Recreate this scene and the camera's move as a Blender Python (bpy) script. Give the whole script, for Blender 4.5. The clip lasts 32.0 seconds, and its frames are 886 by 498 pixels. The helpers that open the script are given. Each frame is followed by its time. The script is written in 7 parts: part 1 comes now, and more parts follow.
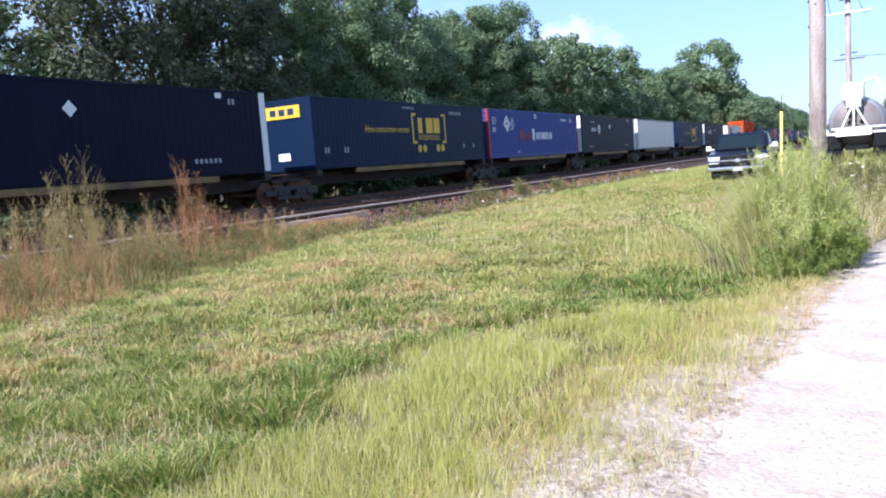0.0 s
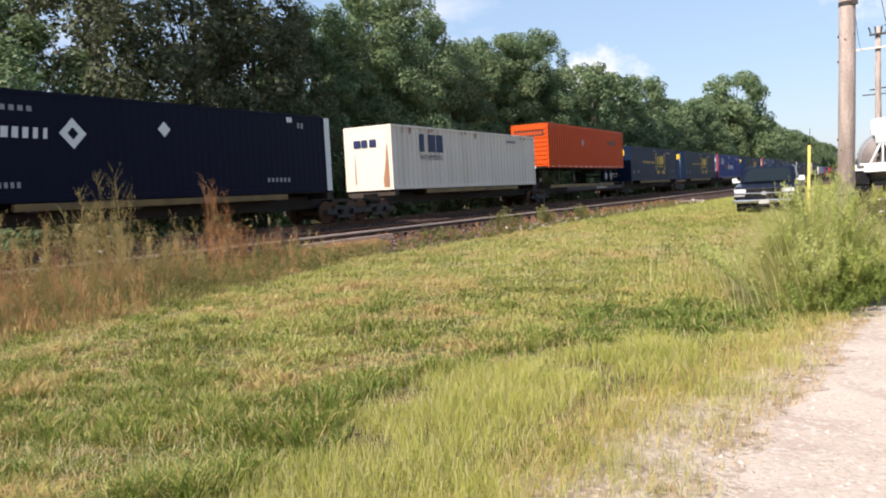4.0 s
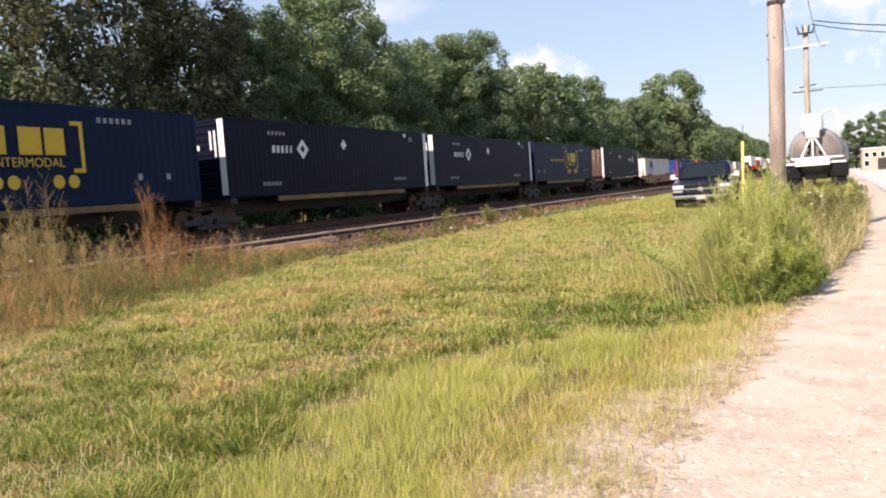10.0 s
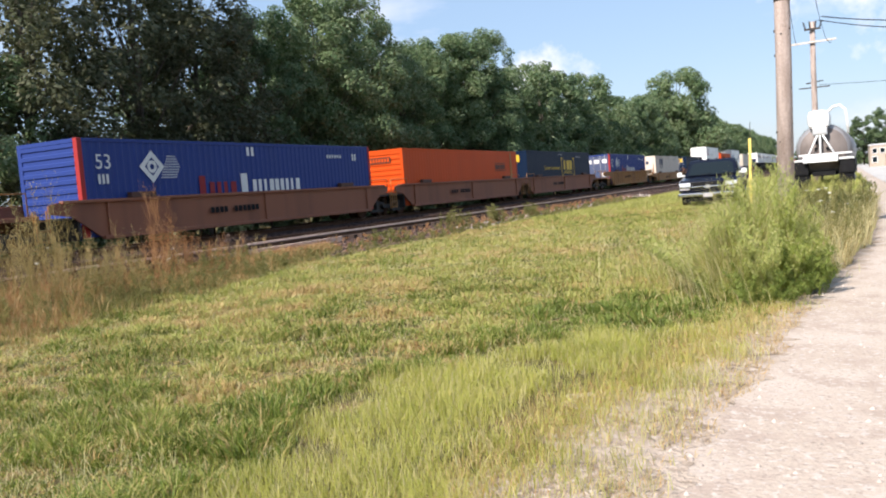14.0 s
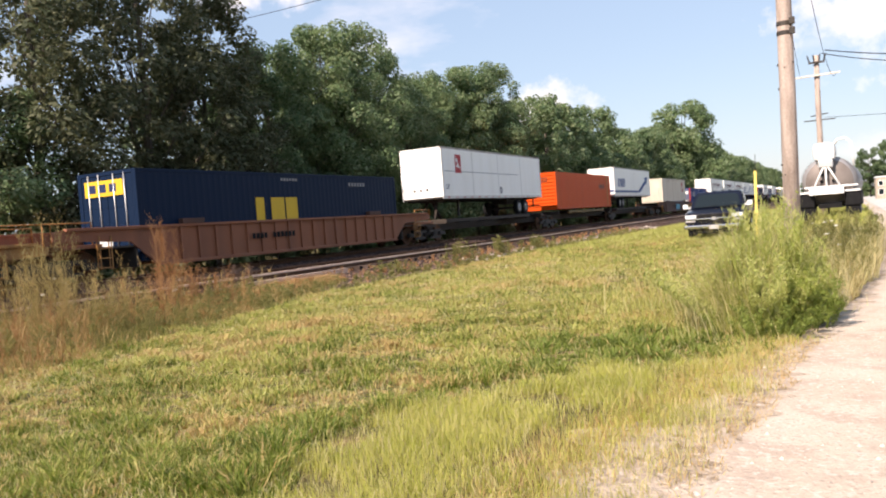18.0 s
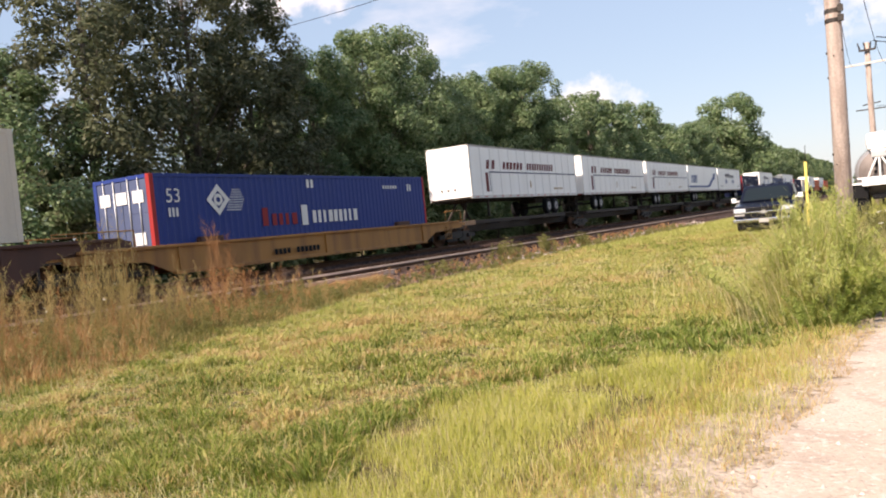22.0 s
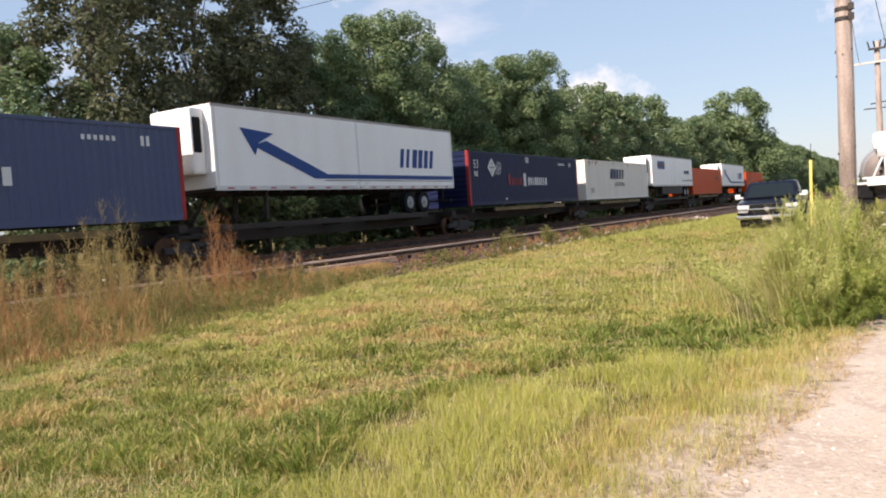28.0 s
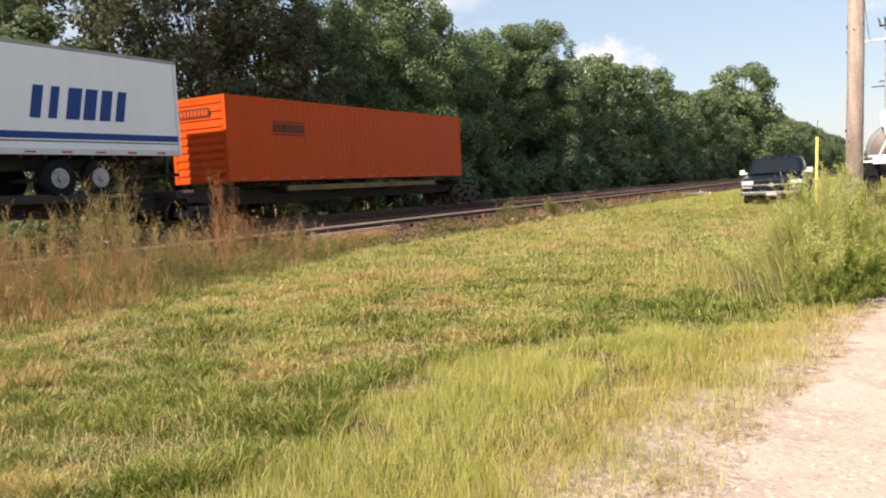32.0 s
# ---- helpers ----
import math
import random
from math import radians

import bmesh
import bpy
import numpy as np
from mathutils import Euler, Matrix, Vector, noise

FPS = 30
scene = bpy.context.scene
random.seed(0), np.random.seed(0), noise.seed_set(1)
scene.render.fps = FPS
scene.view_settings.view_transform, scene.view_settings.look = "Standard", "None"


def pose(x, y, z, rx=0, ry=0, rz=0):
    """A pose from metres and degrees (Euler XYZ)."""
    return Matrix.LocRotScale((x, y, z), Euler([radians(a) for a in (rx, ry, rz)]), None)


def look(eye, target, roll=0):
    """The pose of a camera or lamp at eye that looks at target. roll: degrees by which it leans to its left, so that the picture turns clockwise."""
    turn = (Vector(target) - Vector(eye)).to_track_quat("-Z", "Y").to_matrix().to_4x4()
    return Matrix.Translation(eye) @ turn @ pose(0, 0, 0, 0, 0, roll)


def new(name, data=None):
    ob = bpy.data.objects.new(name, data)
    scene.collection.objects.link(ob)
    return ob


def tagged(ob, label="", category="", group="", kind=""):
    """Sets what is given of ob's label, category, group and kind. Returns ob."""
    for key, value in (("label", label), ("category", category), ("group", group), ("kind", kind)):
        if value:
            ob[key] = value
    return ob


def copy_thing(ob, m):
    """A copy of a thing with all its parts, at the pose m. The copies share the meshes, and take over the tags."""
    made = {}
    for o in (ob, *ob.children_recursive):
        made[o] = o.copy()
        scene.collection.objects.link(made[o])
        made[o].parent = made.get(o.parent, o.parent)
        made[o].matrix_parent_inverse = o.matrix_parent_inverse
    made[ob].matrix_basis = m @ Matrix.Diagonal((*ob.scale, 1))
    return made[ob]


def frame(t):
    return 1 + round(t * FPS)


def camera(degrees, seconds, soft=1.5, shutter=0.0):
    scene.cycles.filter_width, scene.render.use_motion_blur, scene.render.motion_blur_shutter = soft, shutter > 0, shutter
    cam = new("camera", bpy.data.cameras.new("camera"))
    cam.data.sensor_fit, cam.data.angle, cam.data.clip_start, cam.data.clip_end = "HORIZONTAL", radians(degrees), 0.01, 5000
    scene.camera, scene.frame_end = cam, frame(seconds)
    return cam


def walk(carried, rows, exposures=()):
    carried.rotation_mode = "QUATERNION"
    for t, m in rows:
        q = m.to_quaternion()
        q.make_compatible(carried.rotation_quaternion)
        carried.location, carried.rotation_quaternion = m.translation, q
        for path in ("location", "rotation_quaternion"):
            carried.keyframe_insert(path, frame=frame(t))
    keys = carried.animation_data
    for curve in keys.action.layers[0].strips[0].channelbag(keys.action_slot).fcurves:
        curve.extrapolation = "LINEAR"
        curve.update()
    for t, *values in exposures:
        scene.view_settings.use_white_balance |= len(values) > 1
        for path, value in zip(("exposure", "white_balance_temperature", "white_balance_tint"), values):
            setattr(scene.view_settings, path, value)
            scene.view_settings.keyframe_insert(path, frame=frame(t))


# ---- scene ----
# camera: hand-held at one standpoint (seconds, sway in metres, yaw, pitch, roll)
cam = camera(57.8, 32.0, soft=2.0)
EYE = 1.55
ROWS = [
    (0.0, -0.015, 0.024, 0.004, 27.72, -5.75, 4.41),
    (0.5, -0.027, 0.007, 0.008, 27.44, -5.70, 4.21),
    (1.0, -0.013, 0.010, -0.000, 25.73, -5.10, 4.25),
    (1.5, -0.008, -0.002, 0.004, 26.44, -4.54, 4.38),
    (2.0, -0.007, -0.026, -0.001, 27.65, -3.73, 4.56),
    (2.5, -0.024, -0.038, 0.015, 27.78, -3.25, 4.15),
    (4.5, -0.006, -0.033, 0.013, 29.65, -4.00, 2.79),
    (5.0, 0.006, -0.029, 0.009, 26.98, -3.77, 3.53),
    (5.5, 0.008, -0.027, 0.012, 25.84, -3.06, 3.38),
    (6.0, 0.010, -0.024, 0.014, 25.94, -3.59, 3.58),
    (6.5, 0.026, -0.019, 0.009, 25.32, -2.51, 3.74),
    (7.0, 0.020, -0.017, 0.006, 26.77, -1.55, 4.13),
    (7.5, 0.014, -0.010, 0.013, 26.20, -2.54, 3.53),
    (8.0, 0.007, 0.006, 0.009, 25.35, -2.72, 3.85),
    (8.5, 0.013, 0.016, 0.011, 24.75, -3.21, 5.17),
    (9.0, 0.009, 0.024, 0.006, 24.59, -3.74, 4.99),
    (9.5, 0.002, 0.027, 0.001, 24.66, -3.95, 3.88),
    (10.0, 0.002, 0.027, -0.003, 25.47, -4.03, 4.01),
    (10.5, 0.001, 0.021, -0.001, 25.76, -3.38, 3.31),
    (11.0, -0.006, 0.014, 0.000, 26.99, -3.34, 3.41),
    (11.5, -0.014, 0.018, -0.001, 25.94, -5.56, 3.09),
    (12.0, -0.005, 0.038, -0.005, 25.02, -4.41, 3.17),
    (12.5, -0.003, 0.053, -0.003, 24.83, -3.95, 3.92),
    (13.0, -0.006, 0.066, -0.005, 24.37, -3.90, 3.76),
    (13.5, -0.014, 0.078, -0.000, 25.59, -4.27, 4.16),
    (15.5, 0.005, 0.107, 0.004, 26.20, -3.15, 4.42),
    (16.0, 0.010, 0.135, 0.016, 26.19, -2.99, 4.13),
    (16.5, -0.002, 0.146, 0.021, 26.56, -2.15, 4.28),
    (17.0, 0.003, 0.149, 0.028, 23.98, -3.72, 4.41),
    (17.5, -0.004, 0.127, 0.021, 24.36, -2.94, 4.44),
    (18.0, -0.003, 0.103, 0.015, 26.35, -1.79, 4.33),
    (18.5, -0.008, 0.058, 0.004, 26.34, -3.36, 3.67),
    (19.0, -0.020, -0.011, -0.004, 27.04, -2.92, 4.39),
    (19.5, -0.032, -0.040, -0.007, 28.22, -1.14, 3.54),
    (20.0, -0.032, -0.025, 0.001, 25.28, -1.22, 4.71),
    (20.5, -0.015, -0.037, -0.004, 27.32, -2.15, 4.49),
    (21.0, 0.011, -0.021, -0.009, 28.00, -1.78, 4.64),
    (21.5, 0.016, -0.027, -0.027, 28.27, -1.50, 5.15),
    (22.0, 0.012, -0.057, -0.021, 29.49, -1.44, 5.61),
    (22.5, 0.003, -0.093, -0.034, 30.79, 0.05, 4.80),
    (23.0, -0.015, -0.105, -0.037, 31.90, -0.52, 3.89),
    (23.5, -0.026, -0.101, -0.050, 31.63, -0.99, 3.80),
    (24.0, -0.032, -0.078, -0.047, 31.02, -0.85, 3.57),
    (24.5, -0.020, -0.054, -0.040, 28.03, -1.11, 3.40),
    (26.5, 0.004, -0.040, 0.002, 27.49, -1.93, 3.15),
    (27.0, 0.016, -0.059, -0.003, 29.51, -2.59, 3.75),
    (27.5, 0.018, -0.032, -0.001, 29.70, -2.76, 4.07),
    (28.0, 0.017, -0.009, 0.011, 29.70, -2.30, 4.09),
    (28.5, 0.026, -0.014, -0.000, 29.61, -2.38, 4.14),
    (29.0, 0.016, -0.027, 0.007, 28.16, -2.45, 4.44),
    (29.5, 0.017, -0.057, 0.005, 31.65, -2.04, 3.43),
    (30.0, 0.018, -0.050, 0.001, 30.53, -3.41, 2.60),
    (30.5, 0.011, -0.026, 0.005, 28.03, -2.59, 2.21),
    (31.0, 0.018, -0.020, 0.011, 28.25, -2.15, 2.49),
    (31.5, 0.010, -0.008, 0.016, 28.35, -2.92, 2.42),
    (32.0, -0.001, -0.017, -0.001, 29.88, -4.45, 2.88),
]
EXPOSURES = [(0.0, 1.0, 5450, 19), (1.0, 0.72, 5460, 6), (2.0, 0.72, 5860, 12), (3.5, 0.69, 6470, 16), (5.0, 0.76, 6950, 18), (11.0, 0.78, 7170, 21), (12.0, 0.70, 6170, 10), (13.5, 0.69, 6400, 14), (15.5, 0.78, 6820, 18), (20.0, 0.82, 7470, 21), (24.0, 0.74, 7470, 22), (26.5, 0.65, 7320, 21), (30.0, 0.68, 7120, 19), (32.0, 0.76, 7520, 18)]
walk(cam, [(t, pose(x, y, EYE + z, 90 + pitch, roll, yaw)) for t, x, y, z, yaw, pitch, roll in ROWS], EXPOSURES)

# ---- world, sun ----
SUN_ELEV, SUN_AZ = radians(43), radians(200)   # azimuth clockwise from +Y
world = bpy.data.worlds.new("world")
scene.world = world
world.use_nodes = True
wn, wl = world.node_tree.nodes, world.node_tree.links
wn.clear()
sky = wn.new("ShaderNodeTexSky")
sky.sky_type, sky.sun_disc = "NISHITA", False
sky.sun_elevation, sky.sun_rotation = SUN_ELEV, SUN_AZ
sky.air_density, sky.dust_density, sky.ozone_density = 1.25, 0.5, 2.2
bg = wn.new("ShaderNodeBackground")
bg.inputs[1].default_value = 0.115
wout = wn.new("ShaderNodeOutputWorld")
# thin fair-weather clouds
tc = wn.new("ShaderNodeTexCoord")
wmap = wn.new("ShaderNodeMapping")
wmap.inputs["Scale"].default_value = (1.0, 1.0, 2.6)
wmap.inputs["Location"].default_value = (0.35, 0.1, 0.2)
cn = wn.new("ShaderNodeTexNoise")
cn.inputs["Scale"].default_value, cn.inputs["Detail"].default_value, cn.inputs["Roughness"].default_value = 3.4, 7, 0.55
cr = wn.new("ShaderNodeValToRGB")
cr.color_ramp.elements[0].position, cr.color_ramp.elements[1].position = 0.58, 0.90
cmix = wn.new("ShaderNodeMixRGB")
cmix.inputs[2].default_value = (6.6, 6.6, 6.9, 1)
wl.new(tc.outputs["Generated"], wmap.inputs["Vector"])
wl.new(wmap.outputs["Vector"], cn.inputs["Vector"])
wl.new(cn.outputs["Fac"], cr.inputs["Fac"])
# two low heaps of cumulus over the trees and over the lot
puff = wn.new("ShaderNodeTexNoise")
puff.inputs["Scale"].default_value, puff.inputs["Detail"].default_value, puff.inputs["Roughness"].default_value = 22, 6, 0.6
wl.new(tc.outputs["Generated"], puff.inputs["Vector"])
cover = cr.outputs["Color"]
for azimuth, elevation, wide, tall in ((-18.8, 7.6, 0.066, 0.040), (5.0, 12.0, 0.13, 0.09), (-40, 17, 0.12, 0.04)):
    a, e = radians(azimuth), radians(elevation)
    off = wn.new("ShaderNodeVectorMath")
    off.operation = "SUBTRACT"
    off.inputs[1].default_value = (math.sin(a) * math.cos(e), math.cos(a) * math.cos(e), math.sin(e))
    wl.new(tc.outputs["Generated"], off.inputs[0])
    sc_ = wn.new("ShaderNodeVectorMath")
    sc_.operation = "MULTIPLY"
    sc_.inputs[1].default_value = (1 / wide, 1 / wide, 1 / tall)
    wl.new(off.outputs[0], sc_.inputs[0])
    ln = wn.new("ShaderNodeVectorMath")
    ln.operation = "LENGTH"
    wl.new(sc_.outputs[0], ln.inputs[0])
    add = wn.new("ShaderNodeMath")
    add.operation = "MULTIPLY_ADD"
    add.inputs[1].default_value = 2.4
    wl.new(puff.outputs["Fac"], add.inputs[0])
    neg = wn.new("ShaderNodeMath")
    neg.operation = "SUBTRACT"
    neg.inputs[0].default_value = -0.25
    wl.new(ln.outputs["Value"], neg.inputs[1])
    wl.new(neg.outputs[0], add.inputs[2])
    mr = wn.new("ShaderNodeMapRange")
    mr.inputs["From Min"].default_value, mr.inputs["From Max"].default_value = 0.0, 0.75
    mr.inputs["To Max"].default_value = 0.95
    wl.new(add.outputs[0], mr.inputs["Value"])
    top = wn.new("ShaderNodeMath")
    top.operation = "MAXIMUM"
    wl.new(cover, top.inputs[0])
    wl.new(mr.outputs[0], top.inputs[1])
    cover = top.outputs[0]
wl.new(cover, cmix.inputs[0])
haze = wn.new("ShaderNodeMixRGB")
haze.inputs[0].default_value = 0.66
haze.inputs[2].default_value = (2.22, 3.30, 4.75, 1)
wl.new(sky.outputs["Color"], haze.inputs[1])
wl.new(haze.outputs["Color"], cmix.inputs[1])
wl.new(cmix.outputs["Color"], bg.inputs[0])
wl.new(bg.outputs[0], wout.inputs[0])
sun = new("sun", bpy.data.lights.new("sun", "SUN"))
sun.data.energy, sun.data.angle, sun.data.color = 5.0, radians(0.6), (1.0, 0.95, 0.86)
sun_dir = Vector((math.sin(SUN_AZ) * math.cos(SUN_ELEV), math.cos(SUN_AZ) * math.cos(SUN_ELEV), math.sin(SUN_ELEV)))
sun.matrix_world = look(sun_dir * 60, (0, 0, 0))


# ---- materials ----
def mat(name, color, rough=0.6, metal=0.0, dirt=None, dirt_amount=0.35, scale=6.0, grain=0.15, bump=0.1, bump_scale=40.0,
        vary=0.0, streak=False, island=0.0, sheen=0.0, translucent=0.0, spec=0.5):
    """A procedural surface: base colour, large stains of a dirt colour, fine grain, bump."""
    m = bpy.data.materials.new(name)
    m.use_nodes = True
    n, l = m.node_tree.nodes, m.node_tree.links
    p = n["Principled BSDF"]
    p.inputs["Roughness"].default_value, p.inputs["Metallic"].default_value = rough, metal
    p.inputs["Specular IOR Level"].default_value = spec
    geo = n.new("ShaderNodeTexCoord")
    src = geo.outputs["Object"]
    if streak:
        mp = n.new("ShaderNodeMapping")
        mp.inputs["Scale"].default_value = (1.0, 1.0, 0.12)
        l.new(src, mp.inputs["Vector"])
        src = mp.outputs["Vector"]
    big = n.new("ShaderNodeTexNoise")
    big.inputs["Scale"].default_value, big.inputs["Detail"].default_value = scale, 5
    l.new(src, big.inputs["Vector"])
    ramp = n.new("ShaderNodeValToRGB")
    ramp.color_ramp.elements[0].position, ramp.color_ramp.elements[1].position = 0.45, 0.75
    l.new(big.outputs["Fac"], ramp.inputs["Fac"])
    mul = n.new("ShaderNodeMath")
    mul.operation = "MULTIPLY"
    mul.inputs[1].default_value = dirt_amount
    l.new(ramp.outputs["Color"], mul.inputs[0])
    mix = n.new("ShaderNodeMixRGB")
    mix.inputs[1].default_value = (*color, 1)
    d = dirt or tuple(c * 0.6 + 0.02 for c in color)
    mix.inputs[2].default_value = (*d, 1)
    l.new(mul.outputs[0], mix.inputs[0])
    fine = n.new("ShaderNodeTexNoise")
    fine.inputs["Scale"].default_value, fine.inputs["Detail"].default_value = bump_scale, 6
    l.new(geo.outputs["Object"], fine.inputs["Vector"])
    val = n.new("ShaderNodeMapRange")
    val.inputs["To Min"].default_value, val.inputs["To Max"].default_value = 1 - grain, 1 + grain
    l.new(fine.outputs["Fac"], val.inputs["Value"])
    hsv = n.new("ShaderNodeHueSaturation")
    l.new(mix.outputs[0], hsv.inputs["Color"])
    last = val.outputs[0]
    if vary or island:
        if island:
            g = n.new("ShaderNodeNewGeometry")
            rnd = g.outputs["Random Per Island"]
        else:
            g = n.new("ShaderNodeObjectInfo")
            rnd = g.outputs["Random"]
        k = island or vary
        mr = n.new("ShaderNodeMapRange")
        mr.inputs["To Min"].default_value, mr.inputs["To Max"].default_value = 1 - k, 1 + k
        l.new(rnd, mr.inputs["Value"])
        mm = n.new("ShaderNodeMath")
        mm.operation = "MULTIPLY"
        l.new(mr.outputs[0], mm.inputs[0])
        l.new(last, mm.inputs[1])
        last = mm.outputs[0]
    l.new(last, hsv.inputs["Value"])
    l.new(hsv.outputs[0], p.inputs["Base Color"])
    if bump:
        b = n.new("ShaderNodeBump")
        b.inputs["Strength"].default_value, b.inputs["Distance"].default_value = bump, 0.02
        l.new(fine.outputs["Fac"], b.inputs["Height"])
        l.new(b.outputs[0], p.inputs["Normal"])
    if translucent:
        t = n.new("ShaderNodeBsdfTranslucent")
        l.new(hsv.outputs[0], t.inputs["Color"])
        ms = n.new("ShaderNodeMixShader")
        ms.inputs[0].default_value = translucent
        l.new(p.outputs[0], ms.inputs[1])
        l.new(t.outputs[0], ms.inputs[2])
        l.new(ms.outputs[0], n["Material Output"].inputs["Surface"])
    return m


def foliage(name, c1, c2, scale, translucent=0.3, rough=0.5, c3=None, position=False):
    """Leaf or blade colour: two tones by large noise, a third by the single leaf."""
    m = bpy.data.materials.new(name)
    m.use_nodes = True
    n, l = m.node_tree.nodes, m.node_tree.links
    p = n["Principled BSDF"]
    p.inputs["Roughness"].default_value = rough
    p.inputs["Specular IOR Level"].default_value = 0.22
    geo = n.new("ShaderNodeNewGeometry")
    noi = n.new("ShaderNodeTexNoise")
    noi.inputs["Scale"].default_value, noi.inputs["Detail"].default_value = scale, 4
    l.new(geo.outputs["Position"], noi.inputs["Vector"])
    ramp = n.new("ShaderNodeValToRGB")
    ramp.color_ramp.elements[0].position, ramp.color_ramp.elements[1].position = 0.36, 0.64
    ramp.color_ramp.elements[0].color, ramp.color_ramp.elements[1].color = (*c1, 1), (*c2, 1)
    l.new(noi.outputs["Fac"], ramp.inputs["Fac"])
    mix = n.new("ShaderNodeMixRGB")
    mix.inputs[2].default_value = (*(c3 or c2), 1)
    mr = n.new("ShaderNodeMapRange")
    mr.inputs["From Min"].default_value, mr.inputs["From Max"].default_value = 0.55, 1.0
    mr.inputs["To Max"].default_value = 0.8
    l.new(geo.outputs["Random Per Island"], mr.inputs["Value"])
    l.new(mr.outputs[0], mix.inputs[0])
    l.new(ramp.outputs[0], mix.inputs[1])
    l.new(mix.outputs[0], p.inputs["Base Color"])
    t = n.new("ShaderNodeBsdfTranslucent")
    l.new(mix.outputs[0], t.inputs["Color"])
    ms = n.new("ShaderNodeMixShader")
    ms.inputs[0].default_value = translucent
    l.new(p.outputs[0], ms.inputs[1])
    l.new(t.outputs[0], ms.inputs[2])
    l.new(ms.outputs[0], n["Material Output"].inputs["Surface"])
    return m


def ground_mat(name, layers, bump=0.5):
    """Earth under grass: mixes of several colours by noise of several sizes, in metres."""
    m = bpy.data.materials.new(name)
    m.use_nodes = True
    n, l = m.node_tree.nodes, m.node_tree.links
    p = n["Principled BSDF"]
    p.inputs["Roughness"].default_value = 0.95
    p.inputs["Specular IOR Level"].default_value = 0.15
    geo = n.new("ShaderNodeNewGeometry")
    out = None
    for c, scale, lo, hi in layers:
        if out is None:
            rgb = n.new("ShaderNodeRGB")
            rgb.outputs[0].default_value = (*c, 1)
            out = rgb.outputs[0]
            continue
        noi = n.new("ShaderNodeTexNoise")
        noi.inputs["Scale"].default_value, noi.inputs["Detail"].default_value = scale, 5
        l.new(geo.outputs["Position"], noi.inputs["Vector"])
        mr = n.new("ShaderNodeMapRange")
        mr.inputs["From Min"].default_value, mr.inputs["From Max"].default_value = lo, hi
        l.new(noi.outputs["Fac"], mr.inputs["Value"])
        mix = n.new("ShaderNodeMixRGB")
        mix.inputs[2].default_value = (*c, 1)
        l.new(mr.outputs[0], mix.inputs[0])
        l.new(out, mix.inputs[1])
        out = mix.outputs[0]
    l.new(out, p.inputs["Base Color"])
    f = n.new("ShaderNodeTexNoise")
    f.inputs["Scale"].default_value, f.inputs["Detail"].default_value = 30, 8
    l.new(geo.outputs["Position"], f.inputs["Vector"])
    b = n.new("ShaderNodeBump")
    b.inputs["Strength"].default_value, b.inputs["Distance"].default_value = bump, 0.04
    l.new(f.outputs["Fac"], b.inputs["Height"])
    l.new(b.outputs[0], p.inputs["Normal"])
    return m


M_EARTH = ground_mat("mown_turf_soil", [((0.115, 0.095, 0.036), 1, 0, 1), ((0.085, 0.085, 0.024), 0.5, 0.42, 0.6), ((0.23, 0.155, 0.07), 1.3, 0.5, 0.66), ((0.075, 0.05, 0.028), 9, 0.5, 0.68)])
M_ROAD = ground_mat("pale_gravel", [((0.44, 0.36, 0.29), 1, 0, 1), ((0.49, 0.41, 0.34), 0.6, 0.45, 0.6), ((0.39, 0.31, 0.25), 2.5, 0.5, 0.64), ((0.50, 0.43, 0.37), 18, 0.54, 0.64), ((0.34, 0.275, 0.225), 34, 0.57, 0.67)], 0.4)
M_SOIL = ground_mat("bare_pinkish_soil", [((0.44, 0.355, 0.28), 1, 0, 1), ((0.34, 0.265, 0.195), 1.6, 0.45, 0.62), ((0.22, 0.165, 0.115), 7, 0.52, 0.66), ((0.50, 0.42, 0.345), 17, 0.55, 0.66)], 0.8)
# dark ballast, its tones lowered further to hold the train's shadow
M_BALLAST = ground_mat("dark_shaded_ballast", [((0.050, 0.032, 0.026), 1, 0, 1), ((0.085, 0.052, 0.042), 7, 0.45, 0.6), ((0.024, 0.016, 0.014), 4, 0.5, 0.66)], 1.0)
M_LOT = ground_mat("worn_concrete", [((0.46, 0.44, 0.41), 1, 0, 1), ((0.38, 0.36, 0.33), 0.4, 0.45, 0.65), ((0.52, 0.50, 0.47), 6, 0.5, 0.7)], 0.2)
M_SIDERAIL = mat("dusty_rust_rail", (0.74, 0.54, 0.43), 0.9, 0.0, dirt=(0.52, 0.33, 0.23), dirt_amount=0.5, scale=3, bump=0.3, spec=0.1)
M_LIGHTGRASS = foliage("grass_light", (0.29, 0.325, 0.065), (0.44, 0.44, 0.125), 1.1, 0.38, c3=(0.58, 0.51, 0.22))
M_STONE = mat("ballast_stone", (0.075, 0.050, 0.043), 0.9, dirt=(0.03, 0.022, 0.02), dirt_amount=0.5, scale=3, island=0.6, bump=0.3, spec=0.08)
M_DUSTSTONE = mat("dusty_stone", (0.22, 0.15, 0.12), 0.9, dirt=(0.12, 0.08, 0.065), scale=3, island=0.5, bump=0.2, spec=0.1)
M_GSTONE = mat("gravel_stone", (0.46, 0.39, 0.335), 0.9, dirt=(0.28, 0.23, 0.195), scale=3, island=0.4, bump=0.2, spec=0.2)
M_RUST = mat("rusty_steel", (0.12, 0.062, 0.036), 0.85, 0.1, dirt=(0.06, 0.034, 0.024), dirt_amount=0.7, scale=3, bump=0.3, spec=0.15)
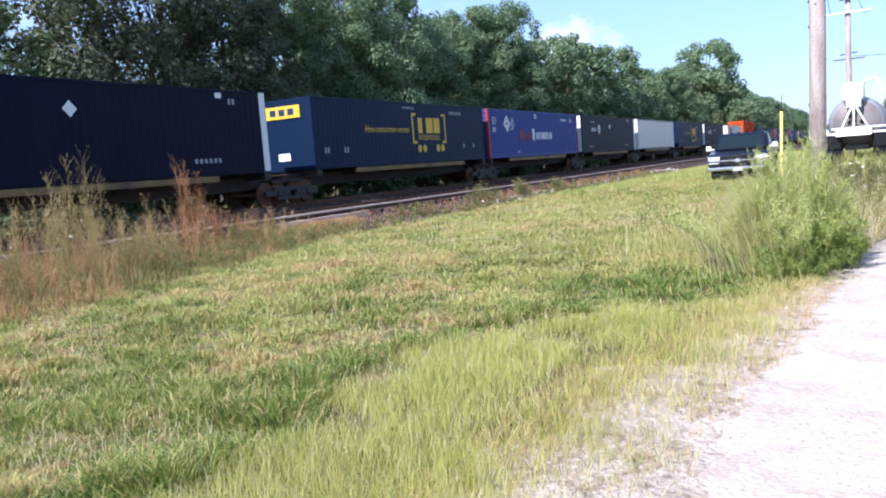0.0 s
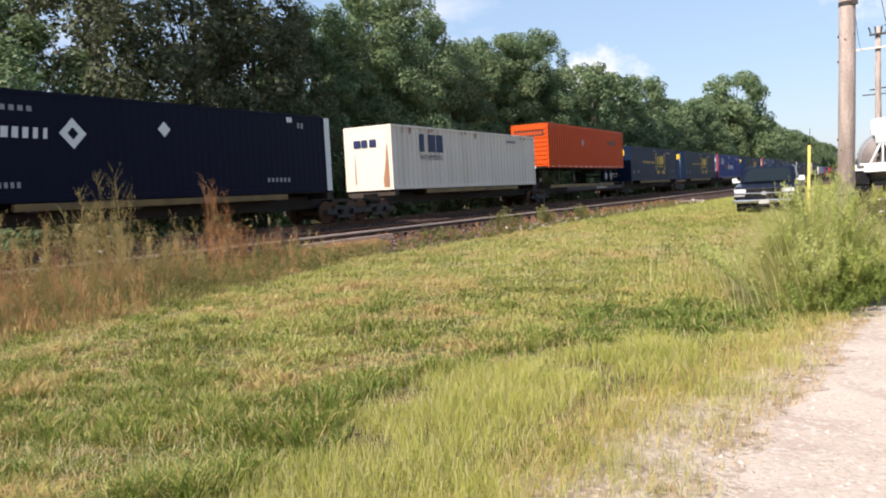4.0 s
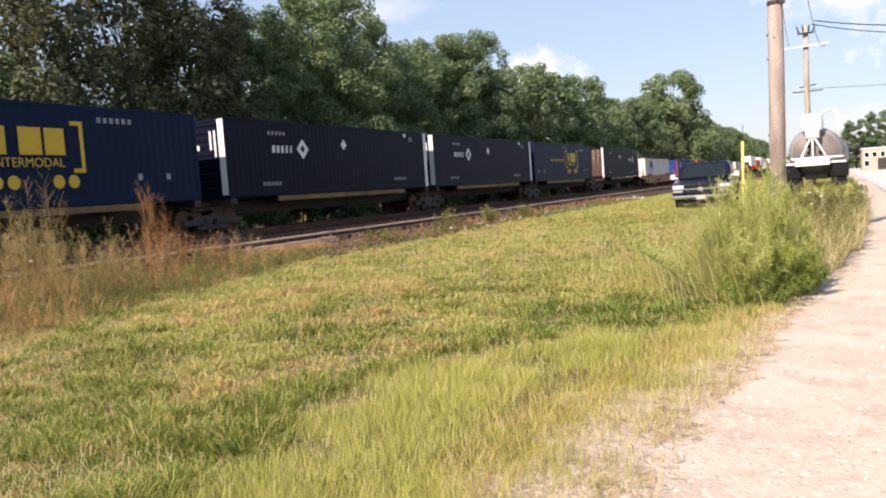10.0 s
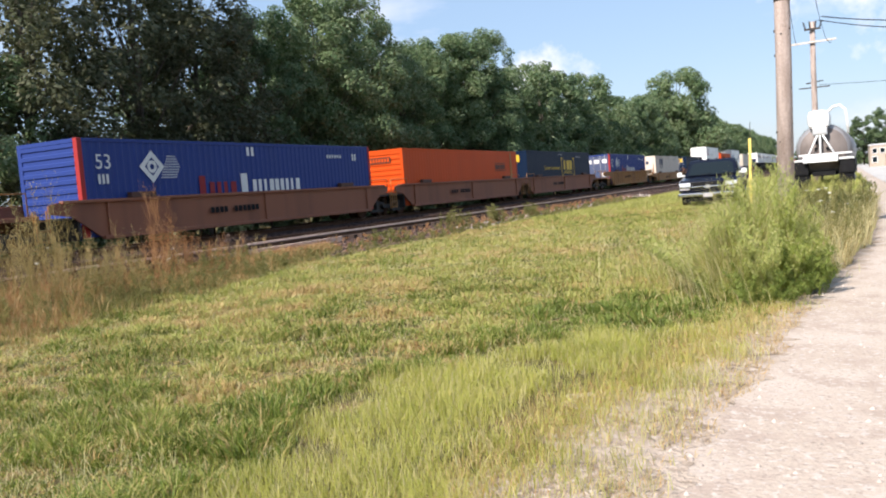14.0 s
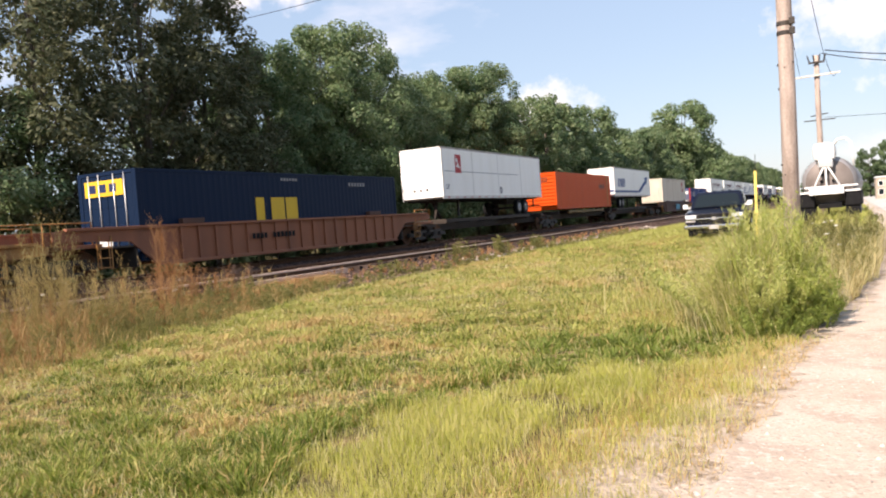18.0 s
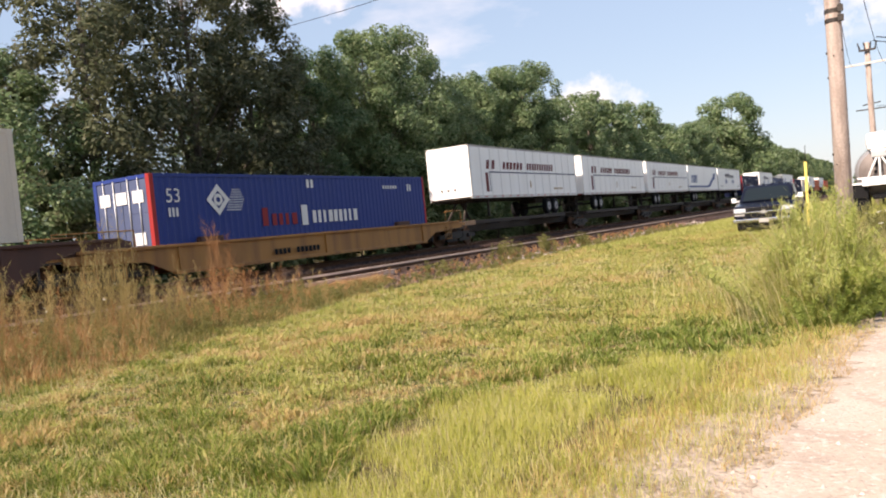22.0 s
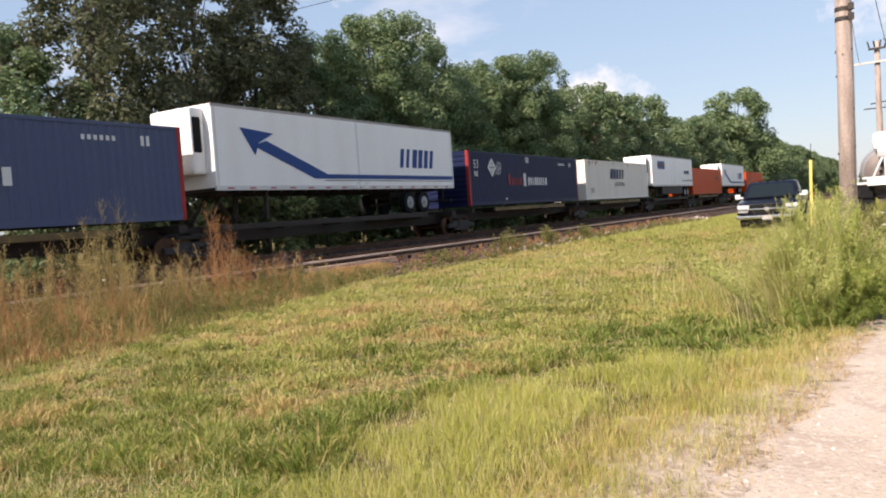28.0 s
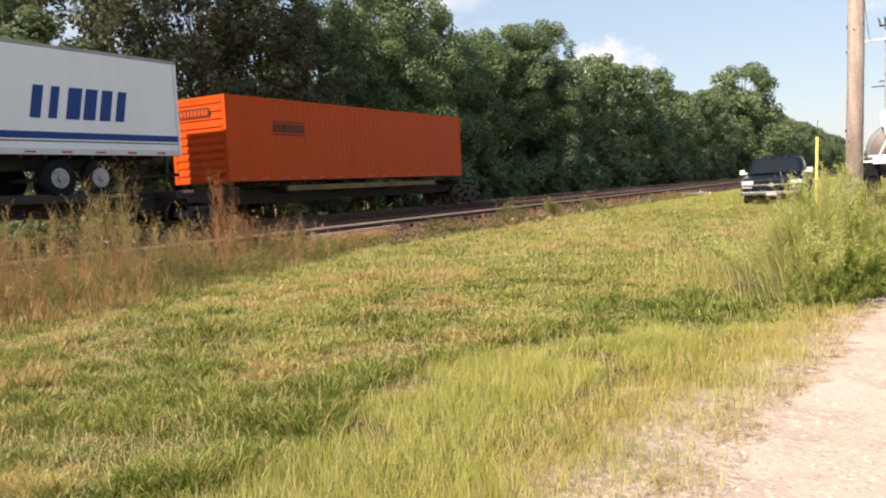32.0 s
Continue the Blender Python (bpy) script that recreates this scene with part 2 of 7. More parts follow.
M_RAILTOP = mat("worn_rail_steel", (0.50, 0.40, 0.36), 0.6, 0.1, dirt=(0.36, 0.25, 0.20), dirt_amount=0.6, scale=4)
M_TIE = mat("creosoted_tie", (0.055, 0.038, 0.031), 0.95, dirt=(0.10, 0.072, 0.06), dirt_amount=0.5, scale=5, vary=0.35, bump=0.5, spec=0.1)
M_POLE = mat("weathered_pole_wood", (0.43, 0.345, 0.30), 0.9, dirt=(0.22, 0.165, 0.135), dirt_amount=0.9, scale=9, streak=True, bump=0.8, bump_scale=30, grain=0.35)
M_PALEWOOD = mat("pale_weathered_timber", (0.58, 0.53, 0.48), 0.9, dirt=(0.42, 0.37, 0.32), scale=3)
M_BARK = mat("bark", (0.10, 0.08, 0.06), 0.9, dirt=(0.05, 0.04, 0.03), scale=4, bump=0.6, bump_scale=14)
M_LEAF_A = foliage("leaf_green", (0.102, 0.168, 0.074), (0.178, 0.245, 0.110), 0.5, 0.42, c3=(0.34, 0.385, 0.225))
M_LEAF_B = foliage("leaf_deep_green", (0.080, 0.143, 0.066), (0.148, 0.212, 0.098), 0.4, 0.42, c3=(0.285, 0.335, 0.19))
M_LEAF_C = foliage("leaf_silvery", (0.066, 0.082, 0.042), (0.112, 0.122, 0.062), 0.6, 0.42, c3=(0.235, 0.235, 0.145))
M_GRASS = foliage("grass_green", (0.078, 0.135, 0.019), (0.160, 0.215, 0.033), 0.9, 0.35, c3=(0.31, 0.30, 0.07))
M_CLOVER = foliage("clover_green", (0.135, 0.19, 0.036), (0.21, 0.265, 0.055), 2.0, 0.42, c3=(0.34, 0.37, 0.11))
M_LUSH = foliage("grass_yellow_green", (0.36, 0.385, 0.068), (0.51, 0.50, 0.125), 1.2, 0.44, c3=(0.63, 0.54, 0.23))
M_STRAW = foliage("dry_grass", (0.47, 0.33, 0.135), (0.56, 0.42, 0.20), 0.8, 0.3, c3=(0.40, 0.235, 0.09))
M_DRYWEED = foliage("olive_straw_weed", (0.27, 0.22, 0.085), (0.42, 0.33, 0.14), 0.9, 0.4, c3=(0.55, 0.42, 0.20))
M_TWIG = foliage("dark_dry_twig", (0.10, 0.062, 0.045), (0.17, 0.11, 0.08), 0.9, 0.15, c3=(0.26, 0.18, 0.14))
M_WEED = foliage("weed_green", (0.13, 0.15, 0.045), (0.24, 0.23, 0.075), 0.8, 0.45, c3=(0.36, 0.28, 0.115))
M_RUSTWEED = foliage("dry_weed_brown", (0.40, 0.20, 0.085), (0.52, 0.31, 0.15), 0.8, 0.4, c3=(0.30, 0.13, 0.06))
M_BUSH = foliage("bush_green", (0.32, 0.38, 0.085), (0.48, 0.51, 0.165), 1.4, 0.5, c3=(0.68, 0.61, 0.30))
M_FLOWER = mat("white_blossom", (0.62, 0.60, 0.52), 0.8, bump=0)
M_BLACK = mat("black_rubber", (0.010, 0.010, 0.011), 0.8, scale=4, spec=0.15)
M_DARKSTEEL = mat("dark_grimy_steel", (0.035, 0.03, 0.027), 0.7, 0.2, dirt=(0.07, 0.05, 0.035), dirt_amount=0.6, scale=2.5, bump=0.2)
M_BROWN = mat("oxide_brown_paint", (0.25, 0.088, 0.042), 0.7, 0.0, dirt=(0.12, 0.045, 0.026), dirt_amount=0.6, scale=1.2, streak=True)
M_YELLOW = mat("dirty_yellow_paint", (0.36, 0.165, 0.042), 0.65, 0.0, dirt=(0.13, 0.055, 0.028), dirt_amount=0.95, scale=1.3, streak=True)
M_SPINE = mat("worn_spine_paint", (0.036, 0.024, 0.017), 0.8, 0.0, dirt=(0.018, 0.014, 0.012), dirt_amount=0.75, scale=0.7)
M_GALV = mat("galvanised_steel", (0.5, 0.5, 0.5), 0.45, 0.8, scale=3)
M_TRIM = mat("aluminium_trim", (0.55, 0.55, 0.55), 0.45, 0.5, scale=2)
M_WHITEPAINT = mat("white_enamel", (0.78, 0.78, 0.77), 0.4, dirt=(0.55, 0.53, 0.49), dirt_amount=0.3, scale=1.5, streak=True, bump=0.02)
M_SEED = foliage("pale_seed_grass", (0.44, 0.40, 0.17), (0.58, 0.52, 0.27), 1.0, 0.4, c3=(0.66, 0.55, 0.33))


# ---- building helpers ----
def box(bm, x0, x1, y0, y1, z0, z1):
    vs = [bm.verts.new(c) for c in ((x0, y0, z0), (x1, y0, z0), (x1, y1, z0), (x0, y1, z0), (x0, y0, z1), (x1, y0, z1), (x1, y1, z1), (x0, y1, z1))]
    for f in ((0, 3, 2, 1), (4, 5, 6, 7), (0, 1, 5, 4), (1, 2, 6, 5), (2, 3, 7, 6), (3, 0, 4, 7)):
        bm.faces.new([vs[i] for i in f])
    return vs


def soft_box(bm, x0, x1, y0, y1, z0, z1, r=0.02):
    vs = box(bm, x0, x1, y0, y1, z0, z1)
    edges = {e for v in vs for e in v.link_edges}
    bmesh.ops.bevel(bm, geom=list(edges), offset=r, segments=2, affect="EDGES", profile=0.6)


def tube(bm, points, radius, sides=8, end_radius=None):
    """A round bar through the points."""
    pts = [Vector(p) for p in points]
    rings = []
    for i, p in enumerate(pts):
        d = (pts[min(i + 1, len(pts) - 1)] - pts[max(i - 1, 0)]).normalized()
        a = d.orthogonal().normalized() if not rings else (ref - d * ref.dot(d)).normalized()
        ref = a
        b = d.cross(a)
        r = radius + ((end_radius if end_radius is not None else radius) - radius) * i / (len(pts) - 1)
        rings.append([bm.verts.new(p + (a * math.cos(2 * math.pi * k / sides) + b * math.sin(2 * math.pi * k / sides)) * r) for k in range(sides)])
    for u, v in zip(rings, rings[1:]):
        for k in range(sides):
            f = bm.faces.new((u[k], u[(k + 1) % sides], v[(k + 1) % sides], v[k]))
            f.smooth = True
    bm.faces.new(rings[0][::-1])
    bm.faces.new(rings[-1])


def disc(bm, centre, axis, radius, depth, sides=20, bevel=0.0):
    """A short cylinder about an axis."""
    c, d = Vector(centre), Vector(axis).normalized()
    prof = [(-depth / 2, radius - bevel), (-depth / 2 + bevel, radius), (depth / 2 - bevel, radius), (depth / 2, radius - bevel)] if bevel else [(-depth / 2, radius), (depth / 2, radius)]
    a = d.orthogonal().normalized()
    b = d.cross(a)
    rings = [[bm.verts.new(c + d * h + (a * math.cos(2 * math.pi * k / sides) + b * math.sin(2 * math.pi * k / sides)) * r) for k in range(sides)] for h, r in prof]
    for u, v in zip(rings, rings[1:]):
        for k in range(sides):
            bm.faces.new((u[k], u[(k + 1) % sides], v[(k + 1) % sides], v[k]))
    bm.faces.new(rings[0][::-1])
    bm.faces.new(rings[-1])


def mesh_of(name, bm, material):
    me = bpy.data.meshes.new(name)
    bmesh.ops.recalc_face_normals(bm, faces=bm.faces)
    bm.to_mesh(me)
    bm.free()
    if material:
        me.materials.append(material)
    return me


def part(name, bm, material, parent, label=""):
    ob = new(name, mesh_of(name, bm, material))
    ob.parent = parent
    if label:
        ob["label"] = label
    return ob


def thing(name, bm, material, label, category, kind="", group=""):
    return tagged(new(name, mesh_of(name, bm, material)), label, category, group, kind)


def holder(name, label, category, group=""):
    return tagged(new(name), label, category, group)


def raw_mesh(name, verts, faces, material):
    """A mesh straight from arrays; all faces have the same number of corners."""
    verts, faces = np.asarray(verts, np.float32), np.asarray(faces, np.int32)
    me = bpy.data.meshes.new(name)
    k = faces.shape[1]
    me.vertices.add(len(verts))
    me.vertices.foreach_set("co", verts.ravel())
    me.loops.add(faces.size)
    me.loops.foreach_set("vertex_index", faces.ravel())
    me.polygons.add(len(faces))
    me.polygons.foreach_set("loop_start", np.arange(0, faces.size, k, dtype=np.int32))
    me.update()
    me.validate()
    me.materials.append(material)
    return me


def bm_new():
    return bmesh.new()


# ---- the lie of the land ----
def smooth(a):
    a = np.clip(a, 0, 1)
    return a * a * (3 - 2 * a)


SIDING, MAIN = -15.65, -20.73      # track centres
SIDE_RAIL, MAIN_RAIL = 0.53, 0.62  # rail tops


def ground_z(x, y):
    x, y = np.asarray(x, float), np.asarray(y, float)
    g = 0.22 * smooth((y - 6) / 26) * smooth((x + 13.2) / 5)
    g = g + 0.03 * np.sin(x * 1.3 + 0.4 * y) * np.sin(y * 0.7 + 1) * smooth((y - 2) / 5) * smooth((-x - 1.5) / 2)
    bed1 = 0.25 * smooth((3.6 - np.abs(x - SIDING)) / 2.1)
    bed2 = 0.45 * smooth((4.0 - np.abs(x - MAIN)) / 1.9)
    bed = np.maximum(bed1, bed2)
    w = np.maximum(smooth((4.0 - np.abs(x - SIDING)) / 0.9), smooth((4.6 - np.abs(x - MAIN)) / 1.8))
    return g * (1 - w) + bed * w


def sheet(name, xs, ys, material, lift=0.0, keep=None):
    X, Y = np.meshgrid(xs, ys)
    Z = ground_z(X, Y) + lift
    v = np.stack([X, Y, Z], -1).reshape(-1, 3)
    nx, ny = len(xs), len(ys)
    i = np.arange(ny - 1)[:, None] * nx + np.arange(nx - 1)[None, :]
    f = np.stack([i, i + 1, i + nx + 1, i + nx], -1).reshape(-1, 4)
    if keep is not None:
        c = v[f].mean(1)
        f = f[keep(c[:, 0], c[:, 1])]
    me = raw_mesh(name, v, f, material)
    me.polygons.foreach_set("use_smooth", np.ones(len(f), bool))
    return new(name, me)


def road_edge(y):
    """x of the gravel road's edge beside the grass."""
    y = np.asarray(y, float)
    e = np.interp(y, [-20, 2, 5, 7.3, 9.8, 13, 16, 24, 40, 80, 300], [-1.6, -1.0, -0.88, -0.66, -0.42, 0.1, 0.5, 0.9, 1.3, 2.0, 4.0])
    return e + 0.05 * np.sin(y * 2.1) + 0.03 * np.sin(y * 5.3 + 1) + 0.015 * np.sin(y * 13)


def strip(name, ys, left, right, nx, material, lift):
    """A sheet between two edges that follow the ground."""
    u = np.linspace(0, 1, nx)[None, :] ** 1.5
    X = left(ys)[:, None] * (1 - u) + right(ys)[:, None] * u
    Y = np.repeat(ys[:, None], nx, 1)
    v = np.stack([X, Y, ground_z(X, Y) + lift], -1).reshape(-1, 3)
    i = np.arange(len(ys) - 1)[:, None] * nx + np.arange(nx - 1)[None, :]
    f = np.stack([i, i + 1, i + nx + 1, i + nx], -1).reshape(-1, 4)
    me = raw_mesh(name, v, f, material)
    me.polygons.foreach_set("use_smooth", np.ones(len(f), bool))
    return new(name, me)


xs = np.unique(np.concatenate([np.linspace(-2500, -60, 25), np.linspace(-60, -26, 18), np.arange(-26, 10, 0.22), np.linspace(10, 60, 20), np.linspace(60, 2500, 20)]))
ys = np.unique(np.concatenate([np.linspace(-1500, -20, 25), np.arange(-20, 0, 1.0), np.arange(0, 50, 0.3), np.linspace(50, 200, 60), np.linspace(200, 3500, 40)]))
tagged(sheet("ground", xs, ys, M_EARTH), "mown grass verge, sun-bleached and patchy, over brown soil", "ground", kind="structure")
road_ys = np.concatenate([np.arange(-20, 2, 0.5), np.arange(2, 30, 0.07), np.linspace(30, 300, 300)])
road = strip("road", road_ys, lambda y: road_edge(y) + 0.04 * np.sin(y * 8.9 + 2) + 0.03 * np.sin(y * 23),
             lambda y: 8.5 + 0.03 * np.maximum(y, 0), 60, M_ROAD, 0.010)
tagged(road, "pale loose gravel road beside the mown grass", "road", kind="structure")
soil = strip("bare_soil", np.concatenate([np.arange(-20, 1.5, 0.5), np.arange(1.5, 14, 0.06), np.arange(14, 40, 0.2)]), lambda y: road_edge(y) - np.interp(y, [2, 4, 6, 8, 10, 40], [0.95, 0.85, 0.65, 0.45, 0.25, 0.2]) + 0.12 * np.sin(y * 3.1) + 0.08 * np.sin(y * 7.7) + 0.09 * np.sin(y * 61) * np.sin(y * 37),
             lambda y: road_edge(y) + 0.16 + 0.06 * np.sin(y * 8.9 + 2) + 0.05 * np.sin(y * 23) + 0.08 * np.sin(y * 53) * np.sin(y * 31), 24, M_SOIL, 0.012)
tagged(soil, "bare pinkish soil between grass and gravel", "soil", kind="structure")
lot = strip("pavement", np.linspace(20, 400, 200), lambda y: 2.2 + 0.013 * (y - 31) + 0.05 * np.sin(y * 0.9), lambda y: 7.5 + 0.05 * y, 12, M_LOT, 0.03)
tagged(lot, "bright worn concrete lot beyond the gravel", "pavement", kind="structure")


# ---- railway tracks ----
def rail_profile(bm, x, y0, y1, top):
    box(bm, x - 0.036, x + 0.036, y0, y1, top - 0.045, top)
    box(bm, x - 0.02, x + 0.02, y0, y1, top - 0.135, top - 0.045)
    box(bm, x - 0.07, x + 0.07, y0, y1, top - 0.16, top - 0.135)


def track(centre, top, what, rail_mat):
    t = holder("railway_track", what, "railway track")
    for sx in (-0.755, 0.755):
        bm = bm_new()
        rail_profile(bm, centre + sx, -1000, 1800, top)
        rail = part("rail", bm, M_RUST, t, "rust-brown steel rail")
        bm = bm_new()
        pale = rail_mat is M_SIDERAIL and sx > 0
        box(bm, centre + sx - 0.042, centre + sx + 0.042, -1000, 1800, top - (0.055 if pale else -0.001), top + 0.003)
        part("railhead", bm, M_SIDERAIL if pale else M_RUST if rail_mat is M_SIDERAIL else M_RAILTOP, rail, "worn running surface")
    bm = bm_new()
    soft_box(bm, -1.3, 1.3, -0.115, 0.115, -0.2, 0.0, 0.012)
    tie = mesh_of("tie", bm, M_TIE)
    ry = random.Random(3)
    y = 4.0
    far_v = bm_new()
    while y < 230:
        if y < 150:
            o = new("tie", tie)
            o.parent = t
            o.matrix_basis = pose(centre + ry.uniform(-.04, .04), y, top - 0.155 + ry.uniform(-.012, .006), 0, 0, ry.uniform(-1.2, 1.2))
        else:
            box(far_v, centre - 1.3, centre + 1.3, y - 0.11, y + 0.11, top - 0.27, top - 0.155)
        y += 0.55
    tagged(part("ties_beyond", far_v, M_TIE, t), kind="stuff")
    return t


track(SIDING, SIDE_RAIL, "rusty siding track on dark ballast with weathered ties", M_SIDERAIL)
track(MAIN, MAIN_RAIL, "main line track with creosoted ties on grimy ballast", M_RUST)
rng = np.random.default_rng(5)


def ballast(name, x0, x1, y0, y1, n, size, material, label):
    """Loose stones, each a lopsided octahedron."""
    x, y = rng.uniform(x0, x1, n), y0 + (y1 - y0) * rng.uniform(0, 1, n) ** 1.5
    s = rng.uniform(0.5, 1.2, n)[:, None] * size * (1 + np.maximum(y - 15, 0) / 40)[:, None]
    base = np.array([(1, 0, 0), (0, 1, 0), (-1, 0, 0), (0, -1, 0), (0, 0, 0.8), (0, 0, -0.8)], float)
    v = base[None] * s[:, None] * rng.uniform(0.6, 1.3, (n, 6, 1))
    a = rng.uniform(0, 6.3, n)
    ca, sa = np.cos(a)[:, None], np.sin(a)[:, None]
    vx, vy = v[..., 0] * ca - v[..., 1] * sa, v[..., 0] * sa + v[..., 1] * ca
    v = np.stack([vx + x[:, None], vy + y[:, None], v[..., 2] + (ground_z(x, y) + s[:, 0] * 0.25)[:, None]], -1).reshape(-1, 3)
    f = np.array([(0, 1, 4), (1, 2, 4), (2, 3, 4), (3, 0, 4), (1, 0, 5), (2, 1, 5), (3, 2, 5), (0, 3, 5)])
    f = (np.arange(n)[:, None, None] * 6 + f[None]).reshape(-1, 3)
    return tagged(new(name, raw_mesh(name, v, f, material)), label, "stones", kind="stuff")


bed = sheet("track_bed", np.concatenate([np.arange(-25.2, -12.0, 0.2)]), np.concatenate([np.linspace(-900, 0, 30), np.arange(0, 60, 0.4), np.linspace(60, 1500, 100)]), M_BALLAST, 0.008,
            keep=lambda x, y: x < -12.75 + 0.25 * np.sin(y * 1.1) + 0.15 * np.sin(y * 2.7))
tagged(bed, "dark ballast bed under two tracks, train's shade in its colour", "track bed", kind="structure")
ballast("ballast_stones", -24.5, -12.9, 6, 70, 34000, 0.04, M_STONE, "dark crushed ballast stones between the ties")
bm = bm_new()
rail_profile(bm, -14.12, 15.2, 21.5, 0.41)
thing("spare_rail", bm, M_SIDERAIL, "loose rusty rail lying beside the siding", "rail")
ballast("dusty_ballast_stones", -13.7, -12.4, 12, 60, 5200, 0.032, M_DUSTSTONE, "dusty pinkish stones along the siding's shoulder")
ballast("pale_ballast_stones", -13.2, -12.2, 28, 62, 900, 0.055, M_GSTONE, "pale loose stones along the siding's shoulder")


# ---- grass ----
def blades(name, x, y, h, w, lean, material, label, z=None, category="grass", simple=False, way=None):
    """Upright blades: a two-face strip each, bent to one side."""
    n = len(x)
    a = rng.uniform(0, 2 * np.pi, n)
    b = rng.uniform(0, 2 * np.pi, n) if way is None else way + rng.normal(0, 0.5, n)
    z = ground_z(x, y) if z is None else z
    dx, dy = np.cos(a) * w / 2, np.sin(a) * w / 2
    lx, ly = np.cos(b) * lean * h, np.sin(b) * lean * h
    p = np.stack([x, y, z], -1)
    d = np.stack([dx, dy, 0 * dx], -1)
    mid = p + np.stack([lx * 0.35, ly * 0.35, h * 0.6], -1)
    tip = p + np.stack([lx, ly, h * np.sqrt(np.maximum(0.1, 1 - lean ** 2 * 0.5))], -1)
    if simple:
        v = np.stack([p - d, p + d, tip], 1).reshape(-1, 3)
        f = np.arange(n)[:, None] * 3 + np.array([[0, 1, 2]])
        return tagged(new(name, raw_mesh(name, v, f, material)), label, category, kind="stuff")
    v = np.stack([p - d, p + d, mid + d * 0.75, mid - d * 0.75, tip], 1).reshape(-1, 3)
    i = np.arange(n)[:, None] * 5
    f = np.concatenate([i + [[0, 1, 2]], i + [[0, 2, 3]], i + [[3, 2, 4]]])
    return tagged(new(name, raw_mesh(name, v, f, material)), label, category, kind="stuff")


def fbm(x, y, s, seed=0):
    """Cheap smooth value noise, 0 to 1."""
    x, y = x * s + seed * 17.3, y * s - seed * 9.1
    r = np.zeros_like(x)
    amp = 0.5
    for k in range(3):
        xi, yi = np.floor(x), np.floor(y)
        fx, fy = x - xi, y - yi
        fx, fy = fx * fx * (3 - 2 * fx), fy * fy * (3 - 2 * fy)

        def hsh(i, j):
            q = np.sin(i * 127.1 + j * 311.7 + k * 74.7) * 43758.5453
            return q - np.floor(q)
        r += amp * ((hsh(xi, yi) * (1 - fx) + hsh(xi + 1, yi) * fx) * (1 - fy) + (hsh(xi, yi + 1) * (1 - fx) + hsh(xi + 1, yi + 1) * fx) * fy)
        amp, x, y = amp * 0.5, x * 2.1, y * 2.1
    return r / 0.875


def lush_zone(x, y):
    """The band of light, longer grass along the gravel."""
    d = road_edge(y) - x
    wide = np.interp(y, [2, 3.5, 5, 5.7, 6.8, 7.9, 8.3], [2.0, 2.2, 2.4, 2.6, 2.2, 1.75, 0.0])
    return (d < wide + 0.9 * (fbm(x, y, 1.1, 3) - 0.5)) & (y < 8.4)


def clover_zone(x, y):
    return (((x + 2.2) / 1.15) ** 2 + ((y - 8.85) / 1.15) ** 2 + 2.0 * (fbm(x, y, 1.5, 8) - 0.5)) < 1


def spread(n, y0, y1, power):
    y = y0 + (y1 - y0) * rng.uniform(0, 1, n) ** power
    reach = np.minimum(1.55 * y + 1.2, 12.2) + road_edge(y)
    return road_edge(y) - rng.uniform(0, 1, n) * reach, y


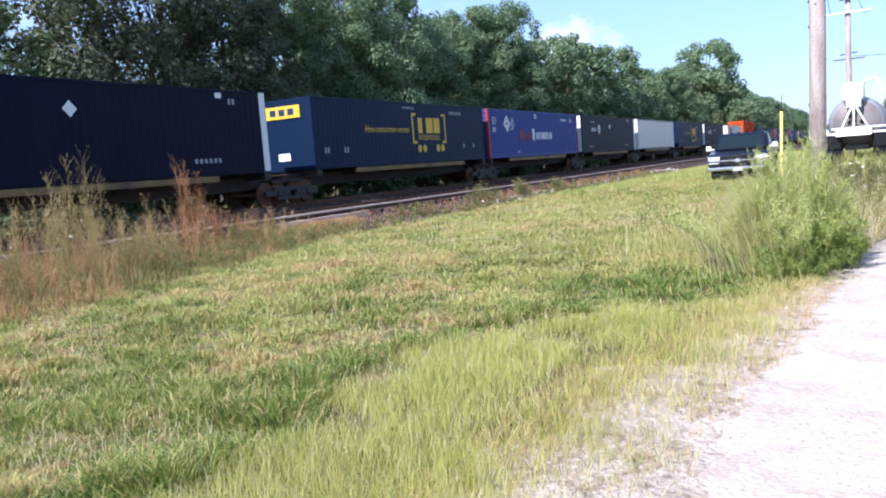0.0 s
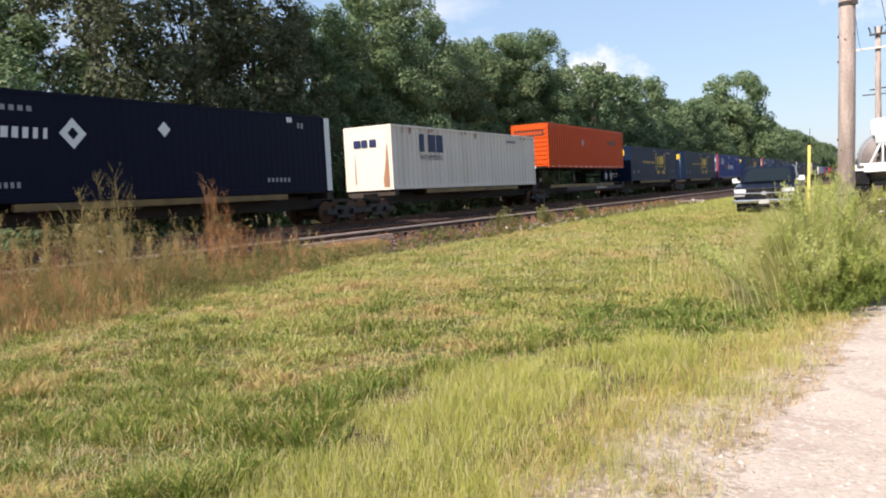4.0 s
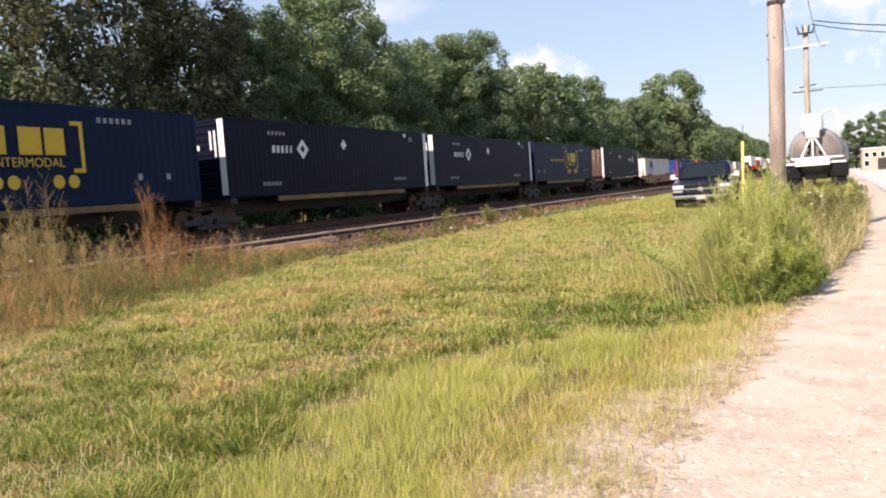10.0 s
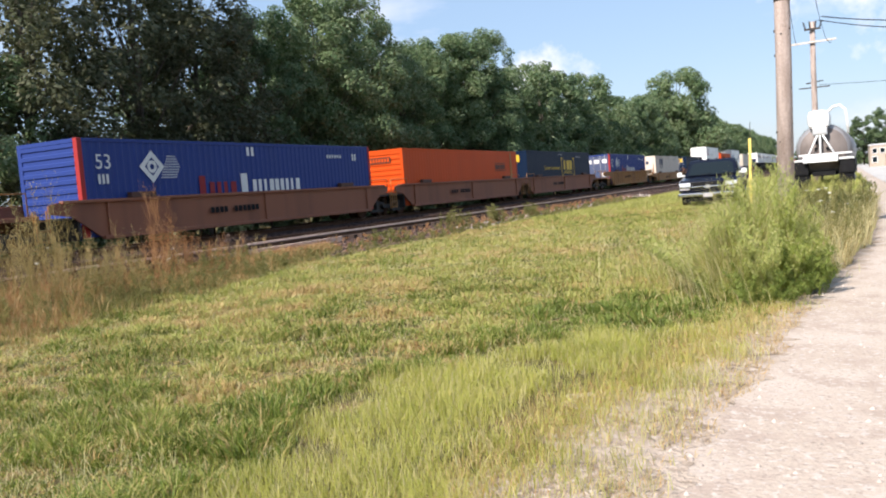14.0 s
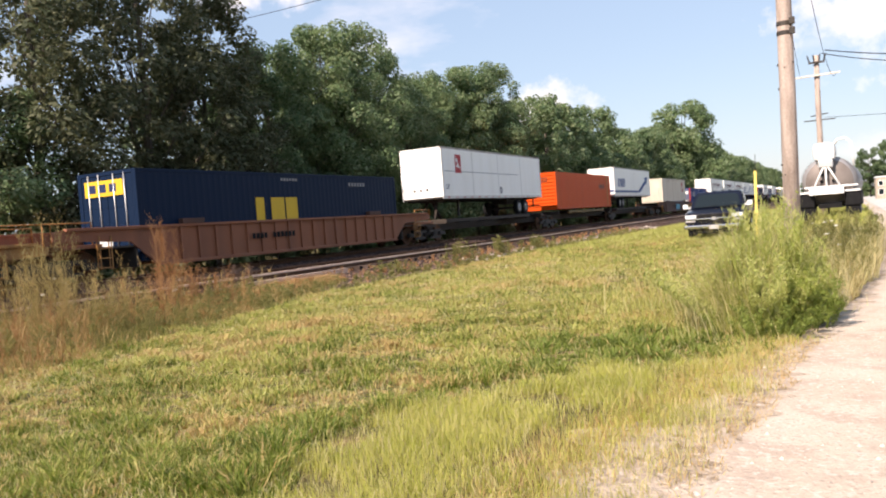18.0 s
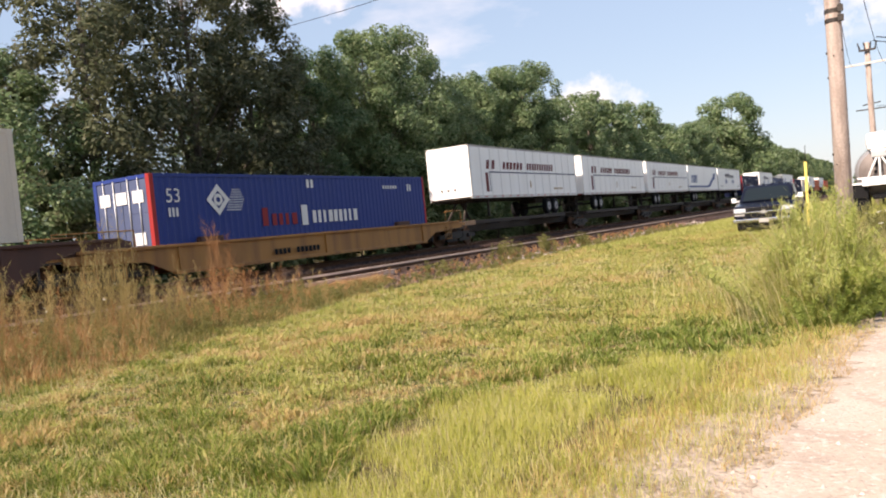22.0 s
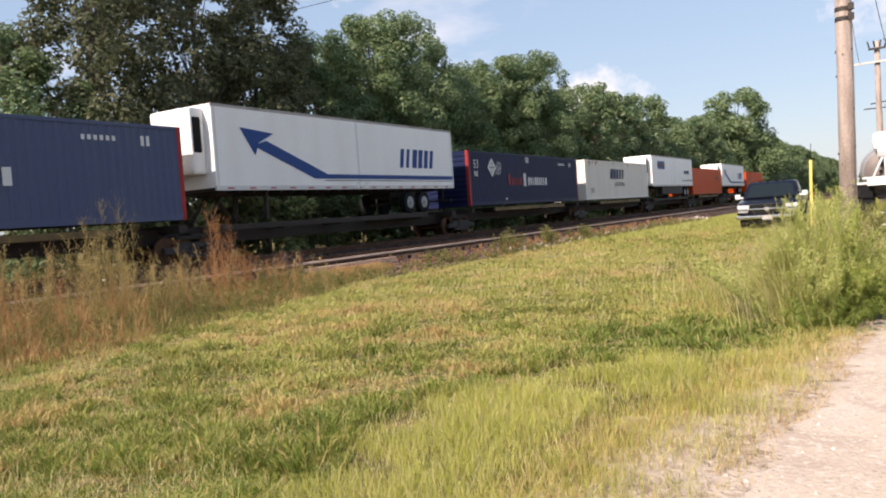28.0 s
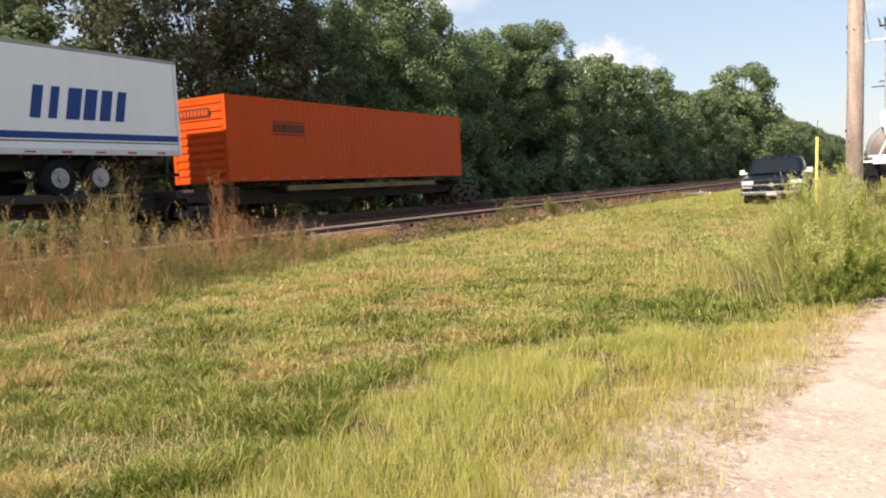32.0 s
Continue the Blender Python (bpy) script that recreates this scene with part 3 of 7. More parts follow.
def turf(n, y0, y1, power, per, width, simple):
    """Mown turf in tufts: blades that fan out from many small crowns, green, yellowed and dead."""
    x, y = spread(n, y0, y1, power)
    tuft, big, mid = fbm(x, y, 2.6, 4), fbm(x, y, 0.45, 2), fbm(x, y, 1.4, 6)
    pick = rng.uniform(0, 1, n)
    ok = (pick < np.clip((road_edge(y) - x) / 0.9, 0.04, 1)) & ~lush_zone(x, y) & (rng.uniform(0, 1, n) < 0.06 + 1.55 * tuft)
    x, y, tuft, big, mid = x[ok], y[ok], tuft[ok], big[ok], mid[ok]
    n = len(x)
    dry = 0.5 * big + 0.5 * mid
    clo = clover_zone(x, y)
    r2, r3 = rng.uniform(0, 1, n), rng.uniform(0, 1, n)
    straw = ~clo & (r2 < smooth((dry - 0.52) / 0.12) * 0.56 + 0.05)
    light = ~clo & ~straw & (r3 < smooth((mid - 0.42) / 0.22) * 0.75 + 0.10 + 0.32 * smooth((y - 6) / 5))
    kind = np.where(clo, 3, np.where(straw, 2, np.where(light, 1, 0)))
    # longer dark grass along the edge of the light band
    fringe = ~clo & lush_zone(x + 0.75, y) & (rng.uniform(0, 1, n) < 0.8)
    kind = np.where(fringe, 0, kind)
    tall = np.where(fringe, 1.35, 1.0) * (0.024 + 0.125 * smooth((tuft - 0.30) / 0.45)) * rng.uniform(0.6, 1.25, n) * np.where(clo, 1.15, 1)
    size = 0.028 * (1 + y / 12) * rng.uniform(0.6, 1.5, n)
    who = np.repeat(np.arange(n), per)
    m = len(who)
    a = rng.uniform(0, 2 * np.pi, m)
    q = np.sqrt(rng.uniform(0, 1, m))
    bx, by = x[who] + np.cos(a) * q * size[who], y[who] + np.sin(a) * q * size[who]
    h = tall[who] * rng.uniform(0.5, 1.15, m)
    w = width * (1 + by / 9) * rng.uniform(0.6, 1.4, m)
    lean = 0.15 + 1.0 * q * rng.uniform(0.4, 1.3, m)
    bk = kind[who]
    stray = rng.uniform(0, 1, m)
    bk = np.where((bk == 3) & (stray < 0.20), np.where(stray < 0.13, 1, 0), bk)
    bk = np.where((bk < 2) & (stray < 0.10), 2, np.where((bk == 0) & (stray > 0.80), 1, bk))
    for k, mt, name, label in ((0, M_GRASS, "verge_grass", "short mown green grass in uneven tufts"),
                               (1, M_LIGHTGRASS, "light_green_grass", "mown yellowish-green grass in uneven tufts"),
                               (2, M_STRAW, "dry_grass", "straw-coloured dry mown grass in patches"),
                               (3, M_CLOVER, "clover_patch", "dark green clover patch in the grass")):
        sel = bk == k
        if sel.any():
            blades(name, bx[sel], by[sel], h[sel], w[sel] * (1.6 if k == 3 else 1), lean[sel], mt, label, simple=simple, way=a[sel])


def grow():
    turf(36000, 2.2, 11.5, 1.3, 11, 0.0056, False)
    turf(52000, 11.0, 36, 1.45, 8, 0.0068, True)
    n2 = 120000
    y2 = 2.2 + 6.4 * rng.uniform(0, 1, n2) ** 1.1
    x2 = road_edge(y2) - rng.uniform(-0.1, 3.3, n2)
    patch = fbm(x2, y2, 2.0, 9)
    ok = lush_zone(x2, y2) & (rng.uniform(0, 1, n2) < np.clip((road_edge(y2) - x2 + 0.1) / 0.8, 0.14, 1) * (0.12 + 0.88 * smooth((patch - 0.38) / 0.2)) * np.interp(y2, [2.2, 4.6, 6.2], [0.42, 0.62, 1.0]))
    x2, y2, patch = x2[ok], y2[ok], patch[ok]
    m = len(x2)
    tall = (0.03 + 0.19 * patch) * rng.uniform(0.45, 1.15, m)
    s = rng.uniform(0, 1, m) < 0.15 + 0.40 * smooth((0.9 - (road_edge(y2) - x2)) / 0.9)
    blades("light_grass", x2[~s], y2[~s], tall[~s], 0.0027 * (1 + y2[~s] / 9), rng.uniform(0.05, 0.9, m)[~s], M_LUSH, "longer yellow-green grass along the gravel")
    blades("pale_seed_grass", x2[s], y2[s], tall[s] * 1.05, 0.0028 * (1 + y2[s] / 9), rng.uniform(0.05, 0.9, m)[s], M_SEED, "thin straw-coloured seed stalks among the grass")
    # the lawn beside and behind the standpoint
    yn = rng.uniform(-9, 2.6, 60000)
    xn = road_edge(yn) - 0.5 - rng.uniform(0, 9, len(yn))
    sel = rng.uniform(0, 1, len(yn)) < 0.6
    for pick, mt, name, label in ((sel, M_GRASS, "verge_grass", "short mown green grass in uneven tufts"), (~sel, M_LIGHTGRASS, "light_green_grass", "mown yellowish-green grass in uneven tufts")):
        blades(name, xn[pick], yn[pick], rng.uniform(0.03, 0.13, pick.sum()), 0.008 + 0 * xn[pick], rng.uniform(0.2, 1.0, pick.sum()), mt, label, simple=True)
    # bleached single blades over the near lawn, their pale colour adds highlights
    xb, yb = spread(36000, 2.2, 24, 1.4)
    blades("bleached_blades", xb, yb, rng.uniform(0.03, 0.15, len(xb)), 0.0032 * (1 + yb / 9), rng.uniform(0.2, 1.3, len(xb)), M_SEED, "single bleached blades over the mown grass, pale for sparkle")
    # dark low growth and dry bits at the bare soil's edge
    nb = 4500
    yb = 2.3 + 7 * rng.uniform(0, 1, nb)
    xb = road_edge(yb) - np.abs(rng.normal(0.25, 0.4, nb)) + 0.2
    keep = fbm(xb, yb, 2.6, 21) > 0.45
    xb, yb = xb[keep], yb[keep]
    blades("dry_soil_litter", xb, yb, rng.uniform(0.02, 0.09, len(xb)), 0.005 + 0 * xb, rng.uniform(0.4, 1.4, len(xb)), M_STRAW, "brown dry litter on the bare soil")
    # thin grass that hides the edge of the bare soil
    ne = 15000
    ye = 2.2 + 7.3 * rng.uniform(0, 1, ne)
    xe = road_edge(ye) - np.interp(ye, [2, 4, 6, 8, 10], [0.95, 0.85, 0.65, 0.45, 0.25]) + rng.normal(0.02, 0.2, ne)
    pale = rng.uniform(0, 1, ne) < 0.45
    for pick, mt, name, label in ((~pale, M_LUSH, "light_grass", "longer yellow-green grass along the gravel"), (pale, M_STRAW, "pale_seed_grass", "thin straw-coloured seed stalks among the grass")):
        blades(name, xe[pick], ye[pick], rng.uniform(0.03, 0.13, pick.sum()), 0.0038 + 0 * xe[pick], rng.uniform(0.1, 1.0, pick.sum()), mt, label)
    x3, y3 = spread(60000, 30, 110, 1.4)
    blades("far_grass", x3, y3, rng.uniform(0.05, 0.22, len(x3)), 0.035 + 0 * x3, rng.uniform(0.2, 1.0, len(x3)), M_LIGHTGRASS, "mown grass further along the verge", simple=True)


grow()
ballast("gravel_stones", -1.4, 4.5, 2.4, 16, 9000, 0.012, M_GSTONE, "small loose pale stones on the gravel road")
ballast("gravel_pebbles", -1.0, 3.0, 2.4, 11, 900, 0.022, M_GSTONE, "larger pale pebbles on the gravel road")


# ---- trees ----
def leaf_cloud(centres, radii, n, size, seed, up=0.8):
    """Leaves as small bent quads on the shells of many clumps."""
    r = np.random.default_rng(seed)
    c, rad = np.asarray(centres), np.asarray(radii)
    pick = r.choice(len(c), n, p=rad ** 2 / (rad ** 2).sum())
    d = r.normal(size=(n, 3))
    d /= np.linalg.norm(d, axis=1)[:, None]
    rr = rad[pick] * (0.55 + 0.5 * r.uniform(0, 1, n) ** 0.6)
    p = c[pick] + d * rr[:, None] * np.array([1, 1, 0.8])
    nrm = d + r.normal(size=(n, 3)) * 0.55 + np.array([0, 0, up])
    nrm /= np.linalg.norm(nrm, axis=1)[:, None]
    t = np.cross(nrm, r.normal(size=(n, 3)))
    t /= np.linalg.norm(t, axis=1)[:, None]
    b = np.cross(nrm, t)
    s = size * r.uniform(0.6, 1.3, n)[:, None]
    v = np.stack([p - t * s, p - b * s * 0.55 + nrm * s * 0.1, p + t * s, p + b * s * 0.55 + nrm * s * 0.1], 1).reshape(-1, 3)
    f = np.arange(n)[:, None] * 4 + np.array([[0, 1, 2, 3]])
    return v, f


def tree(name, seed, height, spread_, leaf, n, size, label, low=0.06, clumps=90, lean=0.0, gappy=1.0):
    r = random.Random(seed)
    t = holder(name, label, "tree", ROW)
    bm = bm_new()
    pts = [Vector((0, 0, -0.3)), Vector((0.1, 0.05, height * 0.2)), Vector((lean * height * 0.5 - 0.1, 0.1, height * 0.5)), Vector((lean * height, 0, height * 0.9))]
    tube(bm, pts, height * 0.019, 8, 0.04)
    centres, radii = [], []
    for i in range(clumps):
        u = low + (1 - low) * (i + r.random()) / clumps
        a = r.uniform(0, 6.283)
        prof = math.sqrt(max(0.12, 1 - ((u - 0.42) / 0.62) ** 2))
        d = spread_ * max(0.15, prof) * r.uniform(0.25, 1.0) ** 0.7
        rad = spread_ * r.uniform(0.13, 0.27) * (1.15 - 0.35 * u) * gappy
        c = Vector((math.cos(a) * d + lean * height * u, math.sin(a) * d, height * (u * 0.97 + 0.01)))
        centres.append(c)
        radii.append(rad)
        if i % 3 == 0:
            base = pts[0].lerp(pts[-1], max(0.12, u - 0.25))
            tube(bm, [base, base.lerp(c, 0.55) + Vector((0, 0, 0.5)), c + Vector((0, 0, rad * 0.6))], height * 0.005 * (1.3 - u), 5, 0.012)
    part("trunk", bm, M_BARK, t, "grey-brown trunk with limbs")
    v, f = leaf_cloud(centres, radii, n, size, seed)
    o = new("crown", raw_mesh("crown", v, f, leaf))
    o.parent = t
    return t


ROW = "trees behind the railway"
NEARKIND = {
    "green": (15.0, lambda: tree("tree", 11, 15.0, 4.5, M_LEAF_A, 46000, 0.115, "broad green deciduous tree with a dense crown behind the track", clumps=125)),
    "deep": (16.0, lambda: tree("tree", 12, 16.0, 4.4, M_LEAF_B, 46000, 0.115, "tall dark green deciduous tree behind the track", clumps=130)),
    "silver": (18.0, lambda: tree("tree", 13, 18.0, 4.8, M_LEAF_C, 36000, 0.13, "tall open tree with silvery green leaves and visible twigs", 0.08, 120, gappy=0.95)),
    "round": (12.0, lambda: tree("tree", 14, 12.0, 4.4, M_LEAF_A, 28000, 0.12, "round-headed green tree behind the track", clumps=80)),
    "far": (15.0, lambda: tree("tree", 15, 15.0, 4.9, M_LEAF_A, 17000, 0.19, "distant green deciduous tree along the railway", clumps=95)),
    "far_deep": (15.0, lambda: tree("tree", 16, 15.0, 4.7, M_LEAF_B, 17000, 0.19, "distant dark green deciduous tree along the railway", clumps=76)),
    "big": (22.0, lambda: tree("tree", 17, 22.0, 8.6, M_LEAF_A, 26000, 0.30, "large broad-crowned green tree standing above the row", 0.05, 170)),
    "shrub": (3.6, lambda: tree("shrub", 18, 3.6, 2.0, M_LEAF_A, 3000, 0.13, "leafy green undergrowth shrub at the foot of the trees", 0.03, 34)),
}
grown = {}


def place_tree(kind, x, y, height, turn):
    base, maker = NEARKIND[kind]
    k = height / base
    m = pose(x, y, float(ground_z(x, y)) - 0.05, 0, 0, turn) @ Matrix.Diagonal((k if kind == "big" else k ** 0.7, k if kind == "big" else k ** 0.7, k, 1))
    if kind not in grown:
        grown[kind] = maker()
        o = grown[kind]
    else:
        o = copy_thing(grown[kind], Matrix.Identity(4))
    o.matrix_basis = m
    return o


def plant():
    r = random.Random(21)
    # kind, place along the line, height of the crown's top
    front = [("round", 18.6, 10.4), ("silver", 23.2, 17.9), ("silver", 28.5, 18.6), ("silver", 33.6, 16.4), ("deep", 38.6, 13.6), ("green", 43.2, 15.0), ("green", 47.0, 16.3),
             ("green", 50.6, 15.2), ("deep", 54.6, 12.7), ("green", 59.2, 14.5), ("green", 63.2, 15.3), ("deep", 67.0, 16.0), ("green", 70.6, 17.0), ("deep", 75.6, 13.5), ("far", 80.6, 14.6), ("far", 87.0, 15.6),
             ("far_deep", 93.5, 15.4), ("far", 100.0, 15.7), ("far", 107.5, 16.3), ("far_deep", 114.5, 14.0), ("far", 121.0, 14.6), ("far", 128.0, 14.9), ("far_deep", 135.0, 15.2), ("far", 143.0, 16.0)]
    for kind, y, h in front:
        place_tree(kind, -29.8 - r.uniform(-0.6, 0.9), y, h * 0.965, r.uniform(0, 360))
    place_tree("big", -28.4, 172, 22.9, 40)
    y = 150.0
    while y < 520:
        place_tree(r.choice(("far", "far", "far_deep")), -30 - r.uniform(-1, 2), y, r.uniform(15.2, 17.6), r.uniform(0, 360))
        y += r.uniform(7, 10) + (y - 150) * 0.02
    y = 38.0
    while y < 160:
        place_tree(r.choice(("far", "far_deep")), -36 - r.uniform(0, 3), y, r.uniform(12.5, 14.5), r.uniform(0, 360))
        y += r.uniform(6, 8.5)
    y = 2.0
    while y < 150:
        place_tree("shrub", -25.9 - r.uniform(0, 1.6), y, r.uniform(1.8, 4.6), r.uniform(0, 360))
        y += r.uniform(2.4, 4.0) * (1 + y / 120)
    # far trees beyond the lot
    for x, y, h in ((9.5, 238, 9.0), (14, 242, 9.5), (20, 240, 8.0), (27, 243, 8.5), (5.5, 240, 9.0), (7, 232, 12.5), (12, 228, 14), (17, 236, 12.5), (24, 240, 11), (31, 236, 13), (40, 246, 12), (-4, 420, 12), (3, 440, 12), (-12, 560, 13), (-20, 600, 14), (52, 250, 12)):
        place_tree(r.choice(("far", "far_deep")), x, y, h, r.uniform(0, 360))


plant()


# ---- the train: paints ----
def paint(name, c, dirt=None, amount=0.3, rough=0.5, scale=0.8, spec=0.2):
    return mat(name, c, rough, 0.0, dirt=dirt, dirt_amount=amount, scale=scale, grain=0.08, streak=True, bump=0.03, bump_scale=18, spec=spec)


P_BLACK = paint("black_box_paint", (0.0055, 0.007, 0.019), (0.010, 0.011, 0.024), spec=0.07)
P_BLUE = paint("deep_blue_paint", (0.005, 0.015, 0.040), (0.012, 0.022, 0.042), spec=0.08)
P_ROYAL = paint("royal_blue_paint", (0.022, 0.045, 0.19), (0.035, 0.05, 0.14))
P_NAVY = paint("navy_blue_paint", (0.008, 0.015, 0.055), (0.016, 0.02, 0.05))
P_FADED_LIT = paint("faded_and_sunlit_grey_blue_paint", (0.075, 0.095, 0.17), (0.12, 0.13, 0.17), 0.5)
P_ORANGE = paint("orange_paint", (0.56, 0.072, 0.010), (0.38, 0.055, 0.014), 0.4, spec=0.1)
P_WHITE = paint("white_box_paint", (0.62, 0.61, 0.58), (0.40, 0.35, 0.29), 0.45)
P_GREYED = paint("greyed_sheet_paint", (0.20, 0.19, 0.18), (0.12, 0.10, 0.085), 0.5)
P_IVORY = paint("ivory_box_paint", (0.76, 0.71, 0.62), (0.55, 0.47, 0.38), 0.35)
P_CREAM = paint("cream_box_paint", (0.66, 0.585, 0.50), (0.44, 0.33, 0.24), 0.45)
P_TAN = paint("dull_cream_paint", (0.60, 0.53, 0.44), (0.36, 0.28, 0.2), 0.5)
P_TRAILER = paint("white_trailer_skin", (0.84, 0.83, 0.81), (0.66, 0.62, 0.56), 0.35, 0.35)
P_RED = paint("red_post_paint", (0.34, 0.03, 0.028))
P_GOLD = paint("yellow_lettering", (0.62, 0.40, 0.035), rough=0.5)
P_LETTER = paint("white_lettering", (0.68, 0.68, 0.66))
P_INK = paint("navy_lettering", (0.02, 0.03, 0.085))
P_MAROON = paint("maroon_lettering", (0.13, 0.012, 0.018))
P_STRIPE = paint("blue_stripe_paint", (0.014, 0.06, 0.22))
P_DULLRED = paint("dull_red_lettering", (0.24, 0.02, 0.025))
P_FLAG = paint("flag_red_paint", (0.40, 0.03, 0.04))
P_FAINT = paint("faint_grey_marks", (0.27, 0.27, 0.28))
P_RUSTED = paint("faded_tan_strip", (0.40, 0.15, 0.035), (0.26, 0.10, 0.04), 0.6)
P_GHOST = paint("faded_mark_paint", (0.30, 0.17, 0.03))
P_BROWNMARK = paint("brown_lettering", (0.11, 0.035, 0.02))
M_SIDEBEAM = mat("grimy_yellow_beam", (0.19, 0.115, 0.035), 0.7, 0.0, dirt=(0.045, 0.03, 0.02), dirt_amount=0.85, scale=0.9)
M_RIM = mat("dull_rim_steel", (0.34, 0.34, 0.34), 0.6, 0.2, dirt=(0.12, 0.10, 0.09), dirt_amount=0.7, scale=6)
M_DARKBROWN = mat("grimy_dark_brown_paint", (0.085, 0.036, 0.024), 0.75, 0.0, dirt=(0.04, 0.022, 0.017), dirt_amount=0.7, scale=1.2, streak=True)
M_STAIN = mat("rust_stain", (0.30, 0.15, 0.08), 0.85, dirt=(0.45, 0.33, 0.24), dirt_amount=0.8, scale=5, streak=True, bump=0)
M_SEAM = paint("grey_seam_strip", (0.66, 0.65, 0.63))
M_TOPRAIL = mat("stained_top_rail", (0.36, 0.33, 0.31), 0.6, 0.1, dirt=(0.16, 0.11, 0.085), dirt_amount=0.7, scale=1.2)
P_GRAFFITI = paint("sky_blue_spray_paint", (0.06, 0.30, 0.42))

BOX_L, BOX_W, BOX_H = 16.15, 2.59, 2.90
NEAR = BOX_W / 2


def flat(bm, pts, x):
    """One flat painted shape on a side wall: points (along, up)."""
    vs = [bm.verts.new((x, u, v)) for u, v in pts]
    bm.faces.new(vs)


def bars(bm, x, u0, u1, v0, v1, n, gap=0.28, slant=0.0, hollow=False):
    """n plain blocks in a row, standing in for a word; hollow: of uneven width."""
    w = (u1 - u0) / n
    hh = v1 - v0
    widths = (1.0, 0.72, 0.92, 0.6, 0.85)
    for i in range(n):
        a = u0 + i * w
        b = a + w * (1 - gap) * (widths[(i * 2 + n) % 5] if hollow else 1.0)
        s = slant * hh
        flat(bm, [(a, v0), (b, v0), (b + s, v1), (a + s, v1)], x)


def logo_blocks(bm, material, parent, label):
    """Every block of a row of blocks is a part of its own."""
    for f in bm.faces:
        b = bm_new()
        b.faces.new([b.verts.new(v.co) for v in f.verts])
        part("logo_block", b, material, parent, label)
    bm.free()


def ring(bm, x, u, v, r, r2, n=16):
    """A flat ring or, with r2 = 0, a disc."""
    o = [(u + r * math.cos(6.2832 * i / n), v + r * math.sin(6.2832 * i / n)) for i in range(n)]
    if r2 <= 0:
        flat(bm, o, x)
        return
    q = [(u + r2 * math.cos(6.2832 * i / n), v + r2 * math.sin(6.2832 * i / n)) for i in range(n)]
    for i in range(n):
        flat(bm, [o[i], o[(i + 1) % n], q[(i + 1) % n], q[i]], x)


def diamond(bm, x, u, v, r, hole=0.0):
    d = [(u, v - r), (u + r, v), (u, v + r), (u - r, v)]
    if not hole:
        flat(bm, d, x)
        return
    e = [(u, v - hole), (u + hole, v), (u, v + hole), (u - hole, v)]
    for i in range(4):
        flat(bm, [d[i], d[(i + 1) % 4], e[(i + 1) % 4], e[i]], x)


def words(text, size, x, u, v, material, parent, name="lettering", label="", slant=0.0, spread=1.0, end=False):
    """Lettering in the built-in font on a side wall (or on the near end)."""
    c = bpy.data.curves.new(name, "FONT")
    c.body, c.size, c.shear, c.space_character = text, size, slant, spread
    tmp = new(name, c)
    bpy.context.view_layer.update()
    me = bpy.data.meshes.new_from_object(tmp.evaluated_get(bpy.context.evaluated_depsgraph_get()))
    bpy.data.objects.remove(tmp)
    me.materials.clear()
    me.materials.append(material)
    if end:
        me.transform(Matrix(((1, 0, 0, u), (0, 0, 1, -x), (0, 1, 0, v), (0, 0, 0, 1))))
    else:
        me.transform(Matrix(((0, 0, 1, x), (1, 0, 0, u), (0, 1, 0, v), (0, 0, 0, 1))))
    o = new(name, me)
    o.parent = parent
    if label:
        o["label"] = label
    return o


def ribbed(bm, x, y0, y1, z0, z1, pitch, depth, out=1):
    """A corrugated wall in the plane x, ribs standing out by depth."""
    n = max(1, round((y1 - y0) / pitch))
    p = (y1 - y0) / n
    ys, ds = [], []
    for i in range(n):
        b = y0 + i * p
        ys += [b, b + p * 0.30, b + p * 0.42, b + p * 0.88]
        ds += [0, 0, -depth, -depth]
    ys.append(y1)
    ds.append(0)
    lo = [bm.verts.new((x + out * d, y, z0)) for y, d in zip(ys, ds)]
    hi = [bm.verts.new((x + out * d, y, z1)) for y, d in zip(ys, ds)]
    for i in range(len(ys) - 1):
        bm.faces.new((lo[i], lo[i + 1], hi[i + 1], hi[i]))


def ribbed_end(bm, y, x0, x1, z0, z1, pitch, depth, out):
    n = max(1, round((z1 - z0) / pitch))
    p = (z1 - z0) / n
    zs, ds = [], []
    for i in range(n):
        b = z0 + i * p
        zs += [b, b + p * 0.4, b + p * 0.5, b + p * 0.9]
        ds += [0, 0, depth, depth]
    zs.append(z1)
    ds.append(0)
    a = [bm.verts.new((x0, y - out * d, z)) for z, d in zip(zs, ds)]
    c = [bm.verts.new((x1, y - out * d, z)) for z, d in zip(zs, ds)]
    for i in range(len(zs) - 1):
        bm.faces.new((a[i], c[i], c[i + 1], a[i + 1]))


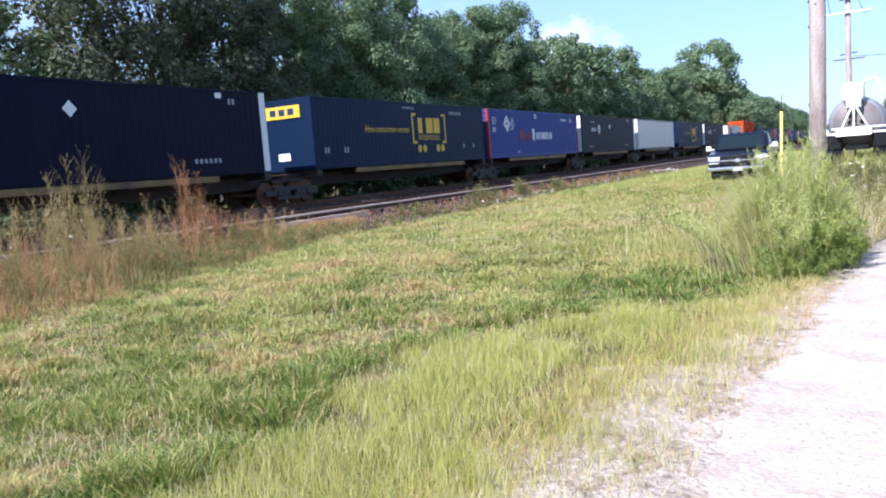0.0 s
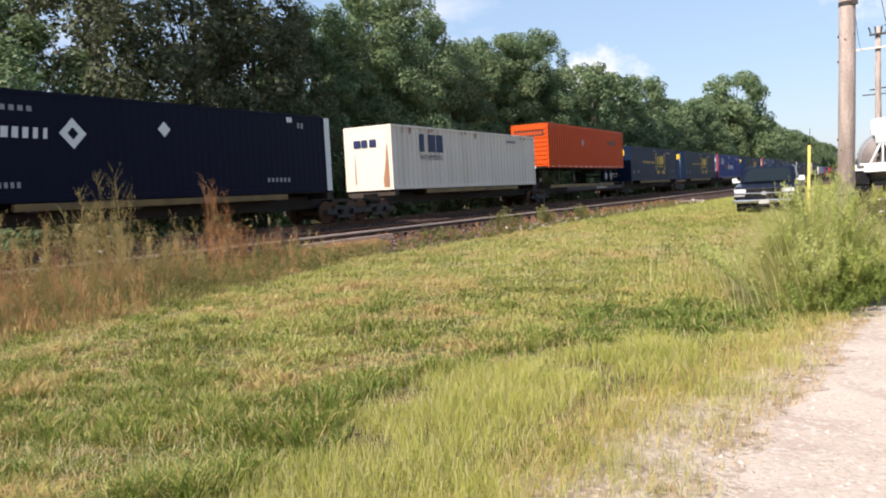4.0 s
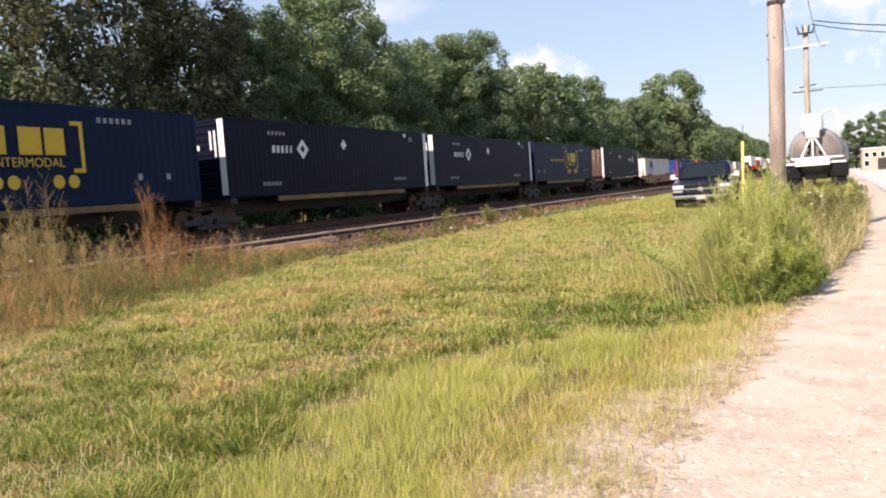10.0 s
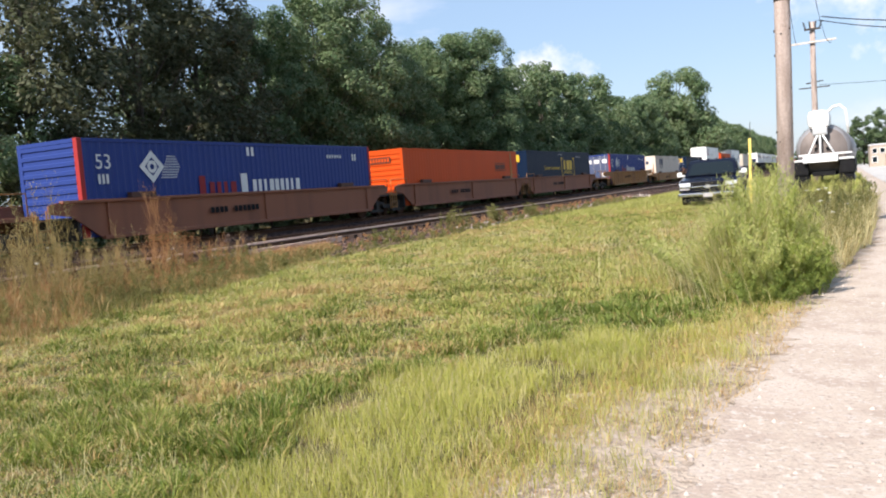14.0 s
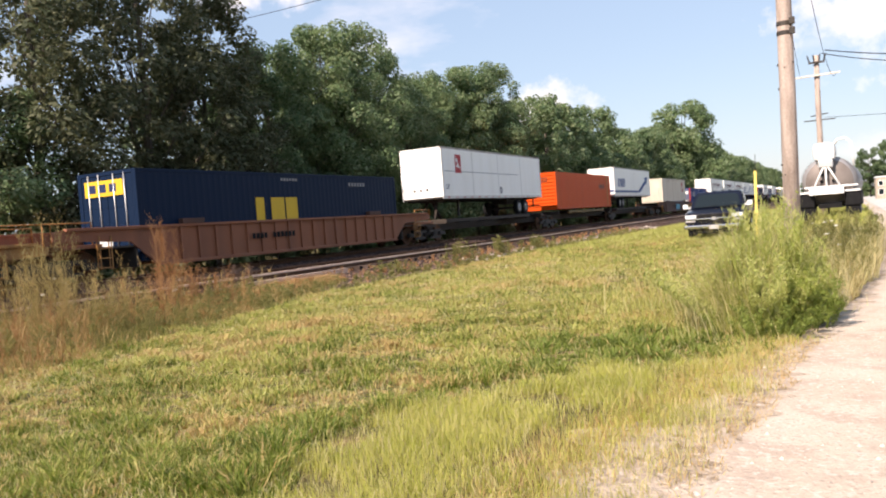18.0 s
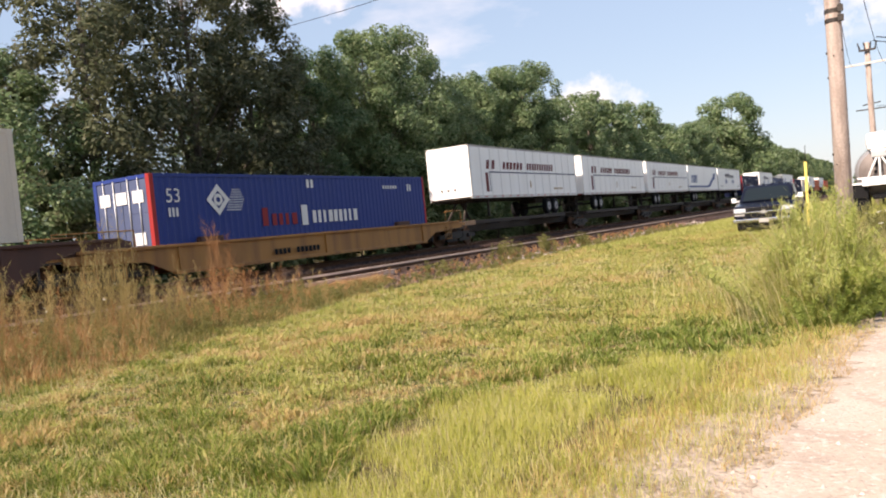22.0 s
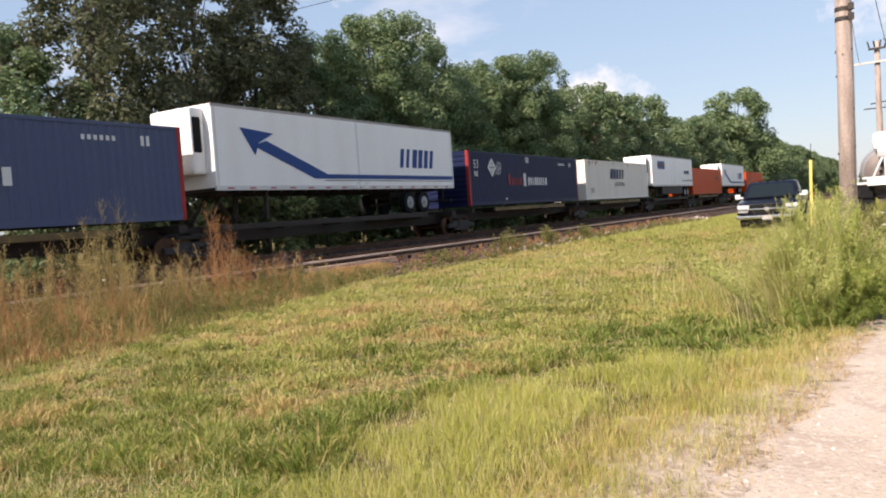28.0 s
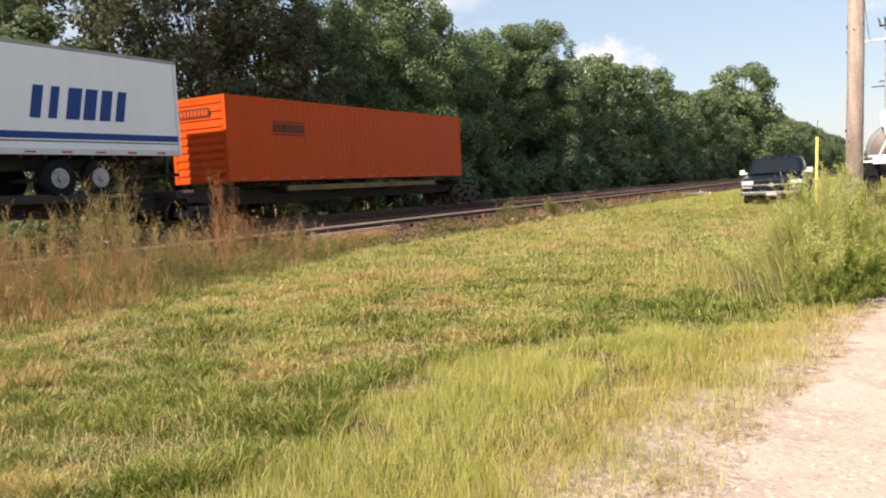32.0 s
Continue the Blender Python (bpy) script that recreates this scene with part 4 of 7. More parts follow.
def container(label, skin, post=None, end_skin=None, pitch=0.30, depth=0.013, doors_near=False, white_edge=False, post_far=None, end_ribs=True):
    """A 53-foot domestic container; its near end is at y = 0, its bottom at z = 0."""
    c = holder("shipping_container", label, "shipping container", "containers on the freight train")
    L, H = BOX_L, BOX_H
    post, end_skin = post or skin, end_skin or skin
    for side in (1, -1):
        bm = bm_new()
        ribbed(bm, side * (NEAR - 0.012), 0.16, L - 0.16, 0.17, H - 0.11, pitch if side > 0 else 1.0, depth, side)
        part("side_wall", bm, skin, c)
        bm = bm_new()
        soft_box(bm, side * NEAR - (0.09 if side > 0 else 0), side * NEAR + (0 if side > 0 else 0.09), 0.16, L - 0.16, H - 0.11, H, 0.012)
        part("top_rail", bm, skin, c)
        bm = bm_new()
        soft_box(bm, side * NEAR - (0.1 if side > 0 else 0), side * NEAR + (0 if side > 0 else 0.1), 0.16, L - 0.16, 0, 0.17, 0.012)
        part("bottom_rail", bm, skin, c)
        for y0, ps in ((0.0, post if side > 0 else skin), (L - 0.16, (post_far or post) if side > 0 else skin)):
            bm = bm_new()
            soft_box(bm, side * NEAR - (0.17 if side > 0 else 0), side * NEAR + (0 if side > 0 else 0.17), y0, y0 + 0.16, 0, H, 0.015)
            part("corner_post", bm, ps, c)
    bm = bm_new()
    for i in range(18):
        y = 0.02 + i * (L - 0.04) / 18
        box(bm, -NEAR + 0.06, NEAR - 0.06, y, y + (L - 0.04) / 18 - 0.03, H - 0.05, H - 0.015)
    box(bm, -NEAR + 0.06, NEAR - 0.06, 0.02, L - 0.02, H - 0.08, H - 0.045)
    part("roof", bm, skin, c)
    bm = bm_new()
    box(bm, -NEAR + 0.11, NEAR - 0.11, 0.05, L - 0.05, 0.06, 0.15)
    for i in range(24):
        y = 0.3 + i * 0.66
        box(bm, -NEAR + 0.11, NEAR - 0.11, y, y + 0.07, 0.0, 0.06)
    part("floor_frame", bm, M_DARKSTEEL, c)
    for near in (True, False):
        y = 0.03 if near else L - 0.03
        if near == doors_near:
            for k in (-1, 1):
                bm = bm_new()
                x0, x1 = (-NEAR + 0.18, -0.01) if k < 0 else (0.01, NEAR - 0.18)
                for j in range(5):
                    z = 0.16 + j * (H - 0.3) / 5
                    soft_box(bm, x0, x1, y - 0.02, y + 0.02, z + 0.012, z + (H - 0.3) / 5 - 0.012, 0.008)
                box(bm, x0, x1, y - 0.008, y + 0.008, 0.16, H - 0.14)
                door = part("door", bm, end_skin, c)
                for q in (0.3, 0.72):
                    bm = bm_new()
                    xx, yy = x0 + (x1 - x0) * q, y + (-0.05 if near else 0.05)
                    tube(bm, [(xx, yy, 0.1), (xx, yy, H - 0.08)], 0.02, 6)
                    part("locking_rod", bm, M_GALV, door, "galvanised locking rod")
        else:
            bm = bm_new()
            if end_ribs:
                ribbed_end(bm, y, -NEAR + 0.17, NEAR - 0.17, 0.14, H - 0.12, 0.26, 0.035, 1 if near else -1)
            else:
                box(bm, -NEAR + 0.17, NEAR - 0.17, y - 0.02, y + 0.02, 0.14, H - 0.12)
            part("end_wall", bm, end_skin, c)
        bm = bm_new()
        box(bm, -NEAR + 0.17, NEAR - 0.17, 0 if near else L - 0.12, 0.12 if near else L, H - 0.12, H - 0.004)
        part("end_header", bm, skin, c)
        bm = bm_new()
        box(bm, -NEAR + 0.17, NEAR - 0.17, 0 if near else L - 0.12, 0.12 if near else L, 0.004, 0.14)
        part("end_sill", bm, skin, c)
    if white_edge:
        bm = bm_new()
        box(bm, NEAR - 0.29, NEAR - 0.02, -0.012, -0.002, 0.1, H - 0.05)
        part("reflective_panel", bm, P_LETTER, c, "white upright panel on the end")
        bm = bm_new()
        box(bm, NEAR + 0.003, NEAR + 0.008, L - 0.34, L - 0.02, 0.05, H - 0.03)
        part("edge_plate", bm, P_LETTER, c, "white edge plate")
        for x, z0, z1 in ((0.62, 1.75, 2.45), (0.82, 1.45, 2.45)):
            bm = bm_new()
            box(bm, x, x + 0.09, -0.034, -0.026, z0, z1)
            part("upright_mark", bm, P_LETTER, c, "white upright mark on the end")
        bm = bm_new()
        bars_end(bm, -0.55, 0.15, 1.78, 1.96, 4)
        tagged(part("end_logo", bm, P_LETTER, c, "small white block logo on the end"), kind="stuff")
    return c


SX = NEAR + 0.006


def small_marks(c, material, spots, v=None):
    bm = bm_new()
    for u, v0, n, w, h in spots:
        bars(bm, SX, u, u + w, v0, v0 + h, n, 0.42)
    tagged(part("reporting_marks", bm, material, c), kind="stuff")


def box_black(doors=False):
    c = container("black domestic shipping container with white diamond marks and white edge", P_BLACK, doors_near=doors, depth=0.004, white_edge=not doors, end_skin=P_BLACK if not doors else M_DARKBROWN, post=P_LETTER if doors else None)
    o = 8.3 if doors else 0.0
    bm = bm_new()
    bars(bm, SX, 2.7 + o, 4.15 + o, 1.66, 1.94, 5, 0.35, 0.12, True)
    logo_blocks(bm, P_LETTER, c, "white block logo")
    bm = bm_new()
    diamond(bm, SX, 4.75 + o, 1.83, 0.42, 0.17)
    part("diamond_mark", bm, P_LETTER, c)
    bm = bm_new()
    diamond(bm, SX, 7.9 - (0 if not doors else 1.0), 2.08, 0.24)
    part("small_diamond", bm, P_LETTER, c)
    small_marks(c, P_FAINT, [(2.5, 2.35, 5, 1.2, 0.14), (2.0, 0.38, 7, 1.2, 0.15), (12.4, 0.42, 6, 1.3, 0.15), (14.2, 2.4, 2, 0.4, 0.2)])
    bm = bm_new()
    bars(bm, SX, 13.6, 13.9, 2.6, 2.78, 1, 0)
    part("placard", bm, P_LETTER, c)
    return c


def blue_marks(c):
    bm = bm_new()
    # corner brackets
    for u, s in ((7.95, 1), (11.45, -1)):
        flat(bm, [(u, 0.95), (u + 0.13 * s, 0.95), (u + 0.13 * s, 2.42), (u, 2.42)][::s], SX)
        for v in (0.95, 2.30):
            flat(bm, [(u, v), (u + 0.42 * s, v), (u + 0.42 * s, v + 0.12), (u, v + 0.12)][::s], SX + 0.001)
        part("bracket_mark", bm, P_GOLD, c)
        bm = bm_new()
    bars(bm, SX, 8.55, 10.95, 1.45, 2.2, 3, 0.12, 0.0, True)
    logo_blocks(bm, P_GOLD, c, "yellow block logo")
    words("INTERMODAL", 0.36, SX, 8.5, 1.12, P_GOLD, c, label="yellow lettering", spread=1.0)
    for u in (8.6, 9.1, 10.5, 11.0):
        bm = bm_new()
        ring(bm, SX, u, 0.70, 0.19, 0)
        part("yellow_dot", bm, P_GOLD, c)
    words("How tomorrow moves", 0.44, SX, 3.75, 1.48, P_GOLD, c, "slogan", "yellow slanted slogan lettering", 0.2, 0.92)


def box_blue(label="dark blue domestic shipping container with yellow logo and slogan", doors=False, slogan=False):
    c = container(label, P_BLUE, depth=0.005, doors_near=doors, end_ribs=False)
    if doors and not slogan:
        # the plain version: one large block logo, no slogan
        bm = bm_new()
        bars(bm, SX, 5.6, 8.3, 0.95, 1.95, 3, 0.1, 0.0, True)
        logo_blocks(bm, P_GOLD, c, "yellow block logo")
    else:
        blue_marks(c)
    small_marks(c, P_FAINT, [(12.0, 2.42, 6, 1.4, 0.16), (7.2, 2.6, 6, 1.1, 0.1), (0.7, 0.62, 2, 0.4, 0.24), (2.1, 0.62, 2, 0.4, 0.24), (13.4, 0.7, 1, 0.3, 0.2), (14.6, 0.7, 1, 0.3, 0.2)])
    bm = bm_new()
    box(bm, -0.95, 0.75, -0.03, -0.022, 2.12, 2.62)
    sign = part("end_sign", bm, P_GOLD, c, "yellow sign on the end")
    bm = bm_new()
    for i in range(3):
        box(bm, -0.75 + i * 0.45, -0.45 + i * 0.45, -0.036, -0.031, 2.24, 2.5)
    part("sign_logo", bm, P_INK, sign)
    bm = bm_new()
    box(bm, -0.5, 0.1, -0.03, -0.022, 0.42, 0.72)
    part("end_placard", bm, P_LETTER, c)
    return c


def box_pacer(skin, label, letters_red=True, red=P_RED, doors=False):
    # royal doors get the paler blue: sunlight on that end put into the paint
    c = container(label, skin, post=red, post_far=red, pitch=0.28, depth=0.022, doors_near=doors, end_skin=(P_IVORY if skin is P_FADED_LIT else P_FADED_LIT) if doors else None)
    bm = bm_new()
    diamond(bm, SX, 2.75, 2.05, 0.52, 0.30)
    ring(bm, SX, 2.75, 2.05, 0.2, 0.09)
    part("diamond_mark", bm, P_LETTER, c)
    bm = bm_new()
    for i in range(9):
        bars(bm, SX, 3.1 + 0.04 * i, 4.0 - 0.05 * abs(i - 4), 1.68 + i * 0.085, 1.72 + i * 0.085, 7, 0.35)
    tagged(part("speed_streak_mark", bm, P_LETTER, c), kind="stuff")
    bm = bm_new()
    bars(bm, SX, 4.8, 5.25, 1.08, 1.72, 1, 0.1, 0, True)
    bars(bm, SX, 5.3, 6.75, 1.08, 1.5, 4, 0.2, 0, True)
    logo_blocks(bm, P_DULLRED if letters_red else P_LETTER, c, "block logo, first half")
    bm = bm_new()
    bars(bm, SX, 6.95, 7.5, 1.02, 1.78, 1, 0.1, 0, True)
    bars(bm, SX, 7.6, 10.6, 1.08, 1.55, 9, 0.24, 0, True)
    logo_blocks(bm, P_LETTER, c, "white block logo, second half")
    words("53", 0.62, SX, 0.55, 2.0, P_LETTER, c, "length_mark", "white number")
    small_marks(c, P_LETTER, [(0.62, 1.55, 3, 0.45, 0.28), (7.4, 2.42, 2, 0.5, 0.32), (12.6, 2.36, 6, 1.2, 0.14), (14.6, 2.25, 2, 0.4, 0.3), (4.3, 0.25, 2, 0.3, 0.12)])
    if doors:
        for xx, z in ((-0.75, 2.05), (0.0, 2.05), (0.75, 2.05), (0.7, 0.75), (-0.7, 0.3)):
            bm = bm_new()
            box(bm, xx - 0.24, xx + 0.24, -0.02, -0.012, z, z + 0.38)
            part("door_placard", bm, P_LETTER, c, "pale door placard")
    return c


def box_orange(label="orange corrugated domestic shipping container"):
    c = container(label, P_ORANGE, pitch=0.32, depth=0.005)
    bm = bm_new()
    box(bm, -1.0, 0.6, -0.03, -0.022, 2.2, 2.52)
    plate = part("end_lettering", bm, P_BROWNMARK, c)
    bm = bm_new()
    for i in range(9):
        box(bm, -0.95 + i * 0.17, -0.95 + i * 0.17 + 0.1, -0.036, -0.031, 2.27, 2.45)
    tagged(part("block_letters", bm, P_ORANGE, plate), kind="stuff")
    return c


def orange_mark(c, u):
    bm = bm_new()
    bars(bm, SX, u, u + 1.75, 1.72, 2.02, 9, 0.22)
    logo_blocks(bm, P_BROWNMARK, c, "dark block logo")
    bm = bm_new()
    flat(bm, [(u - 0.05, 1.62), (u + 1.75, 1.62), (u + 1.75, 1.66), (u - 0.05, 1.66)], SX)
    flat(bm, [(u - 0.05, 2.08), (u + 1.75, 2.08), (u + 1.75, 2.12), (u - 0.05, 2.12)], SX)
    part("logo_frame", bm, P_BROWNMARK, c)
    bm = bm_new()
    for i in range(15):
        flat(bm, [(0.5 + i * 1.06, 0.075), (0.85 + i * 1.06, 0.075), (0.85 + i * 1.06, 0.10), (0.5 + i * 1.06, 0.10)], SX)
    tagged(part("reflector_tape", bm, P_FAINT, c), kind="stuff")
    if u > 8:
        bm = bm_new()
        box(bm, NEAR + 0.002, NEAR + 0.012, 14.85, 15.15, 0.12, 2.78)
        part("side_strip", bm, P_RUSTED, c, "faded tan strip from sill to roof")
    return c


def box_pale(label, skin, ink=P_INK, pitch=0.42, depth=0.06, logo=True, doors=False):
    c = container(label, skin, pitch=pitch, depth=depth, end_ribs=False, doors_near=doors)
    if logo:
        bm = bm_new()
        bars(bm, SX, 2.4, 4.75, 1.72, 2.55, 3, 0.1, 0.0, True)
        logo_blocks(bm, ink, c, "dark block logo")
        words("INTERMODAL", 0.34, SX, 2.45, 1.35, ink, c, label="dark lettering")
        bm = bm_new()
        bars_end(bm, -0.75, 0.55, 1.95, 2.28, 3)
        part("end_logo", bm, ink, c)
        small_marks(c, ink, [(12.1, 2.4, 6, 1.3, 0.15)])
    if logo:
        rust = bm_new()
        rust.faces.new([rust.verts.new((x, -0.012, z)) for x, z in ((NEAR - 0.20, 0.12), (NEAR - 0.22, 1.3), (NEAR - 0.26, 2.1), (NEAR - 0.33, 1.6), (NEAR - 0.40, 1.0), (NEAR - 0.52, 0.5), (NEAR - 0.50, 0.12))])
        part("rust_streak", rust, M_STAIN, c, "brown rust streak")
        rust = bm_new()
        rust.faces.new([rust.verts.new((x, -0.012, z)) for x, z in ((-NEAR + 0.60, 0.3), (-NEAR + 0.58, 1.7), (-NEAR + 0.55, 1.1), (-NEAR + 0.54, 0.3))])
        part("rust_streak", rust, M_STAIN, c, "brown rust streak")
    drip = random.Random(len(label))
    for i in range(9):
        rust = bm_new()
        u, w, h = drip.uniform(0.5, 15.0), drip.uniform(0.08, 0.35), drip.uniform(0.10, 0.34)
        flat(rust, [(u, 2.80 - h), (u + w * 0.6, 2.80 - h * 0.7), (u + w, 2.80), (u - w * 0.1, 2.80)], SX)
        part("rust_drip", rust, M_STAIN, c, "brown rust drip")
    return c


def bars_end(bm, x0, x1, z0, z1, n):
    """A row of plain blocks on the near end."""
    w = (x1 - x0) / n
    for i in range(n):
        box(bm, x0 + i * w, x0 + (i + (0.86, 0.7, 0.8)[i % 3]) * w, -0.03, -0.022, z0, z1)


# ---- the train: road trailers ----
def wheel(parent, x, y, z, r=0.51, w=0.28, rim=True):
    bm = bm_new()
    disc(bm, (x, y, z), (1, 0, 0), r, w, 20, 0.04)
    t = part("wheel", bm, M_BLACK, parent, "black rubber tyre")
    if rim:
        s = 1 if x > 0 else -1
        bm = bm_new()
        disc(bm, (x + s * (w / 2 - 0.03), y, z), (1, 0, 0), r * 0.56, 0.08, 16, 0.02)
        disc(bm, (x + s * (w / 2 + 0.03), y, z), (1, 0, 0), r * 0.2, 0.1, 10, 0.02)
        part("rim", bm, M_RIM, t, "dull steel rim")


def trailer(label, wheels_at, nose_near, reefer=False, panels=1.22, skirt=False):
    """A 53-foot road trailer; box bottom at z = 0, near end at y = 0."""
    t = holder("road_trailer", label, "trailer", "trailers on the freight train")
    L, H = BOX_L, 2.88
    for side in (1, -1):
        n = round((L - 0.2) / panels)
        p = (L - 0.2) / n
        if side > 0:
            for i in range(n):
                bm = bm_new()
                box(bm, NEAR - 0.03, NEAR - 0.004, 0.1 + i * p + 0.004, 0.1 + (i + 1) * p - 0.004, 0.16, H - 0.10)
                part("side_panel", bm, P_TRAILER, t)
            bm = bm_new()
            for i in range(n + 1):
                box(bm, NEAR - 0.012, NEAR, 0.1 + i * p - 0.06, 0.1 + i * p + 0.06, 0.16, H - 0.1)
            tagged(part("panel_seams", bm, M_SEAM, t), kind="stuff")
        else:
            bm = bm_new()
            box(bm, -NEAR, -NEAR + 0.03, 0.1, L - 0.1, 0.16, H - 0.1)
            part("side_panel", bm, P_TRAILER, t)
        bm = bm_new()
        soft_box(bm, side * NEAR - (0.08 if side > 0 else 0), side * NEAR + (0 if side > 0 else 0.08), 0, L, 0, 0.16, 0.012)
        part("bottom_rail", bm, M_TRIM, t, "aluminium bottom rail")
        bm = bm_new()
        soft_box(bm, side * NEAR - (0.07 if side > 0 else 0), side * NEAR + (0 if side > 0 else 0.07), 0, L, H - 0.1, H, 0.015)
        part("top_rail", bm, M_TOPRAIL, t, "stained metal top rail")
        for y0 in (0.0, L - 0.1):
            bm = bm_new()
            soft_box(bm, side * NEAR - (0.09 if side > 0 else 0), side * NEAR + (0 if side > 0 else 0.09), y0, y0 + 0.1, 0.16, H - 0.1, 0.012)
            part("corner_post", bm, P_TRAILER, t)
    bm = bm_new()
    box(bm, -NEAR + 0.05, NEAR - 0.05, 0.02, L - 0.02, H - 0.05, H - 0.01)
    part("roof", bm, P_TRAILER, t)
    bm = bm_new()
    box(bm, -NEAR + 0.08, NEAR - 0.08, 0.05, L - 0.05, 0.02, 0.12)
    for i in range(22):
        box(bm, -NEAR + 0.08, NEAR - 0.08, 0.4 + i * 0.7, 0.47 + i * 0.7, -0.09, 0.02)
    part("floor_frame", bm, M_DARKSTEEL, t)
    for near in (True, False):
        nose = near == nose_near
        y = 0.03 if near else L - 0.03
        s = -1 if near else 1
        if nose:
            bm = bm_new()
            soft_box(bm, -NEAR + 0.09, NEAR - 0.09, y - 0.03, y + 0.03, 0.1, H - 0.06, 0.01)
            part("front_wall", bm, P_TRAILER, t)
            if reefer:
                bm = bm_new()
                soft_box(bm, -0.95, 0.95, min(y, y + s * 0.62), max(y, y + s * 0.62), 0.55, 2.75, 0.12)
                unit = part("cooling_unit", bm, M_WHITEPAINT, t, "white refrigeration unit")
                bm = bm_new()
                soft_box(bm, -0.98, 0.98, min(y + s * 0.2, y + s * 0.56), max(y + s * 0.2, y + s * 0.56), 1.25, 2.45, 0.08)
                part("grille", bm, M_BLACK, unit, "black side grille")
            else:
                bm = bm_new()
                for x in (-0.5, -0.1, 0.3):
                    disc(bm, (x, y + s * 0.05, 0.55), (0, 1, 0), 0.06, 0.05, 10)
                part("air_couplings", bm, M_DARKSTEEL, t)
        else:
            for k in (-1, 1):
                bm = bm_new()
                soft_box(bm, -NEAR + 0.09 if k < 0 else 0.01, -0.01 if k < 0 else NEAR - 0.09, y - 0.025, y + 0.025, 0.1, H - 0.08, 0.012)
                door = part("door", bm, P_TRAILER, t)
                bm = bm_new()
                x = -0.18 if k < 0 else 0.18
                tube(bm, [(x, y + s * 0.05, 0.12), (x, y + s * 0.05, H - 0.1)], 0.018, 6)
                part("locking_rod", bm, M_GALV, door)
            bm = bm_new()
            soft_box(bm, -1.1, 1.1, y - 0.06, y + 0.06, -0.62, -0.52, 0.01)
            for x in (-0.6, 0.6):
                box(bm, x - 0.04, x + 0.04, y - 0.04, y + 0.04, -0.52, 0.05)
            part("underrun_bar", bm, M_DARKSTEEL, t)
            for x in (-1.1, 0.85):
                bm = bm_new()
                box(bm, x, x + 0.25, y + s * 0.035 - 0.01, y + s * 0.035 + 0.01, 0.02, 0.11)
                part("tail_light", bm, P_RED, t)
    bm = bm_new()
    box(bm, -0.55, 0.55, wheels_at - 1.2, wheels_at + 1.2, -0.35, -0.08)
    box(bm, -1.0, 1.0, wheels_at - 0.68, wheels_at - 0.55, -0.68, -0.56)
    box(bm, -1.0, 1.0, wheels_at + 0.55, wheels_at + 0.68, -0.68, -0.56)
    bogie = part("bogie", bm, M_DARKSTEEL, t)
    for dy in (-0.62, 0.62):
        for x in (-1.1, 1.1):
            wheel(bogie, x, wheels_at + dy, -0.62, 0.5, 0.3, True)
    ly = 2.9 if nose_near else L - 2.9
    for x in (-0.75, 0.75):
        bm = bm_new()
        soft_box(bm, x - 0.06, x + 0.06, ly - 0.07, ly + 0.07, -0.95, -0.02, 0.01)
        box(bm, x - 0.15, x + 0.15, ly - 0.13, ly + 0.13, -0.98, -0.95)
        part("landing_leg", bm, M_DARKSTEEL, t)
    bm = bm_new()
    for i in range(15):
        u = 0.5 + i * 1.05
        flat(bm, [(u, 0.05), (u + 0.32, 0.05), (u + 0.32, 0.10), (u, 0.10)], SX - 0.004)
    tagged(part("reflector_tape", bm, P_FLAG, t), kind="stuff")
    if skirt:
        bm = bm_new()
        soft_box(bm, NEAR - 0.6, NEAR - 0.1, 3.6, wheels_at - 1.4, -0.75, -0.03, 0.03)
        part("storage_box", bm, M_DARKSTEEL, t)
    return t


def trailer_express(wheels_at=11.4):
    t = trailer("white panelled road trailer with maroon block lettering and blue line", wheels_at, wheels_at > 8)
    bm = bm_new()
    bars(bm, SX, 1.95, 3.30, 1.60, 2.10, 2, 0.45, 0.25)
    bars(bm, SX, 4.1, 7.0, 1.62, 2.03, 6, 0.30, 0.25)
    bars(bm, SX, 7.55, 11.9, 1.62, 2.03, 11, 0.30, 0.25)
    logo_blocks(bm, P_MAROON, t, "maroon block lettering")
    bm = bm_new()
    flat(bm, [(1.8, 0.35), (2.15, 0.35), (2.15, 1.4), (1.8, 1.4)], SX)
    part("red_bar", bm, P_MAROON, t)
    bm = bm_new()
    flat(bm, [(2.3, 1.40), (15.9, 1.40), (15.9, 1.47), (2.3, 1.47)], SX)
    flat(bm, [(2.3, 0.35), (2.38, 0.35), (2.38, 1.4), (2.3, 1.4)], SX)
    part("blue_line", bm, P_INK, t)
    small_marks(t, P_GHOST, [(7.9, 0.55, 1, 0.3, 0.4), (11.8, 0.42, 6, 1.6, 0.12)])
    return t


